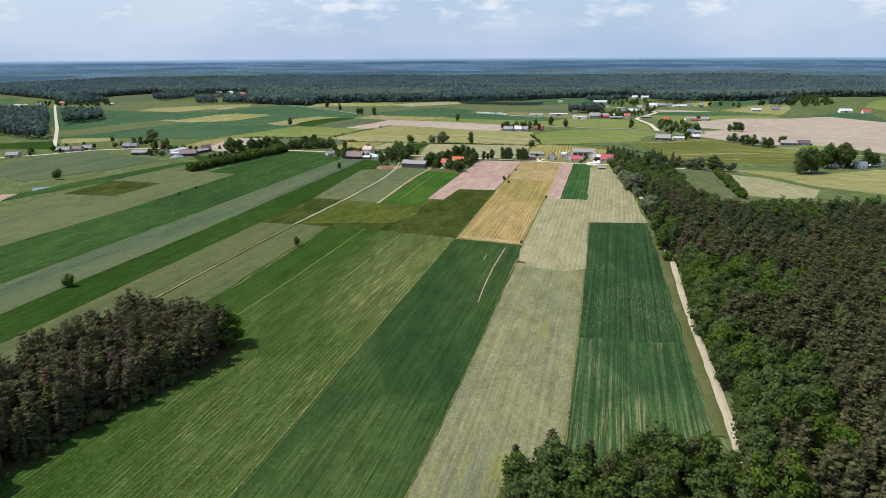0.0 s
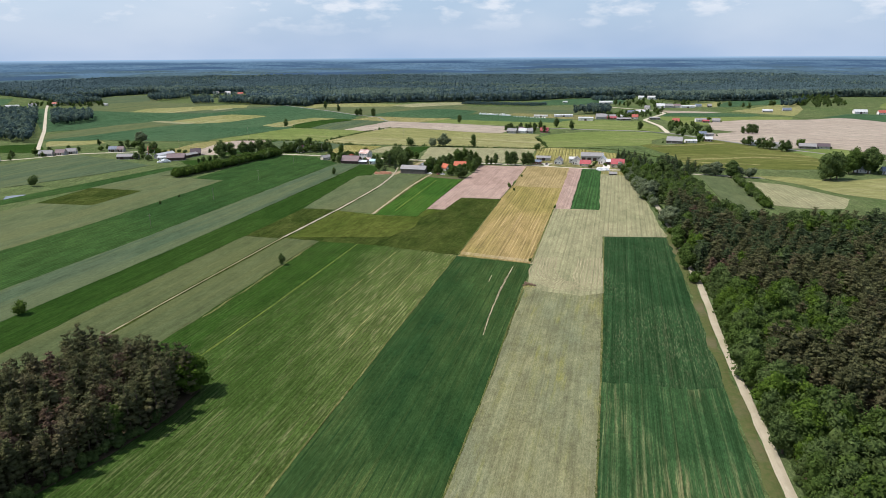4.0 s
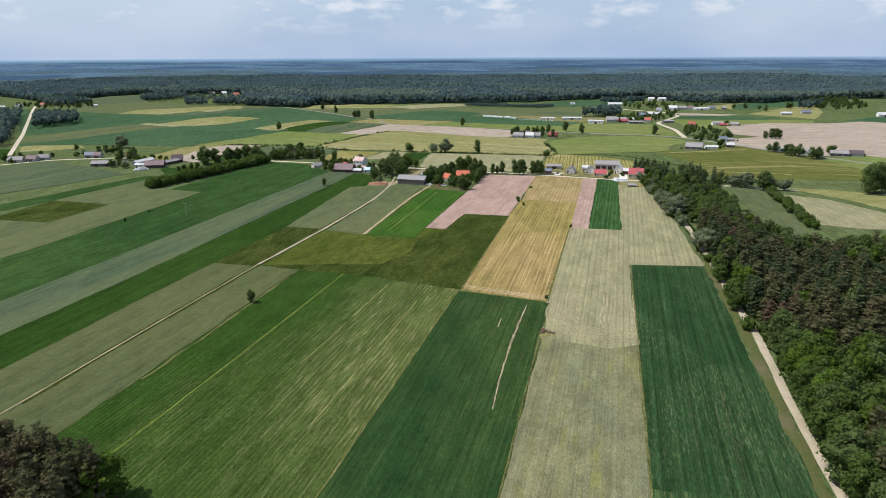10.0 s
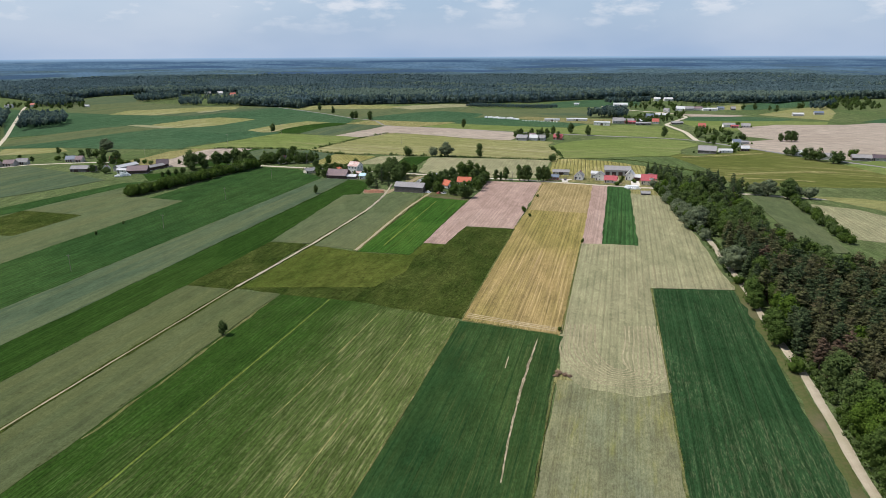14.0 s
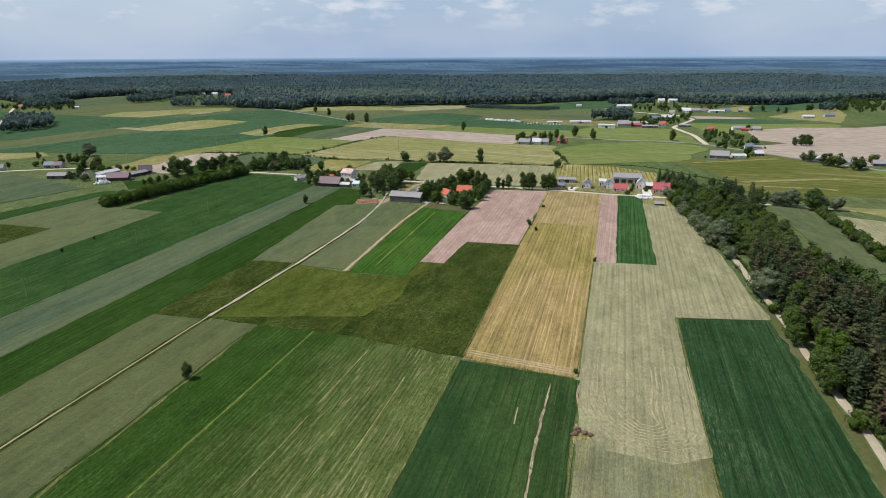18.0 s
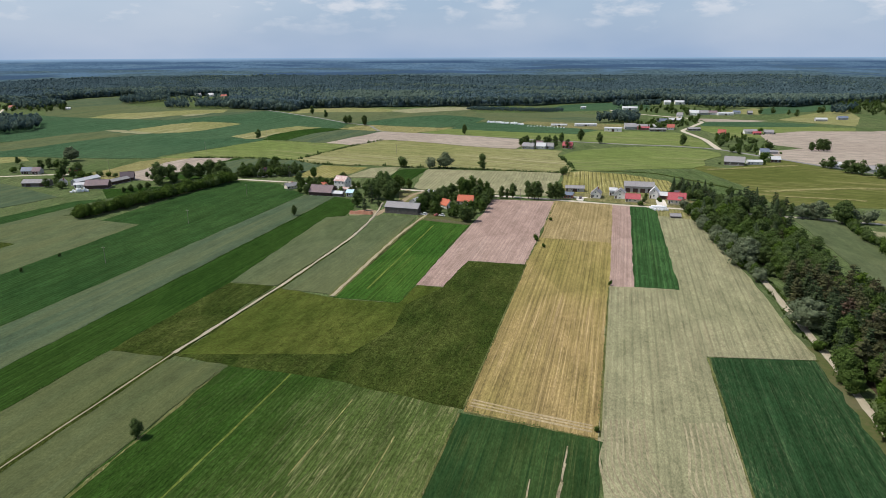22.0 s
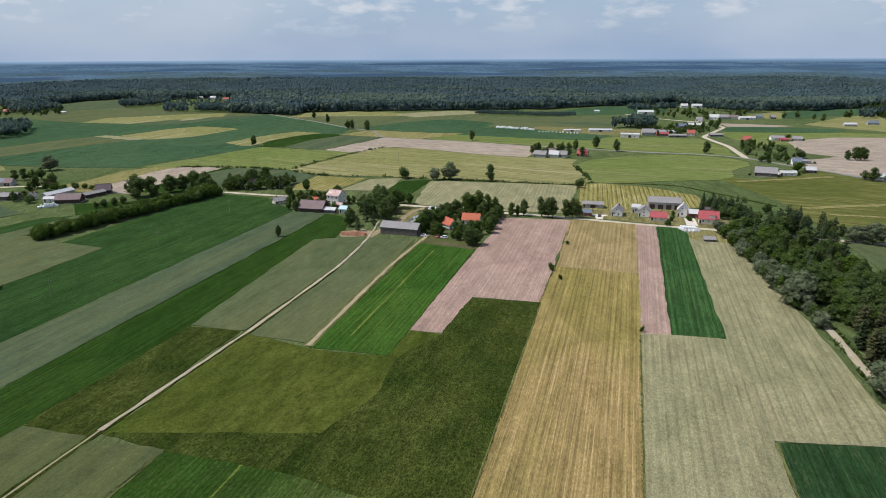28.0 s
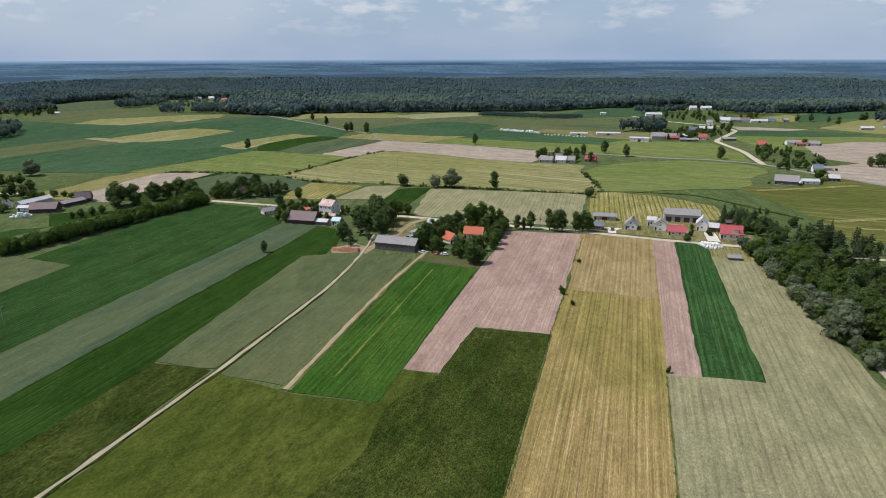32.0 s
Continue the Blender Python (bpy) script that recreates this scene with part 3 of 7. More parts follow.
def ribbon(pts, width, material, label, name="road", height=0.06, wob=0.25, kind="structure", crown=1.4, smooth=3):
    """A road or track along a line of points, slightly uneven at its edges, on a low crown."""
    rnd = random.Random(int(pts[0][0] * 3 + pts[0][1]))
    line = []
    for (x0, y0), (x1, y1) in zip(pts, pts[1:]):
        n = max(1, int(math.hypot(x1 - x0, y1 - y0) / 6.0))
        line += [Vector((x0 + (x1 - x0) * k / n, y0 + (y1 - y0) * k / n)) for k in range(n)]
    line.append(Vector(pts[-1]))
    for _ in range(smooth):
        line = [line[0]] + [(a + b * 2 + c) / 4 for a, b, c in zip(line, line[1:], line[2:])] + [line[-1]]
    verts, faces = [], []
    for k, p in enumerate(line):
        d = (line[min(k + 1, len(line) - 1)] - line[max(k - 1, 0)]).normalized()
        side = Vector((d.y, -d.x))
        for u, z in ((-0.5, -0.04), (-0.47, height), (0, height * crown), (0.47, height), (0.5, -0.04)):
            q = p + side * (u * width + (rnd.uniform(-wob, wob) if u else 0.0))
            verts.append((q.x, q.y, z + hill(q.x, q.y)))
        if k:
            for j in range(4):
                a = (k - 1) * 5 + j
                faces.append((a, a + 1, a + 6, a + 5))
    return tagged(new(name, mesh_of(name, verts, faces, (M[material],))), label, name.replace("_", " "), kind=kind)


# ---- fields below the flight line ----
field([(10, 362), (47, 347), (38, 313), (13, 213), (-8, 135), (-54, -40), (-97, -40), (-50, 134), (-33, 199), (-29, 214)], 0.5, "dark_crop", "dark green cereal field with faint wheel tracks")
field([(40, 314), (72, 306), (49, 213), (37, 167), (-18, -40), (-53.5, -40), (-7, 135), (14, 213)], 0.45, "rye_low", "uneven pale green rye field", rough=0.2)
field([(96, 397), (131, 394), (119, 340), (109, 302), (104, 278), (92, 221), (80, 219), (66, 223), (53, 225), (73, 305)], 0.43, "dark_crop_east", "dark green cereal field beside the wood", rough=0.2)
field([(93, 230), (88, 213), (74, 154), (68, 130), (27, 130), (38, 167), (50, 213), (54, 230)], 0.42, "dark_crop_thin", "thin striped green cereal with dry streaks")
field([(142, 599), (160, 590), (158, 560), (152, 519), (147, 486), (139, 440), (134, 417), (132, 395), (95, 398), (84, 356), (73, 306), (62, 303), (47, 309), (42, 320), (47, 347), (79, 468), (90, 467), (109, 463)], 0.45, "rye", "large pale rye field with drill lines")
field([(46, 501), (60, 549), (97, 538), (79, 469), (47, 348), (11, 363)], 0.22, "stubble", "golden stubble field with straw rows")
field([(60, 549), (84, 644), (121, 632), (97, 538)], 0.2, "stubble_brown", "brownish stubble field along the village road")
field([(121, 631), (132, 626), (90, 467), (79, 469)], 0.1, "ploughed", "narrow strip of ploughed pinkish soil")
field([(132, 626), (147, 621), (109, 463), (90, 467)], 0.4, "green_strip", "narrow dark green crop strip")
field([(41, 650), (83.4, 643), (46, 501), (18, 507), (6, 469), (-7, 472), (22, 575), (33, 613)], 0.1, "ploughed", "ploughed pinkish field with furrows")
field([(-8, 590), (21, 577), (-13, 450), (-41, 456)], 0.35, "bright", "bright green crop field with a paler line")
field([(-35.5, 604), (-12, 597), (-43, 460), (-65.5, 467), (-45.5, 545), (-38, 585)], 0.45, "rye_green", "grey-green rye field between two tracks")
field([(-68, 598), (-39.5, 605), (-41.5, 585), (-48.5, 545), (-69, 471), (-91, 476)], 0.45, "rye_green", "grey-green rye field beside a track")
field([(-66, 468), (-41, 455), (-13, 449), (-6, 471), (5, 468), (-10, 446), (-13, 424), (-26, 401), (-86, 401), (-78, 428)], 0.12, "pasture", "grazed olive-green pasture", name="pasture")
field([(5, 468), (18, 506), (46, 500), (11, 364), (-33, 384), (-66, 393), (-88, 401), (-26, 401), (-13, 424), (-10, 446)], 0.3, "meadow_dark", "dark long-grass meadow", name="meadow")
field([(-91, 475), (-70, 470), (-90, 400), (-112, 404)], 0.3, "meadow_dark", "dark olive grass patch beside a track", name="meadow")
field([(-112, 404), (-90.2, 399), (-124.4, 267), (-198, 0), (-220, 0), (-146, 283)], 0.3, "rye_olive", "grey-green rye field")
field([(-88.6, 397), (-67, 393), (-102, 257), (-171, 0), (-196, 0), (-122.9, 267)], 0.3, "rye_olive", "grey-green rye field")
field([(-66, 392), (-33, 384), (10, 365), (-29, 214), (-33, 199), (-50, 134), (-97, -40), (-170.5, 0), (-102.6, 257)], 0.15, "meadow", "mown green meadow with pale drying streaks", name="meadow")
field([(-73, 660), (-64, 655), (-56, 647), (-54, 623), (-57, 602), (-68, 598), (-91, 476), (-112, 404), (-146, 283), (-220, 0), (-250, 0), (-164, 311), (-146, 371), (-77, 640)], 0.35, "green", "green crop strip")
field([(-96, 667), (-73, 661), (-77, 640), (-146, 371), (-164, 311), (-250, 0), (-284, 0), (-203, 290), (-168, 406)], 0.45, "rye_grey", "blue-grey rye strip")
field([(-167, 725), (-125, 711), (-96, 667), (-168, 406), (-203, 290), (-284, 0), (-340, 0), (-244, 354), (-216, 438), (-179, 581), (-207, 592), (-190, 653)], 0.4, "deep", "wide dark green crop field")
field([(-304, 449), (-286, 497), (-242, 489), (-228, 540), (-275, 554), (-240, 606), (-209, 592), (-179, 581), (-216, 438), (-244, 354), (-290, 170), (-390, 210)], 0.45, "rye_green", "grey-green rye field")
field([(-286, 497), (-275, 553), (-228, 540), (-242, 489)], 0.35, "meadow_dark", "dark rectangular grass patch", name="meadow")
field([(-319, 474), (-275, 554), (-234, 655), (-253, 650), (-307, 536), (-322, 500)], 0.3, "deep", "narrow green crop strip")
field([(-350, 552), (-336, 570), (-293, 628), (-274, 662), (-325, 700), (-382, 735), (-425, 670), (-412, 600)], 0.45, "rye_grey", "grey rye field near the farm")
field([(-335, 498), (-315, 502), (-319, 474), (-345, 430), (-380, 440)], 0.1, "ploughed", "ploughed pinkish plot")
field([(-240, 606), (-275, 554), (-234, 655), (-215, 690), (-200, 660), (-209, 612)], 0.5, "rye_green", "grey-green rye field by the hedge")
field([(-234, 655), (-255, 690), (-215, 700), (-190, 720), (-200, 690)], 0.3, "green", "green grass by the farm", name="meadow")
# accents on them
def strip(pts, width, height, material, label, name="bare_strip"):
    """A narrow ragged strip lying on a field."""
    return ribbon(pts, width, material, label, name, height * 0.45, width * 0.28, crown=1.02, smooth=1)


for k in range(11):
    t, wide = k / 11, (0.35, 0.5, 0.7, 0.5, 0.75, 0.6, 0.45, 0.65, 0.5, 0.35, 0.3)[k]
    ends = [(38.0 - 20.5 * q - 1.2 * math.sin(q * 3.0), 345 - 83 * q) for q in (t, t + 0.045, t + 0.0925)]
    strip(ends, wide * 1.25, 0.535, "broken", "dry sandy streak in the crop")
strip([(26.2, 331), (25.2, 327), (24, 322)], 0.35, 0.535, "broken", "dry sandy streak in the crop")
strip([(-43.9, 387), (-57, 338), (-70, 290), (-84.3, 241)], 0.7, 0.31, "lime_line", "pale grassy line in the meadow")
ribbon([(-67.6, 388), (-76, 354), (-84.5, 318), (-94, 282)], 0.5, "margin", "dry grassy field margin", "field_margin", 0.16, 0.7, crown=1.02, smooth=1)
strip([(-21.8, 370), (-27, 353), (-33, 333)], 0.36, 0.31, "dry_grass", "pale dry line in the meadow")
strip([(-34.5, 327), (-39, 311), (-45.3, 292)], 0.36, 0.31, "dry_grass", "pale dry line in the meadow")
strip([(-8, 350), (-13, 331), (-20, 306)], 0.36, 0.31, "dry_grass", "pale dry line in the meadow")
strip([(-24, 292), (-30, 270), (-35, 252)], 0.36, 0.31, "dry_grass", "pale dry line in the meadow")
field([(41, 322), (47, 311), (62, 305), (74, 308), (74, 304.5), (60, 301), (38, 312)], 0.3, "dry_grass", "dry grass turning strip", name="bare_strip")
strip([(-0.1, 577), (-14, 522), (-28, 466.5)], 0.8, 0.45, "lime_line", "paler line in the green crop")
for k in range(9):
    a = 1.55 * k
    strip([(49.5 + a, 358), (43.6 + a, 333), (46.5 + a * 0.9, 319 + a * 0.5), (52 + a * 0.6, 310 + a * 0.85), (62, 306.8 + a), (71.5 - a * 0.4, 308.8 + a * 0.95), (75 - a, 315 + a * 0.8), (81.5 - a, 342), (85 - a, 356)], 0.6, 0.495, "rye_swath", "curved swath where the mower turned in the rye")
for k in range(3):
    strip([(13 + 0.5 * k, 366.5 + 1.6 * k), (30, 358.8 + 1.6 * k), (46 + 0.4 * k, 352 + 1.6 * k)], 0.8, 0.275, "swath", "pale straw headland of the stubble")
field([(146, 622), (168, 612), (160, 590), (142, 599)], 0.12, "dry_grass", "dry mown grass by the farm", name="meadow")

for line in (((9.8, 361.5), (-29.4, 214), (-33.4, 199), (-50.4, 134), (-97, -40)), ((38.6, 312.5), (13.5, 213), (-7.5, 135), (-53.5, -40)), ((72.6, 305), (49.5, 213), (37.5, 167), (27, 130)), ((46.3, 500), (11.2, 365)),
             ((12, 362.6), (46, 348.4)), ((78.6, 467), (47.4, 349)), ((95.2, 397), (73.3, 307))):
    strip(line, 0.6, 0.56, "margin", "dry grassy field margin", "field_margin")

# ---- fields beyond the village road ----
FAR = -12.0
field([(-17, 690), (-7, 776), (107, 756), (86, 662), (40, 668)], 0.45, "rye", "pale rye field behind the farms", FAR)
field([(-218, 752), (-206, 815), (-185, 850), (-149, 836), (-106, 811), (-119, 745)], 0.45, "rye_grey", "pale grey rye field", FAR)
field([(-120, 741), (-106, 800), (-63, 788), (-82, 736)], 0.2, "hay_rows", "hay meadow with raked rows", FAR, "meadow")
field([(-76, 738), (-58, 784), (-32, 789), (-41, 738)], 0.5, "rye", "small pale rye field", FAR)
field([(-41, 738), (-31, 776), (-8, 781), (-27, 700), (-40, 704)], 0.4, "green", "small dark green crop field", FAR)
field([(92, 669), (111, 757), (128, 762), (160, 748), (186, 718), (184, 680)], 0.2, "hay_rows", "hay meadow with raked straw rows", FAR, "meadow")
field([(-658, 1315), (-832, 1614), (-824, 1747), (-786, 1823), (-684, 1746), (-635, 1554), (-472, 1463), (-309, 1427), (-332, 1343), (-411, 1245), (-569, 1270)], 0.15, "rye_green", "pale grey-green field before the wood", FAR)
field([(-569, 1270), (-569, 1354), (-518, 1384), (-458, 1428), (-392, 1439), (-377, 1353), (-444, 1324), (-465, 1270), (-504, 1245)], 0.22, "olive", "yellowish hay meadow", FAR, "meadow")
field([(-478, 1262), (-462, 1287), (-437, 1305), (-408, 1353), (-348, 1394), (-311, 1427), (-326, 1353), (-376, 1287), (-408, 1237)], 0.24, "rye_grey", "grey strip of bare stubble", FAR)
field([(-433, 1314), (-425, 1343), (-399, 1363), (-403, 1333), (-419, 1305)], 0.3, "rye", "pale rye strip", FAR)
field([(-820, 1599), (-814, 1729), (-776, 1803), (-684, 1746), (-703, 1693), (-660, 1583), (-692, 1528), (-731, 1502)], 0.18, "rye_grey", "grey-green meadow before the wood", FAR, "meadow")
field([(-825, 1396), (-732, 1344), (-658, 1315), (-574, 1279), (-453, 1245), (-411, 1245), (-380, 1296), (-335, 1353), (-311, 1416), (-254, 1342), (-200, 1278), (-132, 1176), (-137, 1111), (-162, 1111), (-239, 1064), (-255, 1013), (-281, 994), (-431, 1048), (-496, 993), (-542, 954)], 0.3, "deep_far", "wide dark green crop field", FAR)
field([(-481, 854), (-501, 880), (-451, 926), (-428, 984), (-384, 1053), (-320, 1105), (-270, 1117), (-254, 1048), (-208, 994), (-216, 968), (-227, 947), (-256, 901), (-280, 867), (-281, 849), (-321, 846), (-370, 851), (-407, 861)], 0.26, "deep_far", "large dark green crop field", FAR)
field([(-524, 907), (-500, 998), (-471, 1059), (-450, 1087), (-409, 1059), (-384, 1053), (-408, 1017), (-428, 984), (-451, 926), (-491, 866)], 0.34, "rye_green", "grey-green crop field", FAR)
field([(-453, 1093), (-443, 1104), (-419, 1093), (-370, 1064), (-384, 1053), (-415, 1070)], 0.45, "rye", "pale rye strip", FAR)
field([(-388, 1075), (-422, 1098), (-408, 1129), (-390, 1176), (-361, 1213), (-309, 1191), (-290, 1176), (-297, 1156), (-319, 1093), (-338, 1070), (-368, 1059)], 0.5, "olive", "yellowish meadow strip", FAR, "meadow")
field([(-258, 1023), (-242, 1075), (-218, 1117), (-202, 1142), (-163, 1123), (-191, 1093), (-213, 1043), (-219, 999), (-232, 999)], 0.5, "olive", "yellowish meadow strip", FAR, "meadow")
field([(-209, 990), (-211, 1038), (-191, 1093), (-161, 1117), (-133, 1105), (-156, 1059), (-178, 985)], 0.33, "green", "green crop strip", FAR)
field([(-179, 985), (-163, 1048), (-134, 1093), (-99, 1093), (-73, 1076), (-98, 1033), (-117, 994), (-128, 959), (-148, 964)], 0.4, "rye_grey", "blue-grey rye field", FAR)
field([(-136, 1105), (-112, 1142), (-94, 1162), (-52, 1142), (0, 1117), (23, 1117), (7, 1093), (-29, 1054), (-68, 1070), (-98, 1087)], 0.4, "dry_grass", "dry pale meadow", FAR, "meadow")
field([(-117, 1176), (-102, 1213), (-77, 1252), (-28, 1295), (7, 1313), (50, 1277), (74, 1252), (54, 1183), (22, 1136), (0, 1117), (-52, 1136), (-93, 1155)], 0.42, "deep_far", "dark green crop field", FAR)
field([(-249, 1342), (-219, 1372), (-162, 1372), (-87, 1372), (-3, 1414), (54, 1403), (72, 1341), (51, 1277), (-2, 1304), (-45, 1277), (-84, 1236), (-107, 1190), (-115, 1162), (-134, 1183), (-178, 1252)], 0.36, "rye_green", "pale green field before the wood", FAR)
field([(-262, 1362), (-262, 1438), (-178, 1473), (-104, 1449), (-62, 1414), (-97, 1372), (-159, 1352), (-213, 1342)], 0.3, "olive", "brownish hay meadow before the wood", FAR, "meadow")
field([(-89, 1393), (-63, 1437), (-4, 1472), (57, 1471), (55, 1414), (-3, 1382), (-49, 1351)], 0.45, "rye", "pale dry strip before the wood", FAR)
field([(-129, 959), (-106, 1004), (-75, 1070), (-47, 1059), (8, 1038), (40, 1023), (71, 1004), (98, 986), (97, 936), (85, 906), (64, 913), (36, 928), (8, 948), (-29, 972), (-54, 985), (-66, 981), (-81, 955), (-94, 939)], 0.5, "ploughed_far", "long strip of pale ploughed soil", 55)
field([(-279, 849), (-274, 855), (-259, 881), (-227, 947), (-206, 985), (-148, 964), (-126, 955), (-92, 939), (-119, 878), (-137, 832), (-167, 841), (-220, 849)], 0.24, "lime", "yellow-green hay meadow", 60, "meadow")
field([(-137, 832), (-119, 878), (-92, 939), (-81, 955), (-66, 981), (-29, 972), (8, 944), (36, 924), (63, 910), (85, 903), (111, 896), (133, 889), (124, 866), (123, 842), (122, 812), (121, 773), (114, 757), (86, 764), (53, 772), (8, 784), (-28, 791), (-61, 800), (-85, 800), (-115, 810)], 0.3, "olive", "broad olive-yellow hay meadow", 60, "meadow")
field([(125, 857), (147, 886), (190, 910), (231, 918), (266, 907), (282, 893), (290, 870), (283, 849), (255, 821), (247, 797), (229, 776), (207, 776), (175, 773), (152, 766), (121, 768), (123, 807)], 0.32, "lime", "light green meadow inside the road bend", 70, "meadow")
field([(23, 1117), (59, 1129), (119, 1081), (181, 1049), (214, 1076), (265, 1065), (310, 1049), (309, 973), (297, 911), (261, 925), (219, 936), (184, 952), (129, 977), (90, 1004), (46, 1023), (1, 1043), (-25, 1065)], 0.38, "lime", "olive-green meadow below the village", 65, "meadow")
field([(21, 1129), (54, 1183), (70, 1190), (120, 1155), (166, 1117), (205, 1099), (215, 1087), (180, 1038), (116, 1059), (63, 1081), (15, 1105)], 0.44, "deep_far", "fresh dark green crop field", 65)
field([(71, 1351), (208, 1350), (271, 1312), (341, 1312), (328, 1268), (233, 1169), (196, 1155), (132, 1183), (72, 1197), (49, 1228), (52, 1277)], 0.4, "rye_green", "pale green field with sown strips", 65)
field([(119, 1176), (138, 1205), (200, 1176), (276, 1149), (262, 1099), (217, 1087), (180, 1111)], 0.6, "farm_grass", "bare trodden strip by the greenhouses", 65, "meadow")
field([(185, 1413), (249, 1520), (324, 1574), (438, 1588), (382, 1412), (281, 1391), (193, 1370)], 0.3, "deep_far", "green strip before the wood", 65)
field([(157, 1252), (227, 1268), (257, 1235), (237, 1205), (199, 1212)], 0.5, "rye_grey", "grey-green strip on the sown field", 65)
field([(385, 1169), (412, 1190), (502, 1169), (542, 1142), (506, 1111), (439, 1117), (372, 1129)], 0.5, "deep_far", "dark green crop strip", 70)
field([(353, 1099), (370, 1123), (436, 1111), (513, 1111), (565, 1093), (530, 1039), (438, 1024), (398, 996), (350, 991), (352, 1039)], 0.34, "lime", "light green meadow behind the farms", 70, "meadow")
field([(387, 1243), (415, 1235), (449, 1219), (497, 1197), (463, 1183), (401, 1190), (404, 1212)], 0.5, "ploughed_far", "pale bare plot by the village", 65)
field([(505, 1369), (583, 1433), (574, 1349), (533, 1302), (490, 1320)], 0.4, "olive", "yellowish meadow by the village", 70, "meadow")
field([(535, 1311), (595, 1422), (679, 1467), (760, 1467), (691, 1378), (614, 1339), (550, 1302)], 0.5, "deep_far", "green crop field before the wood", 70)
field([(520, 1212), (620, 1311), (729, 1388), (662, 1242), (581, 1117), (543, 1175)], 0.44, "olive", "yellowish meadow beside the wood", 70, "meadow")
field([(407, 1027), (477, 1060), (565, 1054), (656, 1087), (675, 1001), (748, 939), (469, 578), (466, 676), (450, 715), (425, 749), (378, 746), (351, 788), (333, 829), (346, 878), (396, 902), (373, 932)], 0.4, "ploughed_far", "huge field of pale ploughed soil", 60)
field([(227, 806), (259, 777), (331, 823), (349, 768), (371, 719), (373, 664), (347, 615), (305, 617), (233, 627), (239, 703)], 0.3, "striped", "striped olive-green hay meadow", 65, "meadow")
field([(265, 587), (296, 577), (326, 558), (402, 578), (448, 551), (352, 426), (332, 473), (298, 509), (289, 544)], 0.26, "olive", "olive hay meadow by the eastern lane", 70, "meadow")
field([(372, 719), (425, 749), (447, 710), (416, 678), (376, 664)], 0.3, "lime", "light green meadow beside the eastern road", 70, "meadow")
field([(-514, 914), (-503, 934), (-446, 891), (-457, 866), (-486, 893)], 0.3, "dry_grass", "dry pale field by the far wood", FAR, "meadow")
field([(-476, 850), (-482, 886), (-457, 866), (-446, 891), (-398, 834), (-423, 813), (-453, 804)], 0.28, "olive", "yellowish meadow by the gravel road", FAR, "meadow")
field([(-569, 805), (-530, 808), (-474, 827), (-448, 789), (-433, 754), (-498, 757), (-525, 740)], 0.22, "green", "green strip beside the gravel road", FAR)
field([(-1319, 1778), (-1197, 1865), (-1157, 1914), (-937, 1502), (-948, 1469), (-1054, 1415)], 0.3, "deep_far", "green field beyond the hamlet", FAR)
field([(618, 1471), (770, 1664), (814, 1570), (740, 1460), (624, 1369)], 0.3, "deep_far", "green crop field at the wood's edge", 70)
field([(612, 1090), (693, 1148), (736, 1123), (687, 1009), (748, 939), (669, 993), (645, 1068)], 0.5, "deep_far", "green crop field behind the ploughed soil", 70)
field([(898, 1377), (995, 1474), (1150, 1459), (898, 1133), (805, 1187), (815, 1264)], 0.2, "lime", "pale green meadow by the eastern farm", 70, "meadow")
field([(-307, 750), (-297, 777), (-285, 826), (-271, 849), (-246, 849), (-258, 820), (-263, 782), (-268, 748), (-267, 732)], 0.2, "dry_grass", "dry pale grass strip", FAR, "meadow")
field([(-267, 732), (-268, 748), (-263, 782), (-258, 820), (-244, 846), (-221, 852), (-203, 846), (-204, 832), (-222, 792), (-229, 749), (-232, 728)], 0.3, "ploughed_far", "brownish ploughed soil plot", FAR)
field([(-230, 732), (-221, 789), (-200, 843), (-177, 843), (-185, 821), (-197, 775), (-197, 732)], 0.35, "green", "narrow green crop strip", FAR)
field([(224, 592), (248, 579), (219, 471), (213, 448), (194, 449)], 0.5, "rye_green", "small grey-green rye field beside the wood", -10)
field([(253, 561), (275, 544), (293, 491), (272, 461), (252, 462), (226, 477)], 0.3, "rye", "small pale beige field", -10)


for line, wide in ((((239, 770), (270, 776), (329, 791)), 5.0), (((244, 674), (276, 680), (314, 684), (340, 682)), 6.0), (((251, 655), (281, 649), (300, 640)), 4.0)):
    ribbon(line, wide, "dry_grass", "pale dry strip across the meadow", "bare_strip", 0.36, 0.9, crown=1.02)
field([(88, 655), (130, 634), (170, 619), (181, 640), (172, 668), (150, 690), (97, 692)], 0.1, "farm_grass", "dry trodden grass round the farm", FAR, "meadow")


# ---- roads and tracks ----
ribbon([(-460, 690), (-421, 711), (-386, 744), (-330, 757), (-250, 752), (-167, 733), (-117, 718), (-60, 700), (0, 678), (40, 664), (82, 650), (126, 631), (173, 616), (228, 594), (262, 579), (330, 557), (401, 577)], 4.6, "road", "pale gravel village road")
ribbon([(-47, 545), (-67, 470), (-88, 402), (-111, 317), (-124, 267)], 2.6, "meadow_dark", "dark weedy verge along the farm track", "verge", 0.24, 0.6)
ribbon([(-4, 607), (-9, 592), (-21, 550), (-42, 457)], 3.6, "margin", "dry grassy verge along the earth track", "verge", 0.26, 0.5)
ribbon([(-36, 640), (-37, 613), (-40, 585), (-47, 545), (-67, 470), (-88, 402)], 1.4, "sand", "narrow sandy farm track", "track", 0.34, 0.3)
ribbon([(-88, 402), (-111, 317), (-124, 267), (-156.5, 150), (-197, 0)], 0.65, "path", "faint sandy path through the rye", "track", 0.34, 0.12)
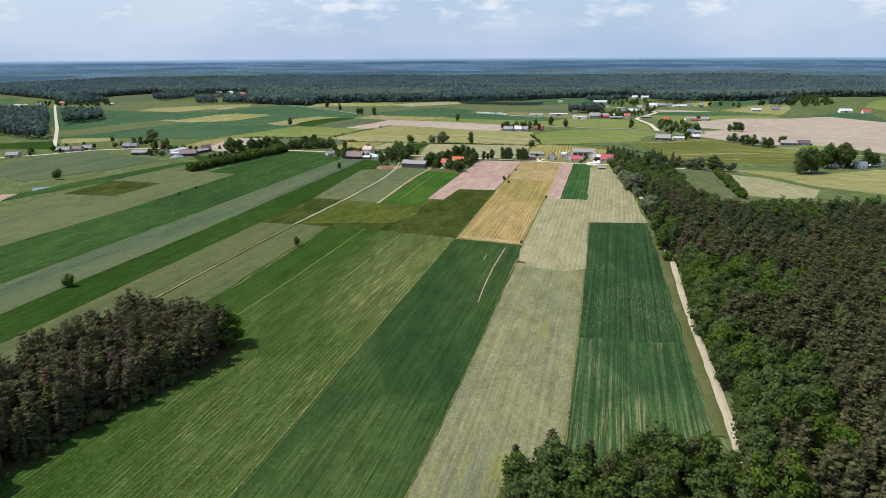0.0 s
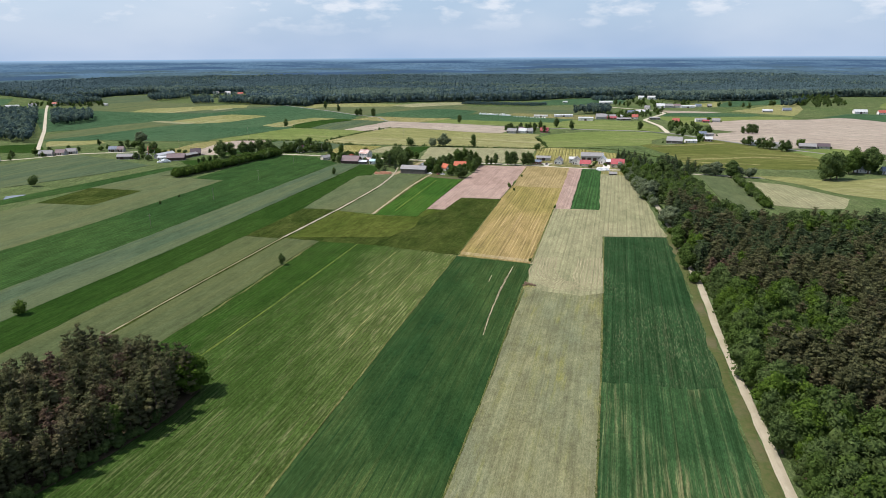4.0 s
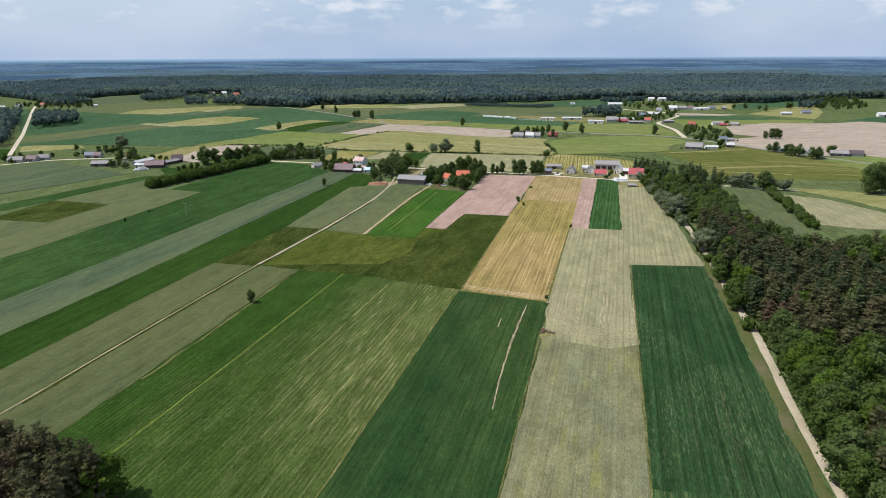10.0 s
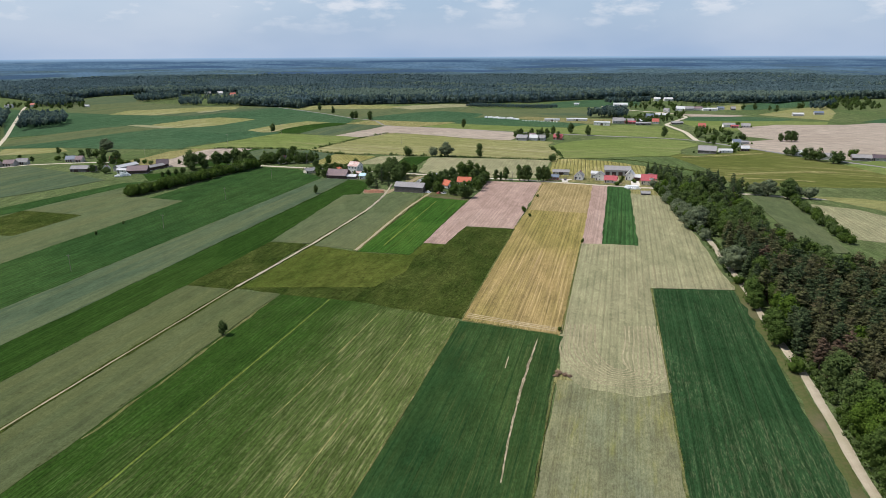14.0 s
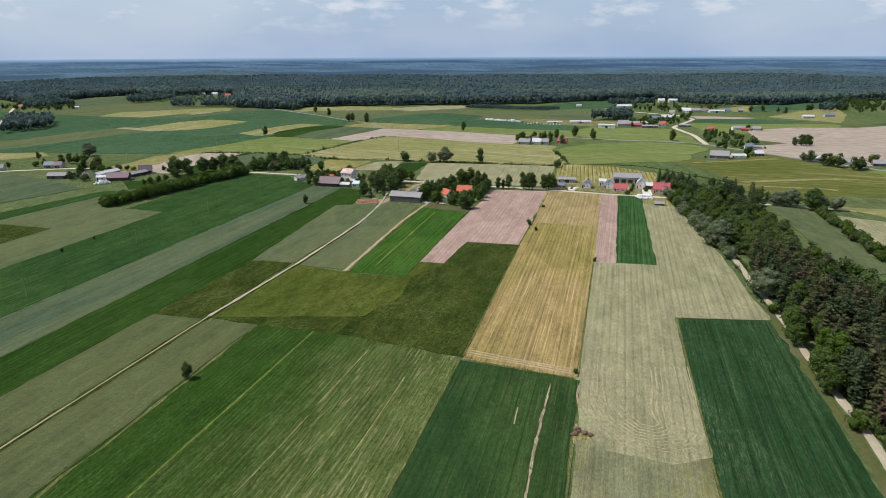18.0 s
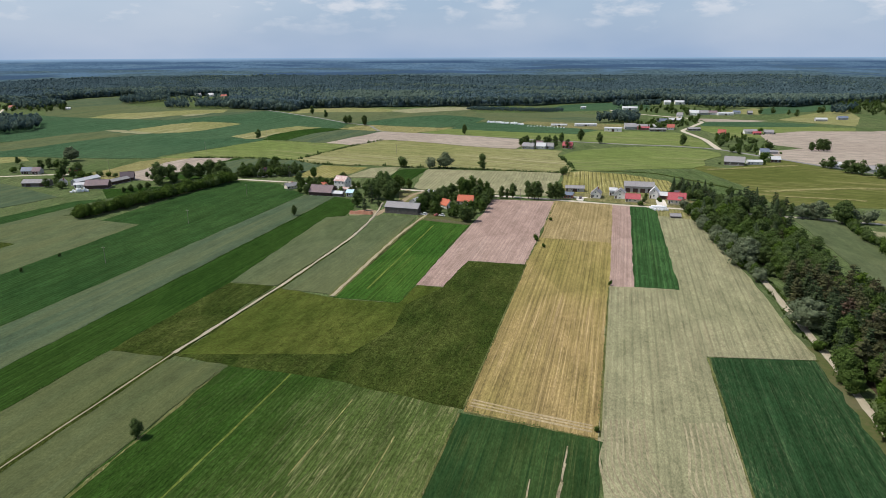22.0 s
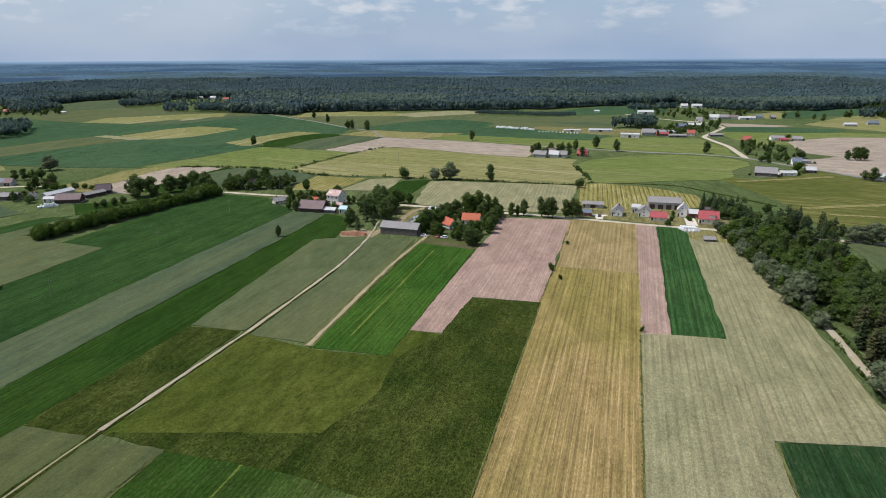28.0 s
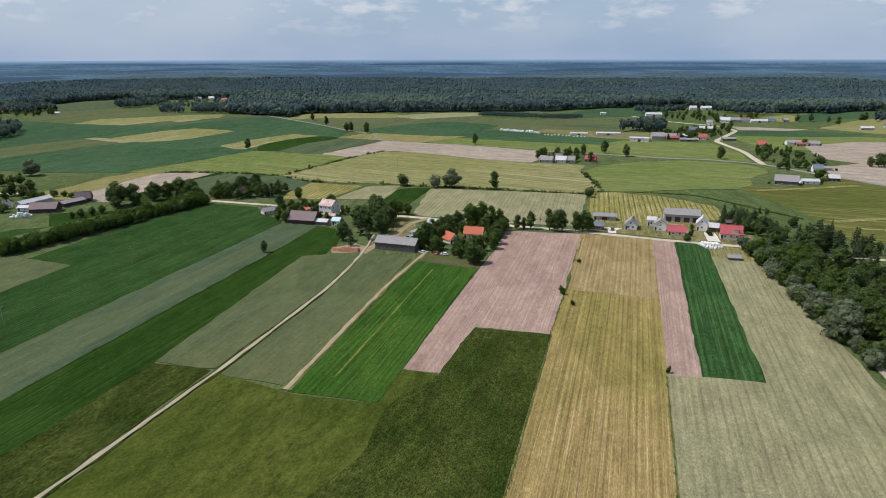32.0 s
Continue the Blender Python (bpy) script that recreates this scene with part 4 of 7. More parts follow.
ribbon([(-4, 607), (-9, 592), (-21, 550), (-42, 457)], 1.7, "path", "pale earth track between crops", "track", 0.34, 0.3)
ribbon([(168, 617), (160, 540), (150, 470), (142, 430), (137, 400), (126, 353), (120, 318), (104, 256), (91, 198), (83, 163), (72, 120)], 2.7, "sand", "pale sandy track along the wood", "track", 0.3, 0.25)
ribbon([(135, 405), (123, 353), (116.3, 318), (100.4, 256), (87.4, 198), (78.4, 158)], 3.4, "verge", "reddish grassy verge", "verge", 0.22, 0.9)
ribbon([(-446, 775), (-550, 970), (-651, 1150), (-772, 1366), (-860, 1530)], 4.6, "road", "straight pale gravel road through the wood", height=0.25)
ribbon([(-319, 1427), (-259, 1352), (-200, 1278), (-134, 1183), (-98, 1149), (-78, 1076), (-47, 1059), (8, 1038), (70, 999), (129, 977), (184, 952), (219, 936), (261, 925), (300, 898), (345, 800), (400, 700), (470, 620)], 5.0, "asphalt", "narrow grey country road", height=0.25)
ribbon([(300, 892), (318, 980), (322, 1070), (392, 1180), (395, 1240), (340, 1310), (310, 1400)], 6.0, "road", "pale road into the far village", height=0.25)
ribbon([(-160, 840), (-84, 808), (8, 783), (93, 762), (128, 770), (188, 754), (230, 680)], 3.0, "meadow_dark", "dark overgrown ditch between meadows", "ditch", 0.2)
ribbon([(122, 900), (124, 840), (130, 778)], 4.0, "green", "green winding ditch", "ditch", 0.2)


# ---- trees ----
def icosphere(level=1):
    bm = bmesh.new()
    bmesh.ops.create_icosphere(bm, subdivisions=level, radius=1.0)
    bm.verts.ensure_lookup_table()
    v = np.array([tuple(q.co) for q in bm.verts])
    f = np.array([[q.index for q in face.verts] for face in bm.faces])
    bm.free()
    return v, f


ICO1 = icosphere(1)
OCTA = (np.array([(1, 0, 0), (0, 1, 0), (-1, 0, 0), (0, -1, 0), (0, 0, 1), (0, 0, -1)], float) * 1.1,
        np.array([(0, 1, 4), (1, 2, 4), (2, 3, 4), (3, 0, 4), (1, 0, 5), (2, 1, 5), (3, 2, 5), (0, 3, 5)]))


def leaf_lobes(lobes, leaves, size, rng, core=0.8, ico=ICO1, droop=0.0, slim=0.7):
    """A crown: lobes (centre, radii) as rough cores, under a skin of leaf tufts. Gives vertices and triangles."""
    vs, fs, n = [], [], 0
    area = np.array([r[0] * r[1] + r[0] * r[2] + r[1] * r[2] for _, r in lobes])
    share = rng.choice(len(lobes), leaves, p=area / area.sum())
    for c, r in lobes:
        v, f = ico
        bump = 1.0 + rng.uniform(-0.22, 0.12, (len(v), 1))
        vs.append(v * bump * np.array(r) * core + np.array(c))
        fs.append(f + n)
        n += len(v)
    d = rng.normal(size=(leaves, 3))
    d /= np.linalg.norm(d, axis=1)[:, None]
    d[:, 2] = np.where(d[:, 2] < -0.35, -d[:, 2], d[:, 2])
    c = np.array([lobes[i][0] for i in share])
    r = np.array([lobes[i][1] for i in share])
    p = c + d * r * rng.uniform(0.86, 1.12, (leaves, 1))
    nrm = d + rng.normal(scale=0.55, size=(leaves, 3))
    nrm /= np.linalg.norm(nrm, axis=1)[:, None]
    a = np.cross(nrm, rng.normal(size=(leaves, 3)))
    a /= np.linalg.norm(a, axis=1)[:, None] + 1e-9
    b = np.cross(nrm, a)
    s = size * rng.uniform(0.6, 1.35, (leaves, 1))
    tuft = np.stack([p - a * s - nrm * s * 0.2, p + a * s * 0.9 - (0, 0, droop), p + b * s * 2 * slim + nrm * s * 0.25], 1)
    vs.append(tuft.reshape(-1, 3))
    fs.append(np.arange(leaves)[:, None] * 3 + n + [0, 1, 2])
    return np.concatenate(vs), np.concatenate(fs)


def trunk_of(height, radius, limbs, rng, lean=0.03, top=0.8):
    """A tapered, slightly bent trunk with limbs. Gives vertices and triangles."""
    vs, fs, n = [], [], 0

    def stick(points, radii, sides):
        nonlocal n
        ring = []
        for p, r in zip(points, radii):
            ang = np.arange(sides) * 2 * math.pi / sides
            ring.append(np.stack([p[0] + r * np.cos(ang), p[1] + r * np.sin(ang), np.full(sides, p[2])], 1))
        for j in range(len(points) - 1):
            for k in range(sides):
                a, b = n + j * sides + k, n + j * sides + (k + 1) % sides
                fs.extend([(a, b, b + sides), (a, b + sides, a + sides)])
        vs.append(np.concatenate(ring))
        n += sides * len(points)

    bend = rng.uniform(-lean, lean, 2) * height
    pts = [(bend[0] * t * t, bend[1] * t * t, height * top * t) for t in (0, 0.06, 0.35, 0.7, 1.0)]
    stick(pts, [radius * q for q in (1.35, 1.0, 0.8, 0.5, 0.15)], 7)
    for _ in range(limbs):
        t, ang, up = rng.uniform(0.35, 0.85), rng.uniform(0, 6.28), rng.uniform(0.1, 0.22) * height
        base = (bend[0] * t * t, bend[1] * t * t, height * top * t)
        reach = rng.uniform(0.1, 0.2) * height
        tip = (base[0] + math.cos(ang) * reach, base[1] + math.sin(ang) * reach, base[2] + up)
        mid = tuple((q + w) / 2 for q, w in zip(base, tip))
        stick([base, (mid[0], mid[1], mid[2] - up * 0.12), tip], [radius * 0.35, radius * 0.22, radius * 0.05], 5)
    return np.concatenate(vs), np.array(fs)


def broad_tree(seed, leaves=650, size=0.5, tall=1.0, spread=1.0, low=0.2, count=9, ico=ICO1):
    """A broadleaf tree of unit height 10: trunk and crown."""
    rng = np.random.default_rng(seed)
    lobes = [((0, 0, 5.0), (2.2 * spread, 2.2 * spread, 4.0)), ((0.5, 0.3, 2.4), (1.9 * spread, 1.7 * spread, 1.9)), ((-0.5, -0.4, 2.6), (1.7 * spread, 1.9 * spread, 1.9))]
    for k in range(count):
        ang, z = k * 2.4 + rng.uniform(-0.4, 0.4), rng.uniform(10 * low + 1.0, 8.4)
        wide = (1.0 - abs(z - 4.6) / 6.4) * 2.3 * spread
        r = rng.uniform(0.95, 1.6) * (0.6 + 0.4 * spread)
        lobes.append(((math.cos(ang) * wide, math.sin(ang) * wide, z), (r, r, r * rng.uniform(0.8, 1.1))))
    lobes.append(((rng.uniform(-0.4, 0.4), rng.uniform(-0.4, 0.4), 8.9), (1.0 * spread, 1.0 * spread, 1.2)))
    lobes = [((c[0], c[1], c[2] * tall), (r[0], r[1], r[2] * tall)) for c, r in lobes]
    return trunk_of(10 * tall, 0.24, 4, rng), leaf_lobes(lobes, leaves, size, rng, ico=ico)


def pine_tree(seed, tiers=11, arms=6, sprays=21, size=0.25, bare=0.3, ico=OCTA, cores=1.0):
    """A pine of unit height 10: whorls of branches, each a fan of needle sprays round a thin dark core."""
    rng = np.random.default_rng(seed)
    vs, fs, n = [], [], 0
    for k in range(tiers):
        t = (k + 0.5) / tiers
        z = 10 * (bare + (0.97 - bare) * t)
        reach = 1.7 * (1.0 - t) ** 0.62 * (0.6 + 0.4 * min(1.0, t * 4)) + 0.2
        for j in range(arms if t < 0.8 else max(3, arms - 2)):
            if rng.random() < 0.12:
                continue
            ang = (j + rng.uniform(-0.35, 0.35)) * 2 * math.pi / arms + k * 1.1
            out, far = np.array([math.cos(ang), math.sin(ang), 0.0]), reach * rng.uniform(0.65, 1.25)
            tip = out * far + (0, 0, z + far * rng.uniform(0.05, 0.4))
            root = np.array([0, 0, z - 0.2])
            mid = root * 0.35 + tip * 0.65
            r = 0.3 * far + 0.2
            v, f = ico
            if rng.random() < cores:
                vs.append(v * (r, r, r * 0.6) * (1.0 + rng.uniform(-0.25, 0.2, (len(v), 1))) + mid)
                fs.append(f + n)
                n += len(v)
            u = rng.uniform(0.25, 1.05, (sprays, 1))
            p = root + (tip - root) * u + rng.normal(scale=(0.14, 0.14, 0.09), size=(sprays, 3)) * (1.0 + far * 0.5)
            d = out * rng.uniform(0.2, 1.0, (sprays, 1)) + rng.normal(scale=0.55, size=(sprays, 3)) + (0, 0, 0.35)
            d /= np.linalg.norm(d, axis=1)[:, None]
            w = np.cross(d, rng.normal(size=(sprays, 3)))
            w /= np.linalg.norm(w, axis=1)[:, None]
            s = size * rng.uniform(0.6, 1.4, (sprays, 1))
            vs.append(np.stack([p - w * s * 0.32, p + w * s * 0.32, p + d * s * 1.5], 1).reshape(-1, 3))
            fs.append(np.arange(sprays)[:, None] * 3 + n + [0, 1, 2])
            n += sprays * 3
    return trunk_of(10, 0.15, 3, rng, 0.02, 0.95), (np.concatenate(vs), np.concatenate(fs))


def spruce_tree(seed, tiers=11, sides=11):
    rng = np.random.default_rng(seed)
    vs, fs, n = [], [], 0
    for k in range(tiers):
        t = k / (tiers - 1)
        z, r = 0.9 + 8.6 * t, 2.0 * (1 - t) ** 0.85 + 0.18
        for j in range(sides):
            ang = (j + rng.uniform(-0.3, 0.3)) * 2 * math.pi / sides + k
            q = r * rng.uniform(0.75, 1.15)
            w = 0.9 * 2 * math.pi * r / sides * 0.75 + 0.12
            out, side = np.array([math.cos(ang), math.sin(ang), 0]), np.array([-math.sin(ang), math.cos(ang), 0])
            root, tip = out * 0.05 + (0, 0, z + 0.75), out * q + (0, 0, z - 0.25 * r * rng.uniform(0.6, 1.4))
            mid = (root + tip) / 2 + (0, 0, 0.12)
            vs.append(np.array([root, mid - side * w * 0.6, tip - side * w * 0.35, tip + out * 0.15, tip + side * w * 0.35, mid + side * w * 0.6]))
            fs.extend([(n, n + 1, n + 5), (n + 1, n + 2, n + 5), (n + 2, n + 4, n + 5), (n + 2, n + 3, n + 4)])
            n += 6
    return trunk_of(10, 0.17, 0, rng, 0.01, 0.97), (np.concatenate(vs), np.array(fs))


def bush_shape(seed, leaves=520, size=0.32):
    rng = np.random.default_rng(seed)
    lobes = [((rng.uniform(-2.6, 2.6), rng.uniform(-2.6, 2.6), rng.uniform(2.5, 6.5)), (r, r, r * 1.1)) for r in rng.uniform(1.8, 3.0, 7)]
    lobes.append(((0, 0, 3.6), (3.6, 3.6, 3.8)))
    return trunk_of(5, 0.3, 3, rng), leaf_lobes(lobes, leaves, size * 1.4, rng)


SHAPES = {
    "oak": [broad_tree(s, 1450, 0.29, 1.0, 1.15, 0.04, 13) for s in (1, 2, 3)],
    "birch": [broad_tree(s, 1150, 0.27, 1.0, 0.72, 0.04, 11) for s in (4, 5, 6)],
    "willow": [broad_tree(s, 1700, 0.28, 0.86, 1.5, 0.03, 15) for s in (7, 8)],
    "pine": [pine_tree(s) for s in (11, 12, 13, 14)],
    "pine_low": [pine_tree(s, 14, 6, 20, 0.26, 0.05) for s in (15, 16, 17)],
    "spruce": [spruce_tree(s) for s in (21, 22)],
    "bush": [bush_shape(s) for s in (31, 32, 33)],
}
KINDS = {  # kind: shape, leaves, bark, label
    "oak": ("oak", "leaf", "bark", "broad leafy green tree with a dense crown"),
    "lush": ("oak", "leaf_fresh", "bark", "fresh light-green broadleaf tree"),
    "dark": ("oak", "leaf_dark", "bark", "dense dark green broadleaf tree"),
    "birch": ("birch", "leaf", "bark", "slender upright green leafy tree"),
    "poplar": ("birch", "leaf_dark", "bark", "slender dark green tree by the road"),
    "willow": ("willow", "leaf_willow", "bark", "spreading silver-green willow tree"),
    "pine": ("pine", "pine", "bark_pine", "tall brownish-green pine with a bare trunk"),
    "low_pine": ("pine_low", "pine", "bark_pine", "dull green pine with low branches"),
    "rust_pine": ("pine", "pine_rust", "bark_pine", "dying pine with rusty needles"),
    "dark_conifer": ("pine_low", "spruce", "bark_pine", "dense dark green conifer"),
    "spruce": ("spruce", "spruce", "bark_pine", "dark green conical spruce"),
    "bush": ("bush", "leaf_hedge", "bark", "rounded leafy green bush"),
    "dark_bush": ("bush", "leaf_dark", "bark", "rounded dark green leafy bush"),
    "brush": ("bush", "brush", "bark", "heap of dead brushwood"),
    "grey_bush": ("bush", "leaf_willow", "bark", "rounded silver-grey willow bush"),
}
tree_meshes = {}
NAMES = {"oak": "broadleaf_tree", "birch": "slender_tree", "willow": "willow_tree", "pine": "pine_tree", "pine_low": "pine_tree", "spruce": "spruce_tree", "bush": "bush"}
made_trees, spare_trees = {}, []


def tree(kind, x, y, height, wide=1.0, group="", label="", pick=None):
    """One tree as a thing of its own, with trunk and crown; trees of a kind share their meshes."""
    shape, leaf, bark, words = KINDS[kind]
    rnd = random.Random(round(x * 31.7 + y * 17.3, 3))
    k = rnd.randrange(len(SHAPES[shape])) if pick is None else pick
    if (kind, k) not in tree_meshes:
        (tv, tf), (cv, cf) = SHAPES[shape][k]
        tree_meshes[kind, k] = (big_mesh("trunk", tv, tf, (M[bark],), np.zeros(len(tf))), big_mesh("crown", cv, cf, (M[leaf],), np.zeros(len(cf))))
    bushy = shape == "bush"
    name = NAMES[shape]
    made_trees[name] = made_trees.get(name, 0) + 1
    if made_trees[name] > 285:
        spare_trees.append((shape, kind, x, y, height * (1.25 if bushy else 1.0), wide))
        return None
    top = new(name)
    s = height / (8.0 if bushy else 10.0)
    top.matrix_basis = pose(x, y, 0, 0, 0, rnd.uniform(0, 360)) @ Matrix.Diagonal((s * wide, s * wide, s, 1))
    part_data("trunk", tree_meshes[kind, k][0], top)
    part_data("crown", tree_meshes[kind, k][1], top)
    return tagged(top, label or words, "bush" if bushy else "tree", group)


def inside(x, y, poly):
    hit = False
    for (x0, y0), (x1, y1) in zip(poly, [*poly[1:], poly[0]]):
        if (y0 > y) != (y1 > y) and x < (x1 - x0) * (y - y0) / (y1 - y0) + x0:
            hit = not hit
    return hit


def scatter(poly, gap, seed):
    """Loosely spaced places within an outline."""
    rnd = random.Random(seed)
    xs, ys = [p[0] for p in poly], [p[1] for p in poly]
    places, y, odd = [], min(ys), 0
    while y < max(ys):
        x = min(xs) + (gap / 2 if odd else 0)
        while x < max(xs):
            px, py = x + rnd.uniform(-0.38, 0.38) * gap, y + rnd.uniform(-0.38, 0.38) * gap
            if inside(px, py, poly):
                places.append((px, py))
            x += gap
        y += gap * 0.87
        odd = not odd
    return places


def edge_distance(x, y, poly):
    best = 1e9
    for (x0, y0), (x1, y1) in zip(poly, [*poly[1:], poly[0]]):
        dx, dy = x1 - x0, y1 - y0
        t = min(max(((x - x0) * dx + (y - y0) * dy) / (dx * dx + dy * dy), 0), 1)
        best = min(best, math.hypot(x - x0 - dx * t, y - y0 - dy * t))
    return best


def wood(name, label, trees, shapes, mats, category="wood"):
    """Many trees, past counting, as one mesh. trees: rows of shape key, material number, x, y, height, width."""
    vs, fs, ms, n = [], [], [], 0
    rng = np.random.default_rng(5)
    for key, mat, x, y, h, w in trees:
        options = shapes[key]
        (tv, tf), (cv, cf) = options[rng.integers(len(options))]
        a = rng.uniform(0, 6.28)
        turn = np.array([[math.cos(a), -math.sin(a), 0], [math.sin(a), math.cos(a), 0], [0, 0, 1]])
        s = h / 10
        for v, f, m in ((tv, tf, 0), (cv, cf, mat)):
            if v is None:
                continue
            vs.append((v * (s * w, s * w, s)) @ turn.T + (x, y, hill(x, y)))
            fs.append(f + n)
            ms.append(np.full(len(f), m))
            n += len(v)
    me = big_mesh(name, np.concatenate(vs), np.concatenate(fs), mats, np.concatenate(ms))
    return tagged(new(name, me), label, category, kind="stuff")


LITE = {
    "oak": [broad_tree(s, 640, 0.34, 1.0, 1.15, 0.08, 8, OCTA) for s in (41, 42, 43)],
    "pine": [pine_tree(s, 8, 6, 12, 0.31, 0.34, cores=0.7) for s in (44, 45, 46, 47)],
    "spruce": [spruce_tree(s, 8, 8) for s in (48, 49)],
}
LITE["pine_low"] = [pine_tree(s, 10, 6, 12, 0.31, 0.06, cores=0.8) for s in (61, 62, 63)]
LITE["willow"], LITE["birch"], LITE["bush"] = LITE["oak"], LITE["oak"], LITE["oak"]
LITE["oak_top"] = [((None, None), q[1]) for q in LITE["oak"]]
LITE["pine_top"] = [((None, None), q[1]) for q in LITE["pine"]]
WOOD_MATS = (M["bark_pine"], M["pine"], M["leaf"], M["leaf_fresh"], M["leaf_dark"], M["pine_rust"], M["spruce"])

# the wood along the sandy track
WOOD = [(83, 165), (103.2, 252), (119.5, 303), (124, 332), (137, 395), (145, 440), (151, 466), (178, 464), (179, 440), (181, 413), (200, 409), (264, 404), (335, 400), (342, 385), (138, 94), (22, 94), (12, 110), (16, 141), (45, 144), (66, 142), (76, 146)]
field([(p[0] + (4.5 if p[0] < 200 else 0), p[1]) for p in WOOD], 0.08, "duff", "needle-covered floor of the wood", name="forest_floor")
LEAFY = [(106, 271), (123, 290), (144, 289), (163, 274), (139, 239), (126, 232), (115, 242), (96, 220), (88, 217), (95, 242)]
rnd = random.Random(77)
back_trees, near_count = [], 0
for x, y in scatter(WOOD, 5.7, 3):
    e = edge_distance(x, y, WOOD)
    if e < (2.3 if y < 330 and x < 140 else 0.8):
        continue
    patch = noise.noise(Vector((x * 0.016, y * 0.016, 3.0))) * 0.85 + 0.22 * noise.noise(Vector((x * 0.06, y * 0.06, 9.0)))
    leafy = inside(x, y, LEAFY) and rnd.random() < 0.93 or patch > 0.2 or rnd.random() < 0.05 or (e < 7 and rnd.random() < (0.55 if y > 200 else 0.2))
    if leafy:
        kind, h, w = rnd.choice(("oak", "lush", "dark", "oak", "dark")), rnd.uniform(9.5, 15.5), rnd.uniform(0.85, 1.15)
    elif rnd.random() < 0.025:
        kind, h, w = "rust_pine", rnd.uniform(12, 15), 1.2
    else:
        kind, h, w = rnd.choice(("pine", "low_pine", "pine") if y < 320 and e > 8 else ("dark_conifer", "pine", "dark_conifer", "low_pine") if y >= 320 else ("pine", "low_pine", "pine") if y > 200 else ("low_pine", "spruce", "low_pine", "birch")), rnd.uniform(11.0, 17.0), rnd.uniform(1.05, 1.35)
    if y < 165 and x < 82:
        kind, h, w = rnd.choice(("low_pine", "oak", "lush", "dark", "oak", "dark", "pine")), rnd.uniform(9.0, 15.5), rnd.uniform(0.85, 1.15)
        leafy = kind in ("oak", "lush", "dark")
    if e < 9 and x < 160 and near_count < 240 and y > 95:
        near_count += 1
        tree(kind, x, y, h, w, "trees at the edge of the wood")
    elif x < 68 + y * 0.72 and y > 96:
        m = {"oak": 2, "lush": 3, "birch": 2, "dark": 4, "rust_pine": 5, "pine": 1, "low_pine": 1, "spruce": 6, "dark_conifer": 6}[kind]
        back_trees.append((("oak" if leafy else "pine") + ("" if e < 14 else "_top"), m, x, y, h, w))
wood("mixed_wood", "dense mixed wood of brownish pines and green broadleaf trees", back_trees, LITE, WOOD_MATS)

# the pine grove in the meadow
GROVE = [(-74, 224), (-80, 226), (-103, 239), (-117, 241), (-128, 216), (-138, 188), (-160, 140), (-160, 80), (-118, 95), (-112, 140), (-104, 160), (-87, 186), (-77, 208)]
field(GROVE, 0.2, "duff", "needle-covered floor of the pine grove", name="forest_floor")
for x, y in scatter(GROVE, 4.3, 8):
    e = edge_distance(x, y, GROVE)
    if e < 1.2:
        continue
    roll = rnd.random()
    if roll < 0.1 and e < 8:
        tree("oak", x, y, rnd.uniform(7, 11), 1.0, "trees of the grove")
    elif roll < (0.2 if y < 180 else 0.13):
        tree("rust_pine", x, y, rnd.uniform(13, 16), 1.15, "trees of the grove")
    else:
        tree("pine" if roll < 0.6 and e > 6 else "low_pine", x, y, rnd.uniform(12.0, 18.5), rnd.uniform(0.95, 1.25), "trees of the grove")
for k in range(24):
    t = (k + rnd.random() * 0.8) / 24
    x, y = (-76 - 11 * t * 3, 206 - 22 * t * 3) if t < 1 / 3 else (-87 - 17 * (t - 1 / 3) * 1.5, 184 - 28 * (t - 1 / 3) * 1.5) if t < 0.75 else (-99 - 13 * (t - 0.75) * 4, 164 - 40 * (t - 0.75) * 4)
    tree("dark_bush", x - rnd.uniform(1.0, 4.0), y, rnd.uniform(1.6, 4.0), 0.95, "bushes at the foot of the grove")
tree("lush", -76, 221, 13.5, 1.25, "trees of the grove", "fresh green broadleaf tree at the tip of the grove")
tree("lush", -112, 137, 12, 1.2, "trees of the grove")

# the belt of trees between the wood and the village road
BELT = [(154, 466), (157, 515), (164, 560), (165, 600), (170, 612), (205, 606), (215, 586), (200, 530), (184, 470), (180, 466)]
for x, y in scatter(BELT, 5.8, 12):
    if rnd.random() < 0.1 or (x > 186 and y > 545 and rnd.random() < 0.5) or math.hypot(x - 197, y - 583) < 6 or (edge_distance(x, y, BELT) < 1.0):
        continue
    kind = rnd.choice(("oak", "lush", "dark", "dark", "birch", "dark", "low_pine", "oak", "spruce"))
    tree(kind, x, y, rnd.uniform(6.0, 12.5) if kind != "spruce" else rnd.uniform(8, 12), rnd.uniform(1.0, 1.3) if kind != "spruce" else 1.6, "trees of the belt")
for x, y, h in ((183, 625, 12), (180, 612, 13), (198, 611, 15), (204, 616, 16), (203, 607, 15), (201, 592, 15), (196, 571, 14), (194, 560, 13), (201, 563, 14), (203, 556, 13), (186, 603, 13), (188, 543, 11), (207, 600, 13)):
    tree("dark_conifer", x, y, h, 1.35, "dark conifers of the belt")
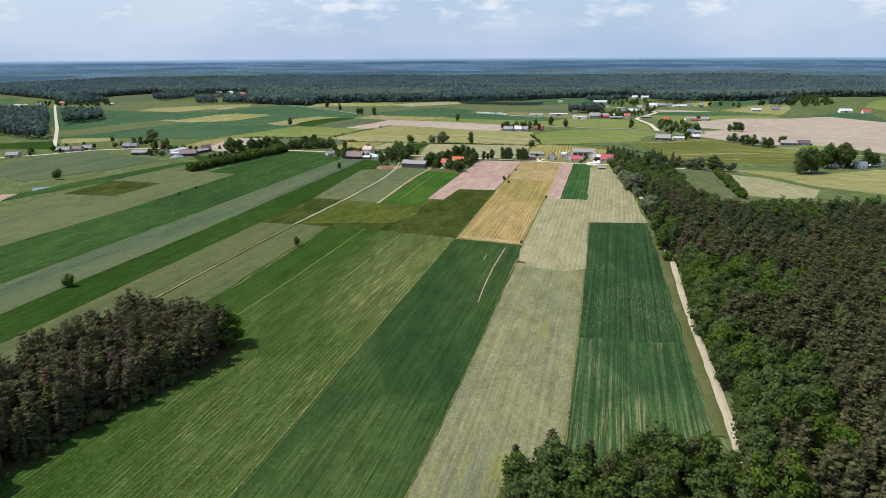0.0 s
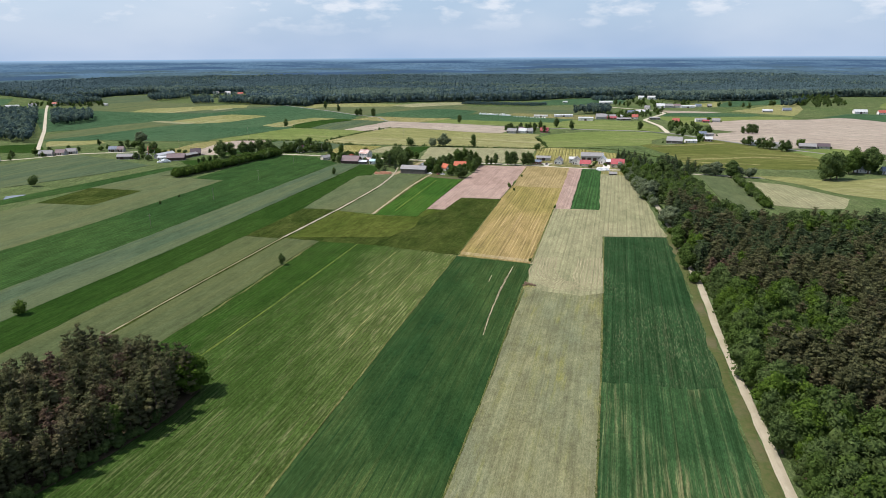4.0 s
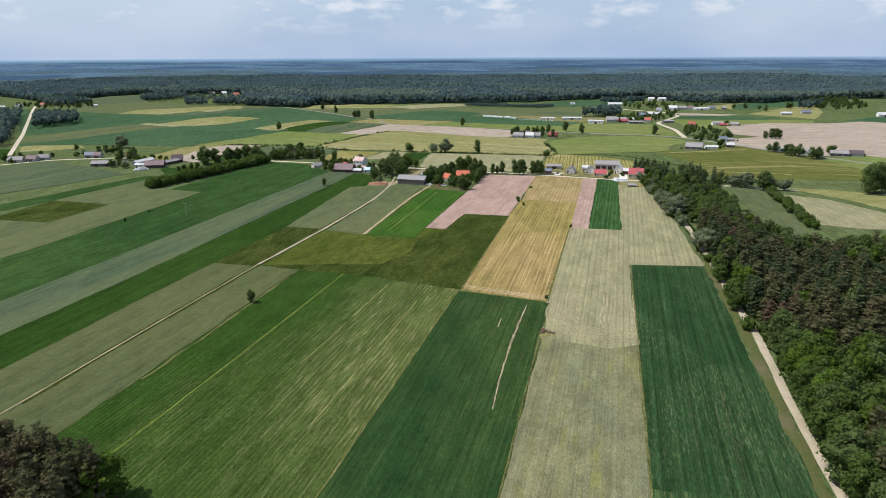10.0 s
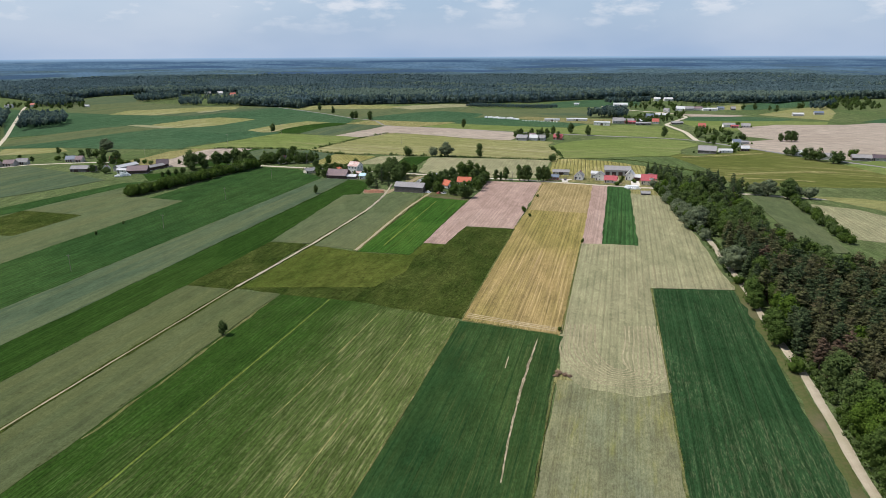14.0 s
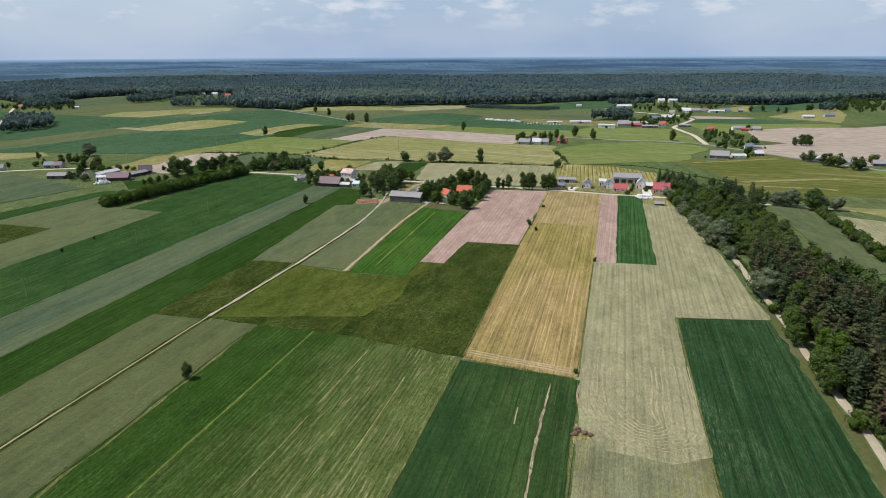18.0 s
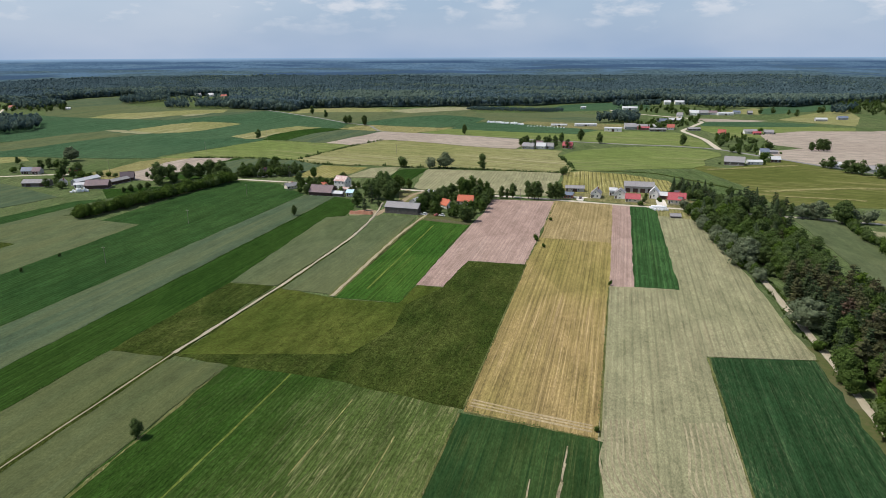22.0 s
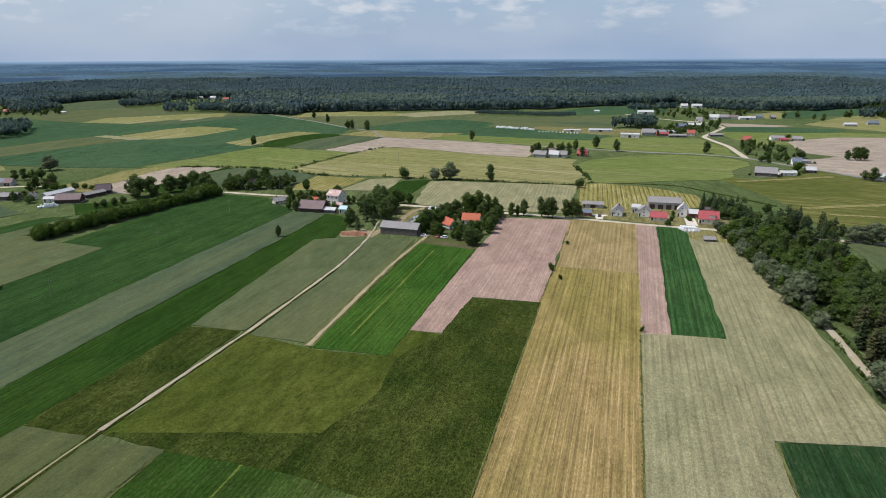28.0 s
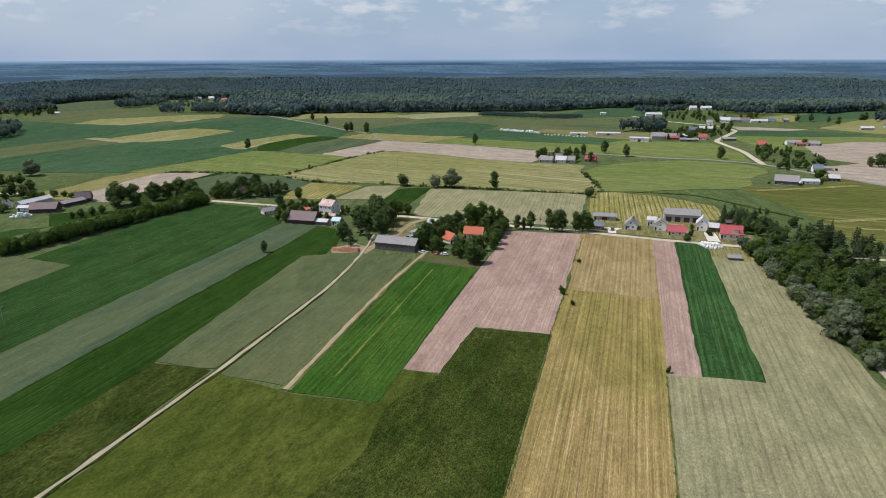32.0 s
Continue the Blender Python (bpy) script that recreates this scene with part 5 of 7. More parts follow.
for x, y, h, w in ((153, 517, 13, 1.15), (150, 497, 14, 1.2), (157, 506, 14, 1.2), (166, 586, 10.5, 1.0), (155, 531, 11, 1.1), (141.5, 421, 14.5, 1.3), (152, 503, 9.5, 1.0), (154, 522, 10, 1.0), (158, 548, 9, 1.0), (161, 575, 8, 1.0), (163, 592, 8.5, 0.9), (166, 606, 8.5, 0.9), (150, 487, 7, 0.9)):
    tree("willow", x, y, h, w, "willows along the track")
for x, y, h in ((176, 672, 14), (180, 668, 15), (184, 664, 13), (179, 660, 14), (188, 657, 15), (186, 672, 12), (190, 648, 13), (183, 652, 12), (196, 685, 7), (209, 696, 6), (193, 640, 11), (189, 632, 10), (200, 628, 12), (210, 618, 15), (214, 622, 16), (206, 630, 13), (222, 612, 15), (226, 606, 13), (217, 600, 14)):
    tree("dark_conifer" if h % 2 else "spruce", x, y, h * 0.85, 1.35, "conifers by the farm")
    tree("dark" if h > 12 else "dark_bush", x + 3.2, y - 2.2, h * 0.55, 1.0, "trees by the farm")
for x, y, h in ((184, 640, 8), (178, 645, 8), (196, 655, 7), (212, 660, 6), (216, 664, 6)):
    tree("dark", x, y, h, 1.1, "trees by the farm")

for x, y, h, kind in ((131, 379, 11, "oak"), (134.5, 386, 10, "oak"), (129, 372, 9, "oak"), (124, 346, 11, "oak"), (121.5, 338, 10, "oak"), (126, 352, 9, "oak"), (116.5, 318, 5, "bush"), (136, 402, 4, "bush"),
                      (147, 474, 6, "grey_bush"), (149, 480, 7, "oak"), (150, 494, 6, "bush"), (151, 512, 8, "oak"), (153, 530, 8, "oak"), (155, 538, 7, "grey_bush"), (157, 556, 8, "oak"), (158, 566, 7, "grey_bush"), (160, 584, 8, "oak"), (162, 600, 8, "oak"), (164, 611, 7, "grey_bush")):
    tree(kind, x, y, h, 1.15, "trees overhanging the track")

# undergrowth at the foot of the wood
for k in range(60):
    y = 168 + 160 * (k + rnd.random() * 0.8) / 60
    x = (72 + (y - 120) * 11 / 43 if y < 163 else 83 + (y - 163) * 8 / 35 if y < 198 else 91 + (y - 198) * 13 / 58 if y < 256 else 104 + (y - 256) * 16 / 62) + rnd.uniform(2.9, 4.2)
    tree(rnd.choice(("bush", "dark_bush", "dark_bush")), x, y, rnd.uniform(1.2, 3.4), 1.0, "bushes at the foot of the wood")

# hedge row beside the wide dark field
for k in range(46):
    t = k / 45
    for side in (0, 1):
        x = -228 + 56 * t + rnd.uniform(-1.5, 1.5) + side * (5 + 2 * t)
        y = 598 + 124 * t + rnd.uniform(-1.5, 1.5) - side * 1.5
        tree("bush" if rnd.random() < 0.85 else "dark_bush", x, y, rnd.uniform(5.5, 8.2), 1.05, "bushes of the hedge row")
for x, y, h in ((-221, 714, 15), (-215, 724, 12), (-204, 731, 12), (-197, 738, 11), (-189, 742, 13), (-179, 737, 13), (-172, 729, 10), (-218, 706, 8), (-210, 716, 8), (-229, 681, 5), (-225, 687, 5), (-221, 692, 5), (-233, 678, 4)):
    tree("dark", x, y, h * 1.15, 1.25, "trees by the hedge row")
# hedge on the far side of the small rye field
for k in range(26):
    t = k / 25
    tree("bush" if rnd.random() < 0.6 else "dark_bush", 246 - 24 * t + rnd.uniform(-2, 2), 572 - 108 * t, rnd.uniform(4, 6.5), 1.0, "bushes of the field hedge")
for x, y, h, kind in ((237, 588, 14, "willow"), (230, 592, 11, "willow"), (252, 579, 11, "willow"), (245, 576, 15, "dark"), (262, 578, 8, "grey_bush"), (322, 565, 23, "dark"), (316, 562, 22, "dark"),
                      (329, 568, 22, "dark"), (352, 590, 18, "oak"), (360, 596, 22, "oak"), (370, 592, 23, "dark"), (380, 600, 20, "oak"), (395, 596, 17, "dark"), (405, 600, 12, "oak"), (345, 600, 8, "bush")):
    tree(kind, x, y, h, 1.0 if h > 16 else 1.2, "trees of the eastern farm")

# single trees and bushes
for kind, x, y, h, w in (("dark", -77.4, 350, 6.0, 0.85), ("bush", -170, 286, 5.5, 1.0), ("dark", -89.5, 604, 7.0, 0.8), ("dark_bush", -326, 562, 8.0, 0.9), ("willow", 8, 783, 17, 1.0), ("poplar", 41, 776, 14, 1.2),
                         ("dark_bush", -191, 516, 2.0, 0.7), ("dark_bush", -195, 491, 2.6, 0.6), ("dark_bush", -29, 788, 9, 1.0), ("grey_bush", -6, 781, 9, 1.0), ("dark_bush", 108, 746, 7, 1.0), ("bush", 57, 543, 3.4, 0.8), ("bush", 59, 530, 2.2, 0.8), ("bush", 72, 588, 2.5, 0.7),
                         ("bush", 80, 470, 2.2, 0.7), ("bush", 47, 352, 2.0, 0.7), ("willow", -355, 832, 16, 1.1)):
    tree(kind, x, y, h, w)
for kind, x, y, h, w in (("dark", -106, 1150, 15, 0.9), ("dark", -131, 1176, 13, 1.0), ("dark", -137, 1178, 12, 1.0),
                         ("dark", -219, 1002, 12, 0.9), ("dark", 34, 1040, 13, 0.8), ("dark", 168, 970, 14, 0.9), ("dark", 185, 946, 13, 0.9), ("dark", 274, 930, 13, 1.0), ("oak", 144, 962, 11, 0.9),
                         ("poplar", -180, 1260, 14, 1.0), ("poplar", -215, 1330, 15, 1.0)):
    tree(kind, x, y, h, w)
for x, y, h in ((41, 318, 1.8), (42.6, 317.2, 1.5), (40, 316.6, 1.4), (44, 316, 1.3)):
    tree("brush", x, y, h * 0.6, 2.2, "", "heap of reddish dead brushwood in the field")
# row along the village road
for x, y, h in ((49, 655, 9), (53, 656, 7), (57, 656, 11), (68, 653, 13), (72, 651, 13), (75, 651, 13), (83, 650, 12), (87, 650, 13), (90, 649, 12)):
    tree("poplar", x - 1.5, y - 1, h, 1.1, "row of trees along the village road")
# trees of the middle farms
for x, y, h, kind in ((-46, 617, 10, "dark_conifer"), (-52, 628, 11, "dark"), (-42, 652, 15, "dark"), (-41, 688, 14, "dark"), (-36, 668, 17, "dark"), (-50, 672, 11, "dark_conifer"), (-44, 640, 14, "dark_conifer"), (-32, 645, 14, "dark"),
                      (-30, 660, 13, "dark"), (-28, 676, 14, "oak"), (-38, 630, 9, "dark_conifer"), (-54, 640, 10, "dark_conifer"), (-56, 650, 9, "dark_conifer"), (-48, 660, 13, "dark"), (-26, 692, 9, "oak"), (-20, 690, 8, "oak"),
                      ):
    tree(kind, x, y, h, 1.1, "trees round the farms")
for x, y, h, kind in ((-8, 612, 12, "oak"), (-5, 622, 13, "dark"), (0, 610, 8, "dark"), (1, 621, 9, "birch"), (6, 650, 10, "dark"), (2, 648, 9, "dark"), (12, 655, 11, "dark"), (20, 660, 14, "oak"), (26, 662, 15, "oak"),
                      (33, 660, 13, "birch"), (37, 657, 12, "birch"), (34, 636, 9, "dark"), (37, 644, 9, "dark"), (33, 622, 9, "dark"), (31, 612, 8, "oak"), (19, 586, 11, "dark"), (23, 588, 9, "dark"), (1, 604, 9, "birch"),
                      (10, 600, 5, "dark"), (15, 643, 8, "dark"), (6, 634, 9, "dark"), (-1, 634, 8, "oak"), (30, 650, 11, "dark"), (40, 651, 8, "oak"),
                      ):
    tree(kind, x, y, h, 1.1, "trees round the farms")
for x, y, h, kind in ((-109, 713, 9, "dark"), (-102, 738, 9, "oak"), (-93, 690, 8, "dark"), (-98, 700, 8, "oak"), (-88, 686, 7, "dark"), (-82, 680, 6, "oak"), (-78, 702, 8, "dark"), (-73, 708, 10, "dark"), (-94, 668, 8, "dark"),
                      (-86, 694, 8, "oak"), (-80, 690, 6, "dark"), (-75, 678, 5, "dark"), (-70, 676, 5, "oak"), (-115, 700, 5, "spruce"),
                      (-163, 741, 9, "dark"), (-156, 745, 10, "oak"), (-150, 760, 13, "dark"), (-142, 772, 13, "oak"), (-135, 752, 10, "dark"), (-128, 752, 8, "oak"), (-122, 756, 10, "dark"), (-146, 738, 8, "dark"), (-140, 742, 9, "oak"),
                      (145, 639, 4.5, "dark"), (150, 652, 4, "oak"), (139, 629, 3.5, "bush"), (156, 640, 3, "bush")):
    tree(kind, x, y, h, 1.1, "trees round the farms")
CLEAR = ((20, 627, 8), (9, 615, 6), (-13, 625, 7), (-21, 612, 14), (21, 636, 7), (10, 625, 6), (-12, 636, 8), (-4, 660, 6), (-22, 630, 8), (-20, 650, 8), (-20, 668, 8), (-71, 691, 9), (-83, 669, 12), (-70, 664, 7), (-61, 664, 6), (-66, 678, 7), (-86, 688, 6), (-111, 693, 9), (-37, 620, 5), (-47, 607, 9),
         (-148, 749, 7), (-133, 766, 10), (-272, 703, 13), (-286, 711, 9), (-272, 721, 13), (-254, 717, 10), (-257, 736, 9), (-326, 716, 12), (-313, 757, 7), (-299, 716, 7), (-270, 683, 10))


def clump(poly, gap, seed, low, high, kinds, group, wide=1.1):
    """Trees spread through an outline, clear of the buildings in it."""
    pick = random.Random(seed)
    for x, y in scatter(poly, gap, seed):
        if all(math.hypot(x - a, y - b) > r for a, b, r in CLEAR):
            tree(pick.choice(kinds), x, y, pick.uniform(low, high), wide, group)


clump([(-6, 608), (22, 584), (38, 626), (42, 652), (30, 664), (0, 660), (-6, 640)], 8.0, 62, 4.5, 9, ("dark", "oak", "birch", "oak"), "trees round the farms")
clump([(-104, 672), (-60, 668), (-58, 700), (-92, 716), (-106, 700)], 7.5, 63, 4, 8, ("dark", "oak"), "trees round the farms")
clump([(-168, 738), (-122, 742), (-118, 768), (-150, 782), (-166, 760)], 6.5, 64, 6, 11, ("dark", "oak"), "trees round the farms")
# trees of the western farm
for x, y, h, kind in ((-317, 747, 11, "dark"), (-311, 731, 8, "oak"), (-318, 751, 9, "birch"), (-305, 741, 9, "dark"), (-306, 752, 12, "dark"), (-297, 741, 6, "bush"), (-317, 768, 8, "oak"), (-288, 694, 6, "dark_bush"), (-303, 699, 8, "dark"), (-299, 706, 7, "dark"),
                      (-356, 783, 9, "dark"), (-349, 784, 10, "dark"), (-343, 786, 9, "oak"), (-338, 790, 10, "dark"), (-365, 770, 7, "oak"), (-372, 768, 5, "bush"), (-290, 738, 5, "bush"), (-284, 744, 5, "dark_bush"), (-277, 745, 4, "bush"), (-270, 742, 4, "dark_bush"),
                      (-400, 755, 8, "oak"), (-415, 745, 8, "dark"), (-425, 735, 9, "oak"), (-392, 760, 6, "dark"), (-440, 720, 8, "dark"), (-455, 640, 8, "dark_bush"), (-462, 650, 8, "dark_bush"), (-430, 700, 6, "oak"), (-410, 722, 6, "oak"), (-243, 742, 5, "dark"), (-238, 747, 6, "bush"), (-397, 815, 7, "dark")):
    tree(kind, x, y, h, 1.15, "trees of the western farm")
# trees of the northern farms and the far village
for k in range(14):
    tree("dark", rnd.uniform(92, 150), rnd.uniform(905, 960), rnd.uniform(7, 12), 1.0, "trees of the northern farm")
clump([(311, 965), (359, 1034), (369, 974), (378, 945), (335, 858), (286, 843), (309, 907)], 15.5, 70, 4, 9, ("dark", "oak", "birch", "dark_bush"), "trees of the north-eastern farms")
clump([(260, 1117), (303, 1162), (406, 1227), (368, 1142), (319, 1082), (269, 1076)], 15.0, 71, 5, 10, ("dark", "oak", "birch", "dark_bush"), "trees of the village green")
clump([(356, 1390), (436, 1457), (462, 1349), (520, 1400), (472, 1311), (405, 1293), (350, 1312)], 19.0, 72, 5, 11, ("dark", "oak", "dark", "birch"), "trees of the upper village")
clump([(-851, 1429), (-888, 1608), (-843, 1624), (-720, 1518), (-682, 1400), (-783, 1393)], 22.0, 73, 6, 11, ("dark", "oak", "dark", "birch"), "trees of the far western hamlet")
clump([(729, 1426), (833, 1569), (944, 1623), (790, 1324), (704, 1259), (696, 1317)], 19.0, 74, 6, 12, ("dark", "oak", "dark", "birch"), "trees of the far eastern farm")
for x, y in [(576, 1293), (572, 1259), (538, 1311), (641, 1320), (647, 1320), (704, 1316), (731, 1329), (560, 1313), (392, 882), (399, 881), (404, 881), (408, 881)]:
    tree("dark", x, y, 9.0 + (x * 7 + y) % 5, 1.1, "trees of the far fields")
for x, y, h in ((350, 773, 11), (351, 752, 11), (355, 749, 12), (358, 741, 13), (364, 727, 12), (374, 734, 11), (369, 728, 10), (347, 779, 8)):
    tree("dark", x, y, h, 1.3, "trees of the eastern road")

# woods of the middle distance
TINY = {
    "round": [((None, None), leaf_lobes([((0, 0, 5.5), (2.2, 2.2, 4.2)), ((0.7, 0.3, 8.0), (1.4, 1.4, 2.0)), ((-0.8, 0.4, 5.0), (1.6, 1.6, 3.0))], 30, 0.8, np.random.default_rng(s), ico=OCTA)) for s in (51, 52, 53)],
    "slim": [((None, None), leaf_lobes([((0, 0, 4.8), (1.5, 1.5, 4.6)), ((0, 0, 8.2), (0.8, 0.8, 2.2))], 26, 0.7, np.random.default_rng(s), ico=OCTA)) for s in (54, 55, 56)],
}
far_trees = []
WEST_WOOD = [(-484, 832), (-520, 842), (-593, 900), (-760, 900), (-950, 1250), (-722, 1250)]
WEST_WOOD2 = [(-572, 1033), (-545, 1094), (-595, 1195), (-676, 1215)]
VILLAGE_WOOD = [(226, 1155), (236, 1183), (279, 1160), (302, 1183), (300, 1215), (275, 1225)]
COPSES = ([(-680, 1628), (-711, 1710), (-676, 1728), (-644, 1802), (-601, 1692), (-616, 1597), (-642, 1569)], [(-523, 1466), (-560, 1590), (-519, 1567), (-474, 1466)], [(-462, 1466), (-497, 1580), (-340, 1540), (-268, 1388), (-316, 1419), (-396, 1453)],
          [(-789, 1450), (-739, 1452), (-800, 1590), (-903, 1600)], [(-763, 1502), (-728, 1515), (-772, 1560), (-790, 1550)], [(644, 1293), (668, 1293), (755, 1399), (696, 1368)], [(470, 1500), (505, 1420), (560, 1420), (555, 1480)], [(330, 1440), (420, 1470), (430, 1500), (330, 1480)])
for poly in COPSES:
    for x, y in scatter(poly, 8.5, int(poly[0][0])):
        far_trees.append(("round", rnd.choice((2, 4, 4)), x, y, rnd.uniform(9, 15), rnd.uniform(1.0, 1.4)))
for x, y in scatter([(47, 1403), (67, 1459), (151, 1413), (225, 1402), (217, 1360), (188, 1341), (145, 1360)], 6.0, 9):
    far_trees.append(("round", 4, x, y, rnd.uniform(4, 6), 1.4))
for poly, gap, seed in ((WEST_WOOD, 8.5, 1), (WEST_WOOD2, 8.0, 2), (VILLAGE_WOOD, 6.0, 3)):
    for x, y in scatter(poly, gap, seed):
        far_trees.append(("slim" if rnd.random() < 0.6 else "round", rnd.choice((2, 4, 2, 6)), x, y, rnd.uniform(12, 17), rnd.uniform(1.0, 1.5)))


for x, y in scatter([(-600, 1620), (-620, 1800), (-520, 1850), (-440, 1790), (-410, 1560)], 21.0, 12):
    if all(math.hypot(x - a, y - b) > 19 for a, b in ((-580, 1812), (-552, 1822), (-505, 1770))):
        far_trees.append((rnd.choice(("round", "slim")), rnd.choice((2, 3, 2, 4)), x, y, rnd.uniform(7, 12), rnd.uniform(1.1, 1.6)))
FRONT = [(-1500, 1900), (-1197, 1865), (-1000, 1700), (-874, 1570), (-853, 1640), (-834, 1766), (-797, 1844), (-749, 1843), (-677, 1764), (-640, 1840), (-520, 1870), (-440, 1810), (-408, 1500), (-396, 1455), (-316, 1420), (-264, 1390), (-258, 1455),
         (-157, 1473), (58, 1496), (199, 1508), (243, 1547), (436, 1617), (463, 1633), (505, 1506), (555, 1480), (609, 1456), (668, 1455), (733, 1491), (807, 1516), (897, 1562), (1050, 1560), (1500, 1700)]
FRONT_BEARING = [math.atan2(x, y - 140) for x, y in FRONT]
FRONT_REACH = [math.hypot(x, y - 140) for x, y in FRONT]


def wood_edge(a):
    """Distance of the far wood's front from the middle of the walk, by direction."""
    return float(np.interp(a, FRONT_BEARING, FRONT_REACH)) + 7 * math.sin(a * 131.0)


for k in range(1500):
    a = -0.85 + 1.7 * (k + rnd.random()) / 1500
    r = wood_edge(a) + abs(rnd.gauss(0, 22))
    far_trees.append(("round" if rnd.random() < 0.6 else "slim", rnd.choice((2, 4, 2, 6)), r * math.sin(a), 140 + r * math.cos(a), rnd.uniform(11, 19), rnd.uniform(1.0, 1.5)))
for k in range(1100):
    a = -0.8 + 1.6 * (k + rnd.random()) / 1100
    r = wood_edge(a) - rnd.uniform(-6, 4)
    far_trees.append(("round", rnd.choice((2, 3, 1)), r * math.sin(a), 140 + r * math.cos(a), rnd.uniform(3, 7), rnd.uniform(1.2, 1.9)))
# leaf colours with the haze of distance mixed in
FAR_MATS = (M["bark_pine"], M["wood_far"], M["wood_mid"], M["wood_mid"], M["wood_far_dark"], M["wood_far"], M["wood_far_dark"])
wood("far_woods", "dark mixed woods beyond the fields, tinted with haze", far_trees, TINY, FAR_MATS)

# closed canopy behind the front of the far wood: simple crowns past counting
rng = np.random.default_rng(17)
count = 76000
ang = rng.uniform(-0.8, 0.8, count)
front = np.array([wood_edge(q) for q in ang])
dist = front + 6 + (2620 - front) * rng.uniform(0, 1, count) ** 1.25
px, py = dist * np.sin(ang), 140 + dist * np.cos(ang)


def stand_at(x, y):
    """Age and kind of the trees: even stands with fairly sharp limits."""
    return math.tanh(2.2 * noise.noise(Vector((x * 0.0032, y * 0.0055, 2.0)))) * 0.6 + 0.35 * noise.noise(Vector((x * 0.013, y * 0.013, 5.0)))


stand = np.array([stand_at(x, y) for x, y in zip(px, py)])
high = 12.5 + 4.5 * stand + rng.normal(scale=1.5, size=count)
wide = np.clip(rng.lognormal(1.02, 0.3, count), 1.5, 5.5)
crown = OCTA[0][None] * np.stack([wide, wide, wide * 0.75], 1)[:, None, :]
crown = crown * (1.0 + rng.uniform(-0.25, 0.25, crown.shape))
crown[:, 5, 2] = -10.0
crown = crown + np.stack([px, py, np.array([hill(x, y) for x, y in zip(px, py)]) + high - wide * 0.6], 1)[:, None, :]
tris = (np.arange(count)[:, None, None] * 6 + OCTA[1][None]).reshape(-1, 3)
# stands differ in tone; farther crowns step to wood_far, the bluest haze colour
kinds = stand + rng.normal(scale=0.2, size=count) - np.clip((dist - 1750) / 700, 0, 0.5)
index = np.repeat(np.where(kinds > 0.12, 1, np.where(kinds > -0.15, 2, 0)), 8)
# the leaf mass under the tops, which closes the gaps between them
around, steps_out = 400, 44
sheet = []
for j in range(steps_out + 1):
    for k in range(around + 1):
        a = -0.8 + 1.6 * k / around
        r = wood_edge(a) + 12 + (2660 - wood_edge(a)) * j / steps_out
        x, y = r * math.sin(a), 140 + r * math.cos(a)
        sheet.append((x, y, hill(x, y) + 9.6 + 4.5 * stand_at(x, y)))
base = len(crown) * 6
cells = np.array([(j * (around + 1) + k, j * (around + 1) + k + 1, (j + 1) * (around + 1) + k + 1, (j + 1) * (around + 1) + k) for j in range(steps_out) for k in range(around)]) + base
tris = np.concatenate([tris, cells[:, [0, 2, 1]], cells[:, [0, 3, 2]]])
index = np.concatenate([index, np.full(2 * len(cells), 0)])
crown = np.concatenate([crown.reshape(-1, 3), np.array(sheet)])
tagged(new("far_canopy", big_mesh("far_canopy", crown, tris, (M["wood_far"], M["wood_mid"], M["wood_far_dark"]), index)), "unbroken dark canopy of distant woodland, tinted with haze", "wood", kind="stuff")

# trees of a kind past counting, farthest ones last
if spare_trees:
    spare_mats = [M["bark"]] + [M[v[1]] for v in KINDS.values()]
    order = list(KINDS)
    wood("scattered_trees", "many more broadleaf trees and pines", [(q[0], 1 + order.index(q[1]), *q[2:]) for q in spare_trees], LITE, spare_mats)


# ---- weeds along the field edges and the track ----
def weeds(lines, gap, spread, size, label, material, z=0.1, seed=1):
    """Ragged tufts along lines, past counting, as one mesh."""
    rng = np.random.default_rng(seed)
    at = []
    for line in lines:
        for (x0, y0), (x1, y1) in zip(line, line[1:]):
            n = int(math.hypot(x1 - x0, y1 - y0) / gap)
            t = rng.random(n)
            keep = np.array([noise.noise(Vector(((x0 + (x1 - x0) * q) * 0.09, (y0 + (y1 - y0) * q) * 0.09, seed))) for q in t]) > -0.15 + rng.normal(scale=0.15, size=n)
            at.append(np.stack([x0 + (x1 - x0) * t, y0 + (y1 - y0) * t], 1)[keep])
    at = np.concatenate(at)
    at = at + rng.normal(scale=spread, size=at.shape)
    n = len(at)
    base = np.column_stack([at, np.full(n, z)])
    s = size * rng.uniform(0.5, 1.5, (n, 1)) * np.where(rng.random((n, 1)) < 0.08, 1.7, 1.0)
    tris = []
    for k in range(4):
        a = rng.uniform(0, 6.28, n)
        out = np.column_stack([np.cos(a), np.sin(a), np.zeros(n)])
        side = np.column_stack([-np.sin(a), np.cos(a), np.zeros(n)])
        tris.append(np.stack([base - side * s * 0.35, base + side * s * 0.35, base + out * s * 0.55 + np.column_stack([np.zeros((n, 2)), s[:, 0] * rng.uniform(0.6, 1.1, n)])], 1))
    v = np.concatenate(tris).reshape(-1, 3)
    f = np.arange(len(v)).reshape(-1, 3)
    return tagged(new("weeds", big_mesh("weeds", v, f, (M[material],), np.zeros(len(f)))), label, "weeds", kind="stuff")


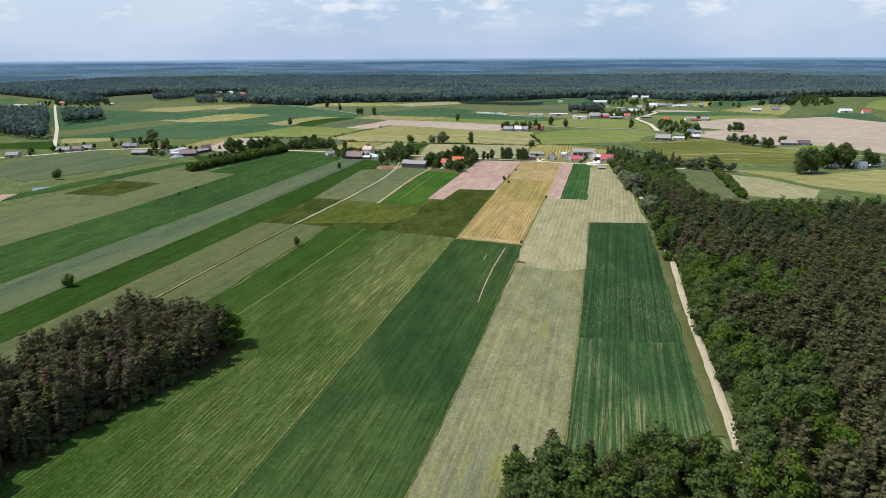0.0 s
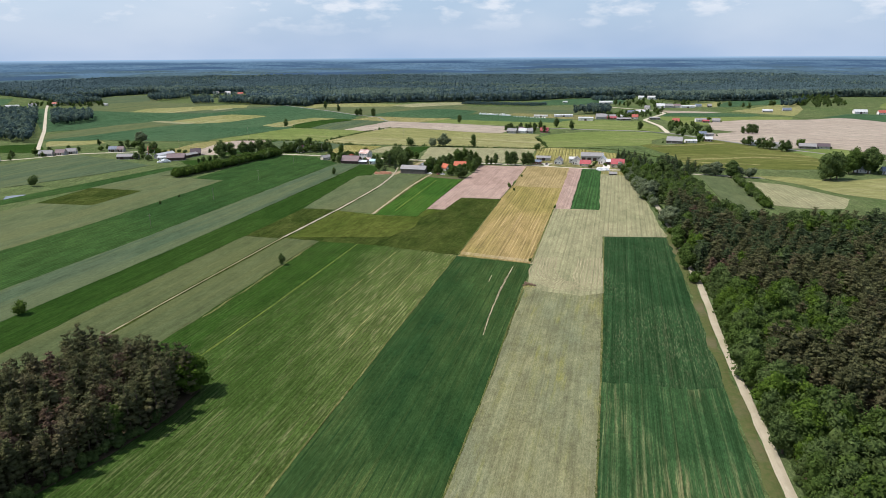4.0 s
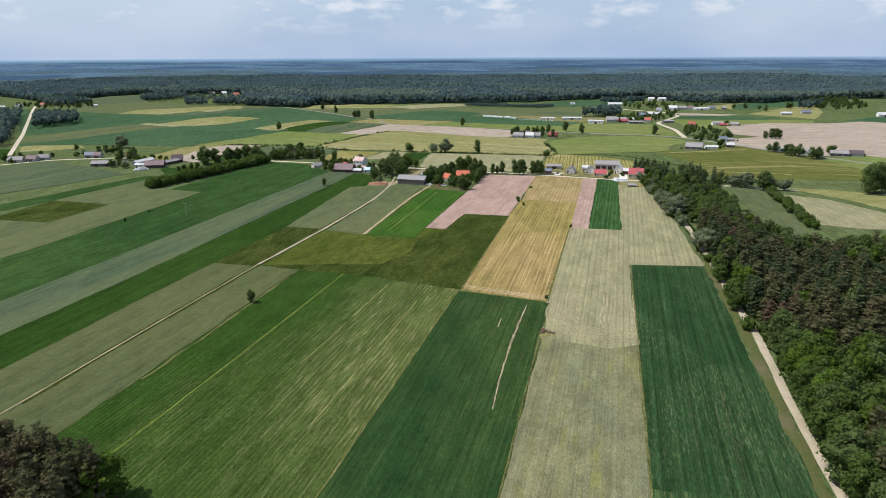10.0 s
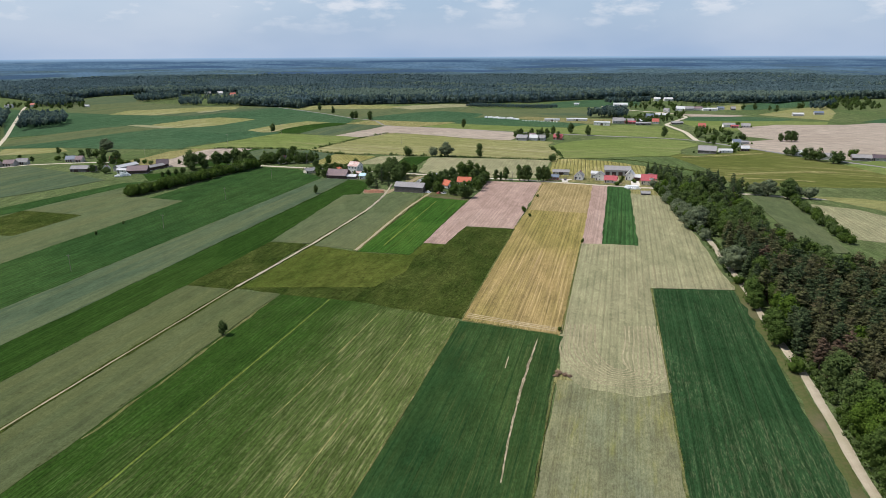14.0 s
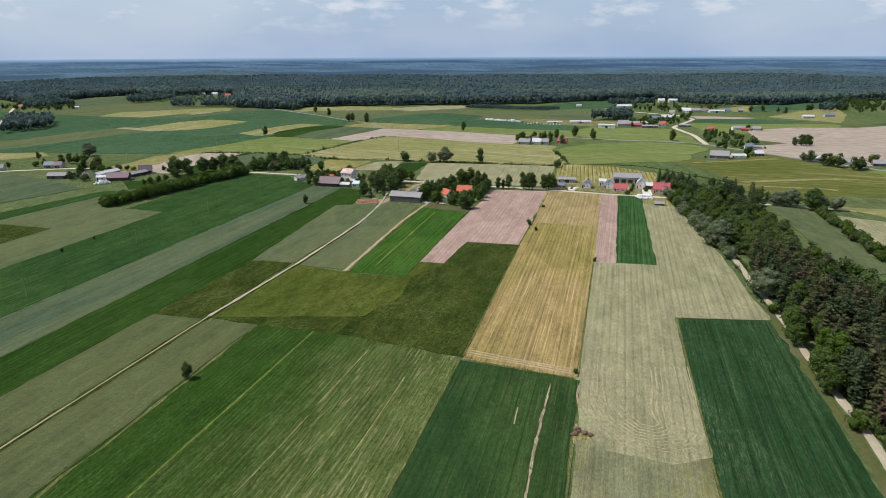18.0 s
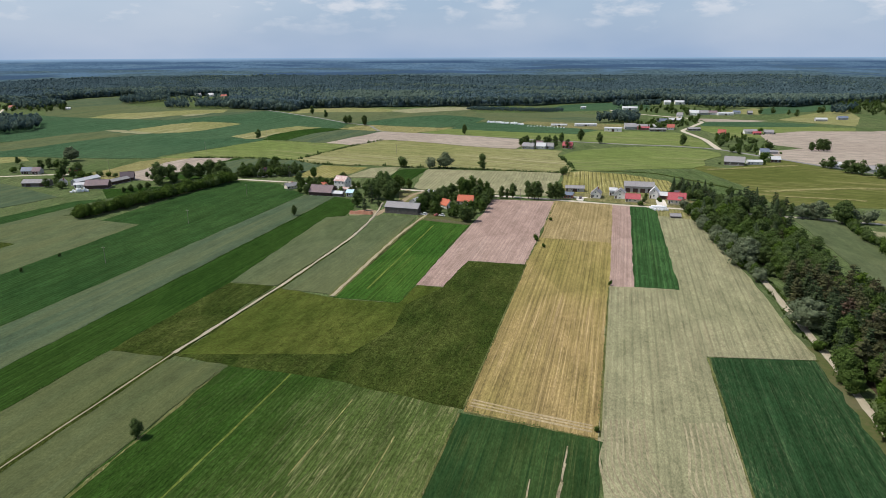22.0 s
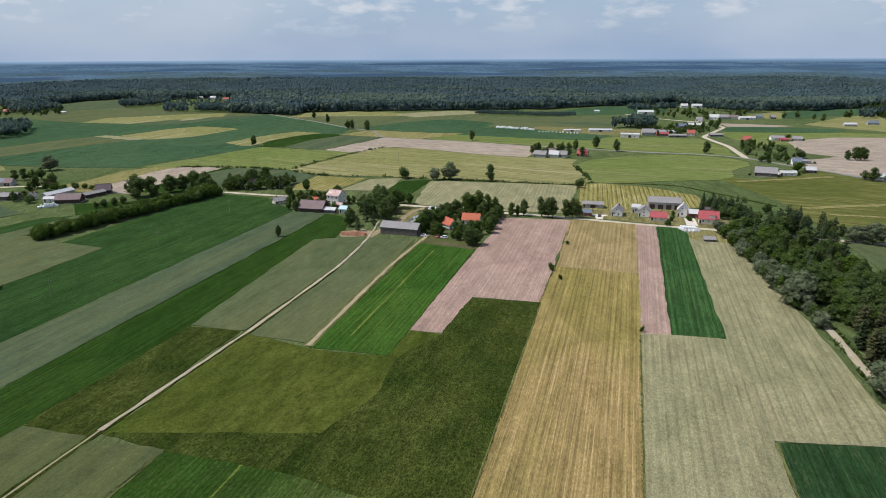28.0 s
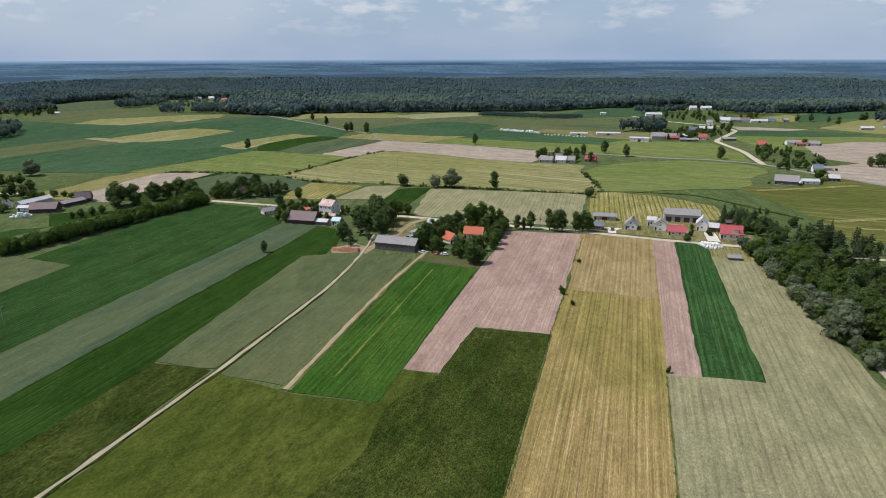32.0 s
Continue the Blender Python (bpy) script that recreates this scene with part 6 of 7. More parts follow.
weeds([[(-90.2, 399), (-124.4, 267), (-158, 150)], [(-88.6, 397), (-122.9, 267), (-155, 150)], [(-67, 393), (-102.5, 257)], [(-73, 650), (-146, 371), (-164, 311), (-200, 190)], [(-96, 667), (-168, 406), (-203, 290), (-235, 190)], [(-179, 581), (-216, 438), (-244, 354)],
       [(-112, 404), (-146, 283), (-175, 170)], [(-13, 449), (21, 577)], [(-41, 456), (-8, 592)]], 0.35, 0.2, 0.27, "ragged green weeds along the field edges", "weeds", 0.12, 4)
weeds([[(10, 362), (-29, 214), (-50, 134)], [(38.8, 313), (13.5, 213), (-7.5, 135)], [(73, 305), (49.5, 213), (37.5, 167)], [(46, 500), (11.5, 364), (46.5, 348), (78.6, 467)], [(96, 397), (131, 394)], [(60, 549), (46, 501)], [(85, 644), (60, 549)]], 0.3, 0.22, 0.26, "dry grass tufts along the crop margins", "leaf_hedge", 0.2, 5)
weeds([[(134, 405), (122, 353), (115, 318), (99, 256), (86, 198), (79, 163)]] * 2, 0.35, 1.3, 0.2, "reddish and green weeds on the verge of the sandy track", "weeds", 0.03, 6)
weeds([[(-246, 849), (-194, 846), (-167, 841), (-136, 829), (-114, 808), (-84, 798), (-61, 798), (-28, 788), (8, 781), (52, 770), (86, 761), (114, 755)], [(-137, 832), (-119, 878), (-92, 939), (-66, 981)], [(124, 848), (123, 807), (122, 768)]], 0.5, 1.3, 1.5, "dark weeds and scrub along the meadow ditch", "leaf_dark", 0.1, 8)
weeds([[(139.5, 400), (128, 353), (122, 318), (106, 256), (93, 198)], [(168, 606), (158, 540), (148, 470), (140, 430), (135, 402)], [(171, 612), (162, 540), (152.5, 470), (144, 430)]], 0.3, 0.5, 0.6, "grass along the sandy track", "leaf_hedge", 0.05, 7)


# ---- buildings ----
def prism(w, d, h, rise, along_x=True):
    """Walls with gables: a closed box w by d, ridge along x or y."""
    bm = bmesh.new()
    x, y = w / 2, d / 2
    low = [bm.verts.new(p) for p in ((-x, -y, 0), (x, -y, 0), (x, y, 0), (-x, y, 0))]
    eave = [bm.verts.new(p) for p in ((-x, -y, h), (x, -y, h), (x, y, h), (-x, y, h))]
    if along_x:
        ends = [bm.verts.new((-x, 0, h + rise)), bm.verts.new((x, 0, h + rise))]
        faces = [(low[0], low[1], eave[1], eave[0]), (low[2], low[3], eave[3], eave[2]), (low[1], low[2], eave[2], ends[1], eave[1]), (low[3], low[0], eave[0], ends[0], eave[3]),
                 (eave[0], eave[1], ends[1], ends[0]), (eave[2], eave[3], ends[0], ends[1])]
    else:
        ends = [bm.verts.new((0, -y, h + rise)), bm.verts.new((0, y, h + rise))]
        faces = [(low[1], low[2], eave[2], eave[1]), (low[3], low[0], eave[0], eave[3]), (low[0], low[1], eave[1], ends[0], eave[0]), (low[2], low[3], eave[3], ends[1], eave[2]),
                 (eave[1], eave[2], ends[1], ends[0]), (eave[3], eave[0], ends[0], ends[1])]
    for f in (*faces, low[::-1]):
        bm.faces.new(f)
    return bm


def roof_shape(w, d, h, rise, along_x=True, over=0.45, thick=0.14):
    """Two roof slopes with thickness and overhang, and a ridge cap."""
    span, run = (d, w) if along_x else (w, d)
    half, slope = span / 2 + over, rise / (span / 2)
    bm = bmesh.new()
    pts = [(-half, h - over * slope), (0, h + rise), (half, h - over * slope)]
    top = [(a, z + thick + 0.03) for a, z in pts]
    low = [(a, z + 0.03) for a, z in pts]
    outline = [*top, *low[::-1]]
    ends = []
    for e in (-run / 2 - over, run / 2 + over):
        ends.append([bm.verts.new((e, a, z) if along_x else (a, e, z)) for a, z in outline])
    n = len(outline)
    for k in range(n):
        bm.faces.new((ends[0][k], ends[0][(k + 1) % n], ends[1][(k + 1) % n], ends[1][k]))
    for e in ends:
        bm.faces.new((e[0], e[1], e[4], e[5]))
        bm.faces.new((e[1], e[2], e[3], e[4]))
    z = h + rise + thick
    if along_x:
        box(bm, -run / 2 - over, -0.16, z - 0.06, run / 2 + over, 0.16, z + 0.08)
    else:
        box(bm, -0.16, -run / 2 - over, z - 0.06, 0.16, run / 2 + over, z + 0.08)
    bmesh.ops.recalc_face_normals(bm, faces=bm.faces)
    return bm


def window(house, x, y, z, w, h, side):
    """A window with frame, sill and pane on one wall of a house: side 0 front, 1 right, 2 left."""
    holder = new("window")
    holder.parent = house
    holder.matrix_basis = pose(x, y, z, 0, 0, (0, 90, -90)[side])
    bm = bmesh.new()
    for a in (-w / 2, w / 2 - 0.09):
        box(bm, a, -0.07, 0, a + 0.09, 0.05, h)
    for b in (0, h - 0.09):
        box(bm, -w / 2, -0.075, b, w / 2, 0.05, b + 0.09)
    box(bm, -0.03, -0.06, 0.05, 0.03, 0.04, h - 0.05)
    part("frame", bm, M["frame"], holder)
    part("pane", box(bmesh.new(), -w / 2 + 0.05, -0.035, 0.05, w / 2 - 0.05, 0.02, h - 0.05), M["glass"], holder)
    part("sill", box(bmesh.new(), -w / 2 - 0.08, -0.16, -0.07, w / 2 + 0.08, 0.0, -0.01, 0.015), M["frame"], holder)


def house(fx, fy, turn, w, d, h, rise, wall, roof, label, name="house", along_x=True, windows=2, side_windows=1, storeys=1, door=True, chimney=True, gates=0, group=""):
    """A gabled building whose front left corner is at (fx, fy). Its front looks towards local -y."""
    a = radians(turn)
    cx = fx + w / 2 * math.cos(a) - d / 2 * math.sin(a)
    cy = fy + w / 2 * math.sin(a) + d / 2 * math.cos(a)
    top = new(name)
    top.matrix_basis = pose(cx, cy, hill(cx, cy), 0, 0, turn)
    part("wall", prism(w, d, h, rise, along_x), M[wall], top)
    cover = part("roof", roof_shape(w, d, h, rise, along_x), M[roof], top)
    part("plinth", box(bmesh.new(), -w / 2 - 0.06, -d / 2 - 0.06, 0, w / 2 + 0.06, d / 2 + 0.06, 0.35), M["grey_wall"], top)
    level = h / storeys
    for s in range(storeys):
        for k in range(windows):
            x = -w / 2 + w * (k + 0.5 + (0.35 if door and not s else 0)) / (windows + (0.7 if door and not s else 0))
            window(top, x, -d / 2 - 0.02, s * level + level * 0.36, 1.15, min(1.35, level * 0.42), 0)
        for k in range(side_windows):
            y = -d / 2 + d * (k + 0.5) / side_windows
            window(top, w / 2 + 0.02, y, s * level + level * 0.36, 1.1, min(1.3, level * 0.42), 1)
    if side_windows and not along_x:
        window(top, 0, -d / 2 - 0.02, h + rise * 0.2, 0.9, min(1.1, rise * 0.35), 0)
    if side_windows and along_x and rise > 2.4:
        window(top, w / 2 + 0.02, 0, h + rise * 0.15, 0.9, min(1.1, rise * 0.35), 1)
    if door:
        leaf = part("door", box(bmesh.new(), -w / 2 + 0.5, -d / 2 - 0.06, 0.3, -w / 2 + 1.5, -d / 2 + 0.05, 2.4, 0.02), M["dark_wall"], top)
        part("handle", box(bmesh.new(), -w / 2 + 1.34, -d / 2 - 0.12, 1.3, -w / 2 + 1.4, -d / 2 - 0.05, 1.42), M["pole"], leaf)
    for k in range(gates):
        gw = min(3.4, w / gates * 0.7)
        x = -w / 2 + w * (k + 0.5) / gates
        part("gate", box(bmesh.new(), x - gw / 2, -d / 2 - 0.07, 0.1, x + gw / 2, -d / 2 + 0.04, min(3.2, h - 0.4), 0.03), M["dark_wall"], top)
    if chimney:
        z = h + rise
        part("chimney", box(bmesh.new(), w * 0.12, -0.3 + d * 0.06, z - 1.0, w * 0.12 + 0.65, 0.35 + d * 0.06, z + 0.9, 0.03), M["brick_wall"], cover)
    return tagged(top, label, name.replace("_", " "), group)


def boards(barn, w, d, h, count):
    """Upright boards along a barn's front, each a part, with gaps between them."""
    rnd = random.Random(int(w * 10))
    for k in range(count):
        x0 = -w / 2 + w * k / count
        part("board", box(bmesh.new(), x0 + 0.03, -d / 2 - 0.075 - rnd.uniform(0, 0.03), 0.1, x0 + w / count - 0.03, -d / 2 + 0.02, h - rnd.uniform(0.05, 0.2)), M["board_wall"], barn)


# farm in the middle
barn = house(-32, 611, -18, 22.5, 9, 4.2, 2.6, "board_wall", "grey_roof", "long weathered board barn with a grey roof", "barn", windows=0, side_windows=0, door=False, chimney=False, gates=1)
boards(barn, 22.5, 9, 4.2, 40)
house(-77.5, 690, -25, 9.5, 9.5, 6.6, 3.0, "white_wall", "patchy_roof", "two-storey white house with a flaking red roof", windows=3, side_windows=2, storeys=2)
house(-92, 666, -14, 17, 11, 3.0, 4.2, "dark_wall", "purple_roof", "old barn with a purplish sheet roof", "barn", windows=0, side_windows=0, chimney=False, gates=2)
house(-76, 663, -14, 9, 5, 2.4, 1.3, "board_wall", "light_roof", "low shed with a pale sheet roof", "shed", windows=0, side_windows=0, chimney=False)
house(-64.5, 662, -14, 5, 6, 3.0, 1.6, "white_wall", "blue_roof", "small shed with a pale blue roof", "shed", windows=1, side_windows=0, chimney=False)
house(-71, 677, -14, 8, 4, 2.6, 1.2, "brick_wall", "patchy_roof", "narrow brick shed with a faded roof", "shed", windows=1, side_windows=0, chimney=False)
house(-89, 686, -14, 5.5, 6, 3.0, 2.4, "cream_wall", "orange_roof", "small cottage with a red tiled roof", windows=1)
house(-113, 688, 40, 9, 5.5, 2.4, 1.9, "cream_wall", "grey_roof", "low grey house with a cement roof", windows=3)
house(-151, 744, -20, 6.5, 10, 3.2, 3.4, "white_wall", "dark_roof", "white gabled house half hidden by trees", along_x=False, windows=1)
house(-140, 763, -15, 14, 8, 3.0, 2.6, "grey_wall", "grey_roof", "grey barn among trees", "barn", windows=0, side_windows=0, chimney=False, gates=2)
house(15.5, 633, -12, 10.5, 8, 3.0, 3.2, "white_wall", "orange_roof", "white house with a bright orange tiled roof")
house(8, 620, 35, 6, 8, 2.6, 3.2, "white_wall", "orange_roof", "small outbuilding with a steep orange roof", "outbuilding", along_x=False, windows=1, chimney=False)
house(-17, 630, -35, 7, 11, 3.4, 2.2, "white_wall", "light_roof", "white house with a pale sheet roof", along_x=False, windows=2)
house(-7, 658, -40, 6, 8, 3.0, 2.0, "grey_wall", "light_roof", "grey outbuilding with a pale roof", "outbuilding", windows=1, chimney=False)
field([(-33, 613), (-26, 612), (-18, 622), (-14, 640), (-13, 662), (-20, 684), (-27, 676), (-25, 650), (-33, 634)], 0.1, "farm_grass", "trodden grass of the farmyard", name="yard")
ribbon([(-36, 611), (-31, 618), (-27, 630), (-22, 645), (-20, 658), (-15, 672), (-6, 680)], 4.6, "yard", "sandy farm drive", "track", 0.16, 0.6)
field([(-10, 603), (-8, 591), (21, 578), (24, 590), (8, 598), (2, 604)], 0.14, "verge", "trodden weedy soil strip before the farm", name="yard")
field([(-44, 622), (-56, 612), (-54, 604), (-36, 603), (-33, 612)], 0.14, "yard", "bare ground round the timber", name="yard")
# farm by the road
house(90, 654, -19, 8.2, 6, 2.7, 1.5, "brick_wall", "slate_roof", "low brick shed with a blue-grey roof", "shed", windows=3, side_windows=0, chimney=False)
house(97.5, 677, -12, 13.5, 6, 2.9, 1.4, "grey_wall", "grey_roof", "long grey shed with a flat-pitched roof", "shed", windows=2, side_windows=0, chimney=False, gates=1)
house(111, 653.5, -19, 6.8, 10, 3.3, 3.2, "white_wall", "grey_roof", "pale gabled house with a grey roof", along_x=False, windows=2, side_windows=2)
house(127.5, 651, -19, 7, 7, 4.4, 2.6, "white_wall", "grey_roof", "white two-storey outbuilding with a grey roof", "outbuilding", along_x=False, windows=1, storeys=2, chimney=False)
house(126.5, 662, -19, 5, 6, 4.0, 1.4, "white_wall", "light_roof", "small white farm annex", "outbuilding", windows=1, side_windows=0, chimney=False)
house(132.5, 641, -19, 9.5, 7, 2.6, 2.8, "cream_wall", "pink_roof", "low house with a crimson roof", windows=2)
big = house(140.5, 674, -14, 21, 11, 4.8, 2.6, "grey_wall", "grey_roof", "large grey barn with open bays", "barn", windows=0, side_windows=0, door=False, chimney=False, gates=4)
house(152, 651, -22, 6.2, 9, 4.6, 3.4, "white_wall", "light_roof", "white gabled barn with a pale roof", "barn", along_x=False, windows=1, chimney=False)
house(158.4, 649, -22, 5.5, 7, 3.0, 1.8, "brick_wall", "light_roof", "brown annex beside the white barn", "outbuilding", windows=0, side_windows=0, chimney=False, gates=1)
villa = house(159.5, 633.5, -19, 11.2, 9, 3.4, 4.0, "cream_wall", "pink_roof", "cream house with a crimson roof and dormer", windows=3, side_windows=2)
dormer = part("dormer", box(bmesh.new(), 0.6, -4.2, 3.6, 3.6, -1.5, 5.6, 0.05), M["white_wall"], villa)
part("dormer_roof", box(bmesh.new(), 0.4, -4.5, 5.6, 3.8, -1.2, 5.8, 0.03), M["pink_roof"], dormer)
house(148, 593, -10, 6, 4, 1.6, 1.2, "board_wall", "grey_roof", "low feed rack with a grey roof", "shed", windows=0, side_windows=0, door=False, chimney=False)
house(174, 662, -19, 4, 4, 2.4, 1.0, "dark_wall", "dark_roof", "small dark wooden hut", "shed", windows=0, side_windows=0, chimney=False)
house(185, 609, 10, 5, 5, 3.0, 1.2, "grey_wall", "light_roof", "pale hut among the trees", "shed", windows=1, chimney=False)
house(197, 583, 10, 6, 4, 2.4, 0.8, "white_wall", "light_roof", "white trailer among the trees", "trailer", windows=1, side_windows=0, chimney=False)
field([(99, 659), (110, 656), (105, 651), (104, 645), (100.5, 646), (101, 652)], 0.12, "concrete", "pale concrete farm entrance", name="yard")
field([(151, 629), (157, 627), (161, 646), (156, 648)], 0.12, "concrete", "grey paved house forecourt", name="yard")
field([(141, 636), (144.5, 634.5), (147, 648), (150, 666), (140, 669), (143, 652)], 0.12, "yard", "bare sandy farmyard soil", name="yard")
# western farm
house(-269, 691, 10, 16.5, 10, 3.0, 3.4, "dark_wall", "purple_roof", "large barn with a purplish roof", "barn", windows=0, side_windows=0, chimney=False, gates=2)
house(-280, 696, 12, 9, 6, 2.6, 1.2, "white_wall", "light_roof", "low shed with a pale sheet roof", "shed", windows=1, side_windows=0, chimney=False)
house(-282, 704, 72, 24, 6, 3.4, 1.6, "grey_wall", "light_roof", "long narrow shed with a pale sheet roof", "shed", windows=2, side_windows=0, chimney=False)
house(-256, 708, 66, 17, 6, 2.8, 1.4, "dark_wall", "grey_roof", "open shed with a grey sheet roof", "shed", windows=0, side_windows=0, chimney=False, gates=2)
house(-257, 724, 18, 10, 8, 3.0, 4.0, "dark_wall", "dark_roof", "dark house with a steep roof")
house(-324, 702, 3, 20, 8, 3.0, 2.2, "board_wall", "grey_roof", "long grey barn by the rye", "barn", windows=0, side_windows=0, chimney=False, gates=2)
house(-312, 748, 8, 8, 7, 3.0, 3.2, "white_wall", "red_roof", "white house with a red roof")
house(-296, 702, 8, 5, 7, 2.8, 2.6, "white_wall", "grey_roof", "white gabled farm house", along_x=False, windows=1)
for x, y, w, d, roof in ((-418, 728, 13, 8, "grey_roof"), (-404, 734, 9, 9, "purple_roof"), (-398, 744, 10, 6, "grey_roof"), (-359, 758, 8, 8, "slate_roof"), (-349, 757, 6, 9, "purple_roof"), (-450, 690, 12, 8, "grey_roof")):
    house(x, y, 8, w, d, 2.8, 2.8, "grey_wall", roof, "old farm building with a worn roof", "barn", windows=1, side_windows=0, chimney=False, gates=1)
# northern farm
for x, y, w, d, wall, roof, words in ((92, 906, 12, 10, "grey_wall", "grey_roof", "grey barn on the meadow"), (107, 906, 10, 7, "white_wall", "light_roof", "white shed with a pale roof"), (118, 904, 7, 7, "grey_wall", "grey_roof", "small grey shed by the lane"),
                               (136, 909, 10, 9, "brick_wall", "pink_roof", "brick house with a red roof"), (104, 922, 12, 8, "grey_wall", "purple_roof", "old farmhouse with a dull roof")):
    house(x, y, -20, w, d, 3.2, 3.2, wall, roof, words, "house", windows=2, chimney=False)
# north-eastern farms and the far village
def rural(rows, group):
    """Plain farm buildings, each with a few trees close by."""
    near = random.Random(len(rows))
    for x, y, t, w, d, h, r, wall, roof, words in rows:
        house(x, y, t, w, d, h, r, wall, roof, words, "farm_building", windows=2 if w < 25 else 4, side_windows=0, chimney=h > 3.3 and w < 14, gates=1 if w > 18 else 0, door=w < 18, group=group)
        for k in range(2 if w < 18 else 1):
            tree(near.choice(("dark", "oak", "bush", "dark")), x + near.uniform(-6, w + 6), y + d + near.uniform(3, 8), near.uniform(4, 9), 1.1, "trees of the far farms")
        tree(near.choice(("bush", "dark_bush")), x + near.choice((-3.5, w + 3.5)), y + near.uniform(-2, 3), near.uniform(2, 4), 1.0, "trees of the far farms")


rural(((265, 796, -25, 17, 12, 3.4, 4.0, "board_wall", "grey_roof", "wide grey barn beside the meadow"), (287, 796, -6, 13, 6, 2.8, 1.4, "white_wall", "light_roof", "white cowshed with a pale roof"),
       (315, 809, -12, 8, 7, 3.0, 2.4, "dark_wall", "light_roof", "dark shed with a white roof"), (325, 853, -15, 8, 8, 3.6, 3.0, "white_wall", "slate_roof", "white house with a blue-grey roof"),
       (336, 862, -15, 10, 4, 2.6, 1.2, "grey_wall", "grey_roof", "low grey farm outbuilding"), (348, 1017, -25, 9, 8, 3.2, 4.2, "white_wall", "red_roof", "white house with a red roof"),
       (389, 1033, -8, 20, 9, 3.4, 2.2, "white_wall", "grey_roof", "long pale farm cowshed"), (396, 1024, -8, 9, 5, 2.6, 1.4, "brick_wall", "pink_roof", "brick shed with red roof"), (412, 1030, -20, 11, 8, 2.8, 2.6, "grey_wall", "grey_roof", "grey village barn with plain walls")), "buildings of the north-eastern farms")
rural(((352, 776, -20, 8, 7, 3.0, 2.4, "white_wall", "light_roof", "white farmhouse by the road"), (363, 752, -20, 18, 9, 3.4, 2.6, "white_wall", "grey_roof", "long pale shed by the road"), (392, 745, -20, 16, 8, 3.0, 2.6, "board_wall", "grey_roof", "dark barn by the ploughed field"),
       (410, 742, -20, 12, 8, 3.0, 2.6, "grey_wall", "dark_roof", "grey farm building with dark roof"), (335, 590, -10, 8, 5, 2.4, 1.6, "grey_wall", "light_roof", "pale hut by the lane"), (362, 596, -15, 11, 7, 3.0, 2.2, "white_wall", "light_roof", "white shed among tall trees"),
       (380, 588, -15, 10, 7, 3.0, 3.0, "white_wall", "slate_roof", "white house with a slate roof"), (402, 600, -15, 10, 8, 3.0, 2.6, "white_wall", "grey_roof", "pale farmhouse at the lane's end")), "buildings of the eastern farms")
rural(((193, 1131, -5, 30, 7, 2.8, 1.2, "white_wall", "light_roof", "long white glass greenhouse"), (219, 1067, -18, 22, 10, 4.4, 1.0, "white_wall", "light_roof", "white flat-roofed hall with plain walls"), (160, 1135, -8, 22, 5, 2.2, 0.9, "white_wall", "light_roof", "low white plastic tunnel"),
       (252, 1089, -8, 15, 13, 3.8, 4.2, "grey_wall", "grey_roof", "wide grey village barn"), (266, 1096, -8, 18, 8, 3.6, 2.6, "grey_wall", "grey_roof", "long grey village barn"), (268, 1083, -5, 15, 6, 2.8, 1.6, "brick_wall", "pink_roof", "shed with a red roof"),
       (289, 1101, -5, 13, 7, 3.0, 2.0, "grey_wall", "light_roof", "pale village shed with plain walls"), (279, 1067, -5, 21, 6, 2.6, 1.4, "board_wall", "grey_roof", "low grey village shed"), (307, 1084, -20, 9, 8, 3.4, 3.8, "white_wall", "red_roof", "white house with a red roof")), "buildings of the far village")
rural(((332, 1073, 0, 16, 6, 2.6, 1.4, "board_wall", "grey_roof", "dark shed by the road"), (321, 1170, -10, 14, 9, 3.4, 3.0, "grey_wall", "slate_roof", "grey barn in the village"), (341, 1184, -10, 20, 8, 3.4, 2.6, "grey_wall", "light_roof", "pale barn in the village"),
       (380, 1260, -30, 9, 8, 4.2, 3.2, "white_wall", "grey_roof", "white village house with steep roof"), (412, 1294, -25, 15, 11, 4.2, 4.2, "white_wall", "light_roof", "white village barn with plain walls"), (433, 1303, -10, 14, 9, 3.6, 3.4, "grey_wall", "grey_roof", "grey village house with plain walls"),
       (449, 1303, -10, 13, 8, 3.6, 3.0, "white_wall", "purple_roof", "white village house with a dull roof"), (460, 1292, -5, 24, 8, 3.2, 1.8, "white_wall", "light_roof", "long white village shed"), (494, 1312, -5, 11, 8, 3.2, 2.4, "white_wall", "slate_roof", "white shed with a blue-grey roof")), "buildings of the far village")
rural(((514, 1303, -10, 7, 8, 3.0, 3.2, "board_wall", "grey_roof", "lone grey wooden barn with plain walls"), (331, 1400, -8, 26, 10, 3.8, 2.6, "white_wall", "light_roof", "long white village cowshed"), (449, 1530, -10, 12, 12, 4.6, 3.4, "white_wall", "light_roof", "white hall before the wood"),
       (470, 1530, -10, 20, 12, 4.6, 3.0, "white_wall", "light_roof", "white hall before the wood"), (263, 1434, -5, 9, 6, 2.8, 1.4, "white_wall", "light_roof", "small white village hut"), (565, 1190, -10, 16, 8, 3.0, 2.0, "grey_wall", "light_roof", "pale grey farm shed with plain walls"),
       (610, 1210, -10, 14, 8, 3.0, 2.6, "grey_wall", "slate_roof", "farm shed with a dark roof"), (700, 1150, -10, 20, 10, 3.6, 3.4, "white_wall", "light_roof", "white barn on the eastern fields"), (728, 1130, -10, 12, 9, 3.4, 3.8, "white_wall", "red_roof", "white house with a red roof")), "buildings of the far village")
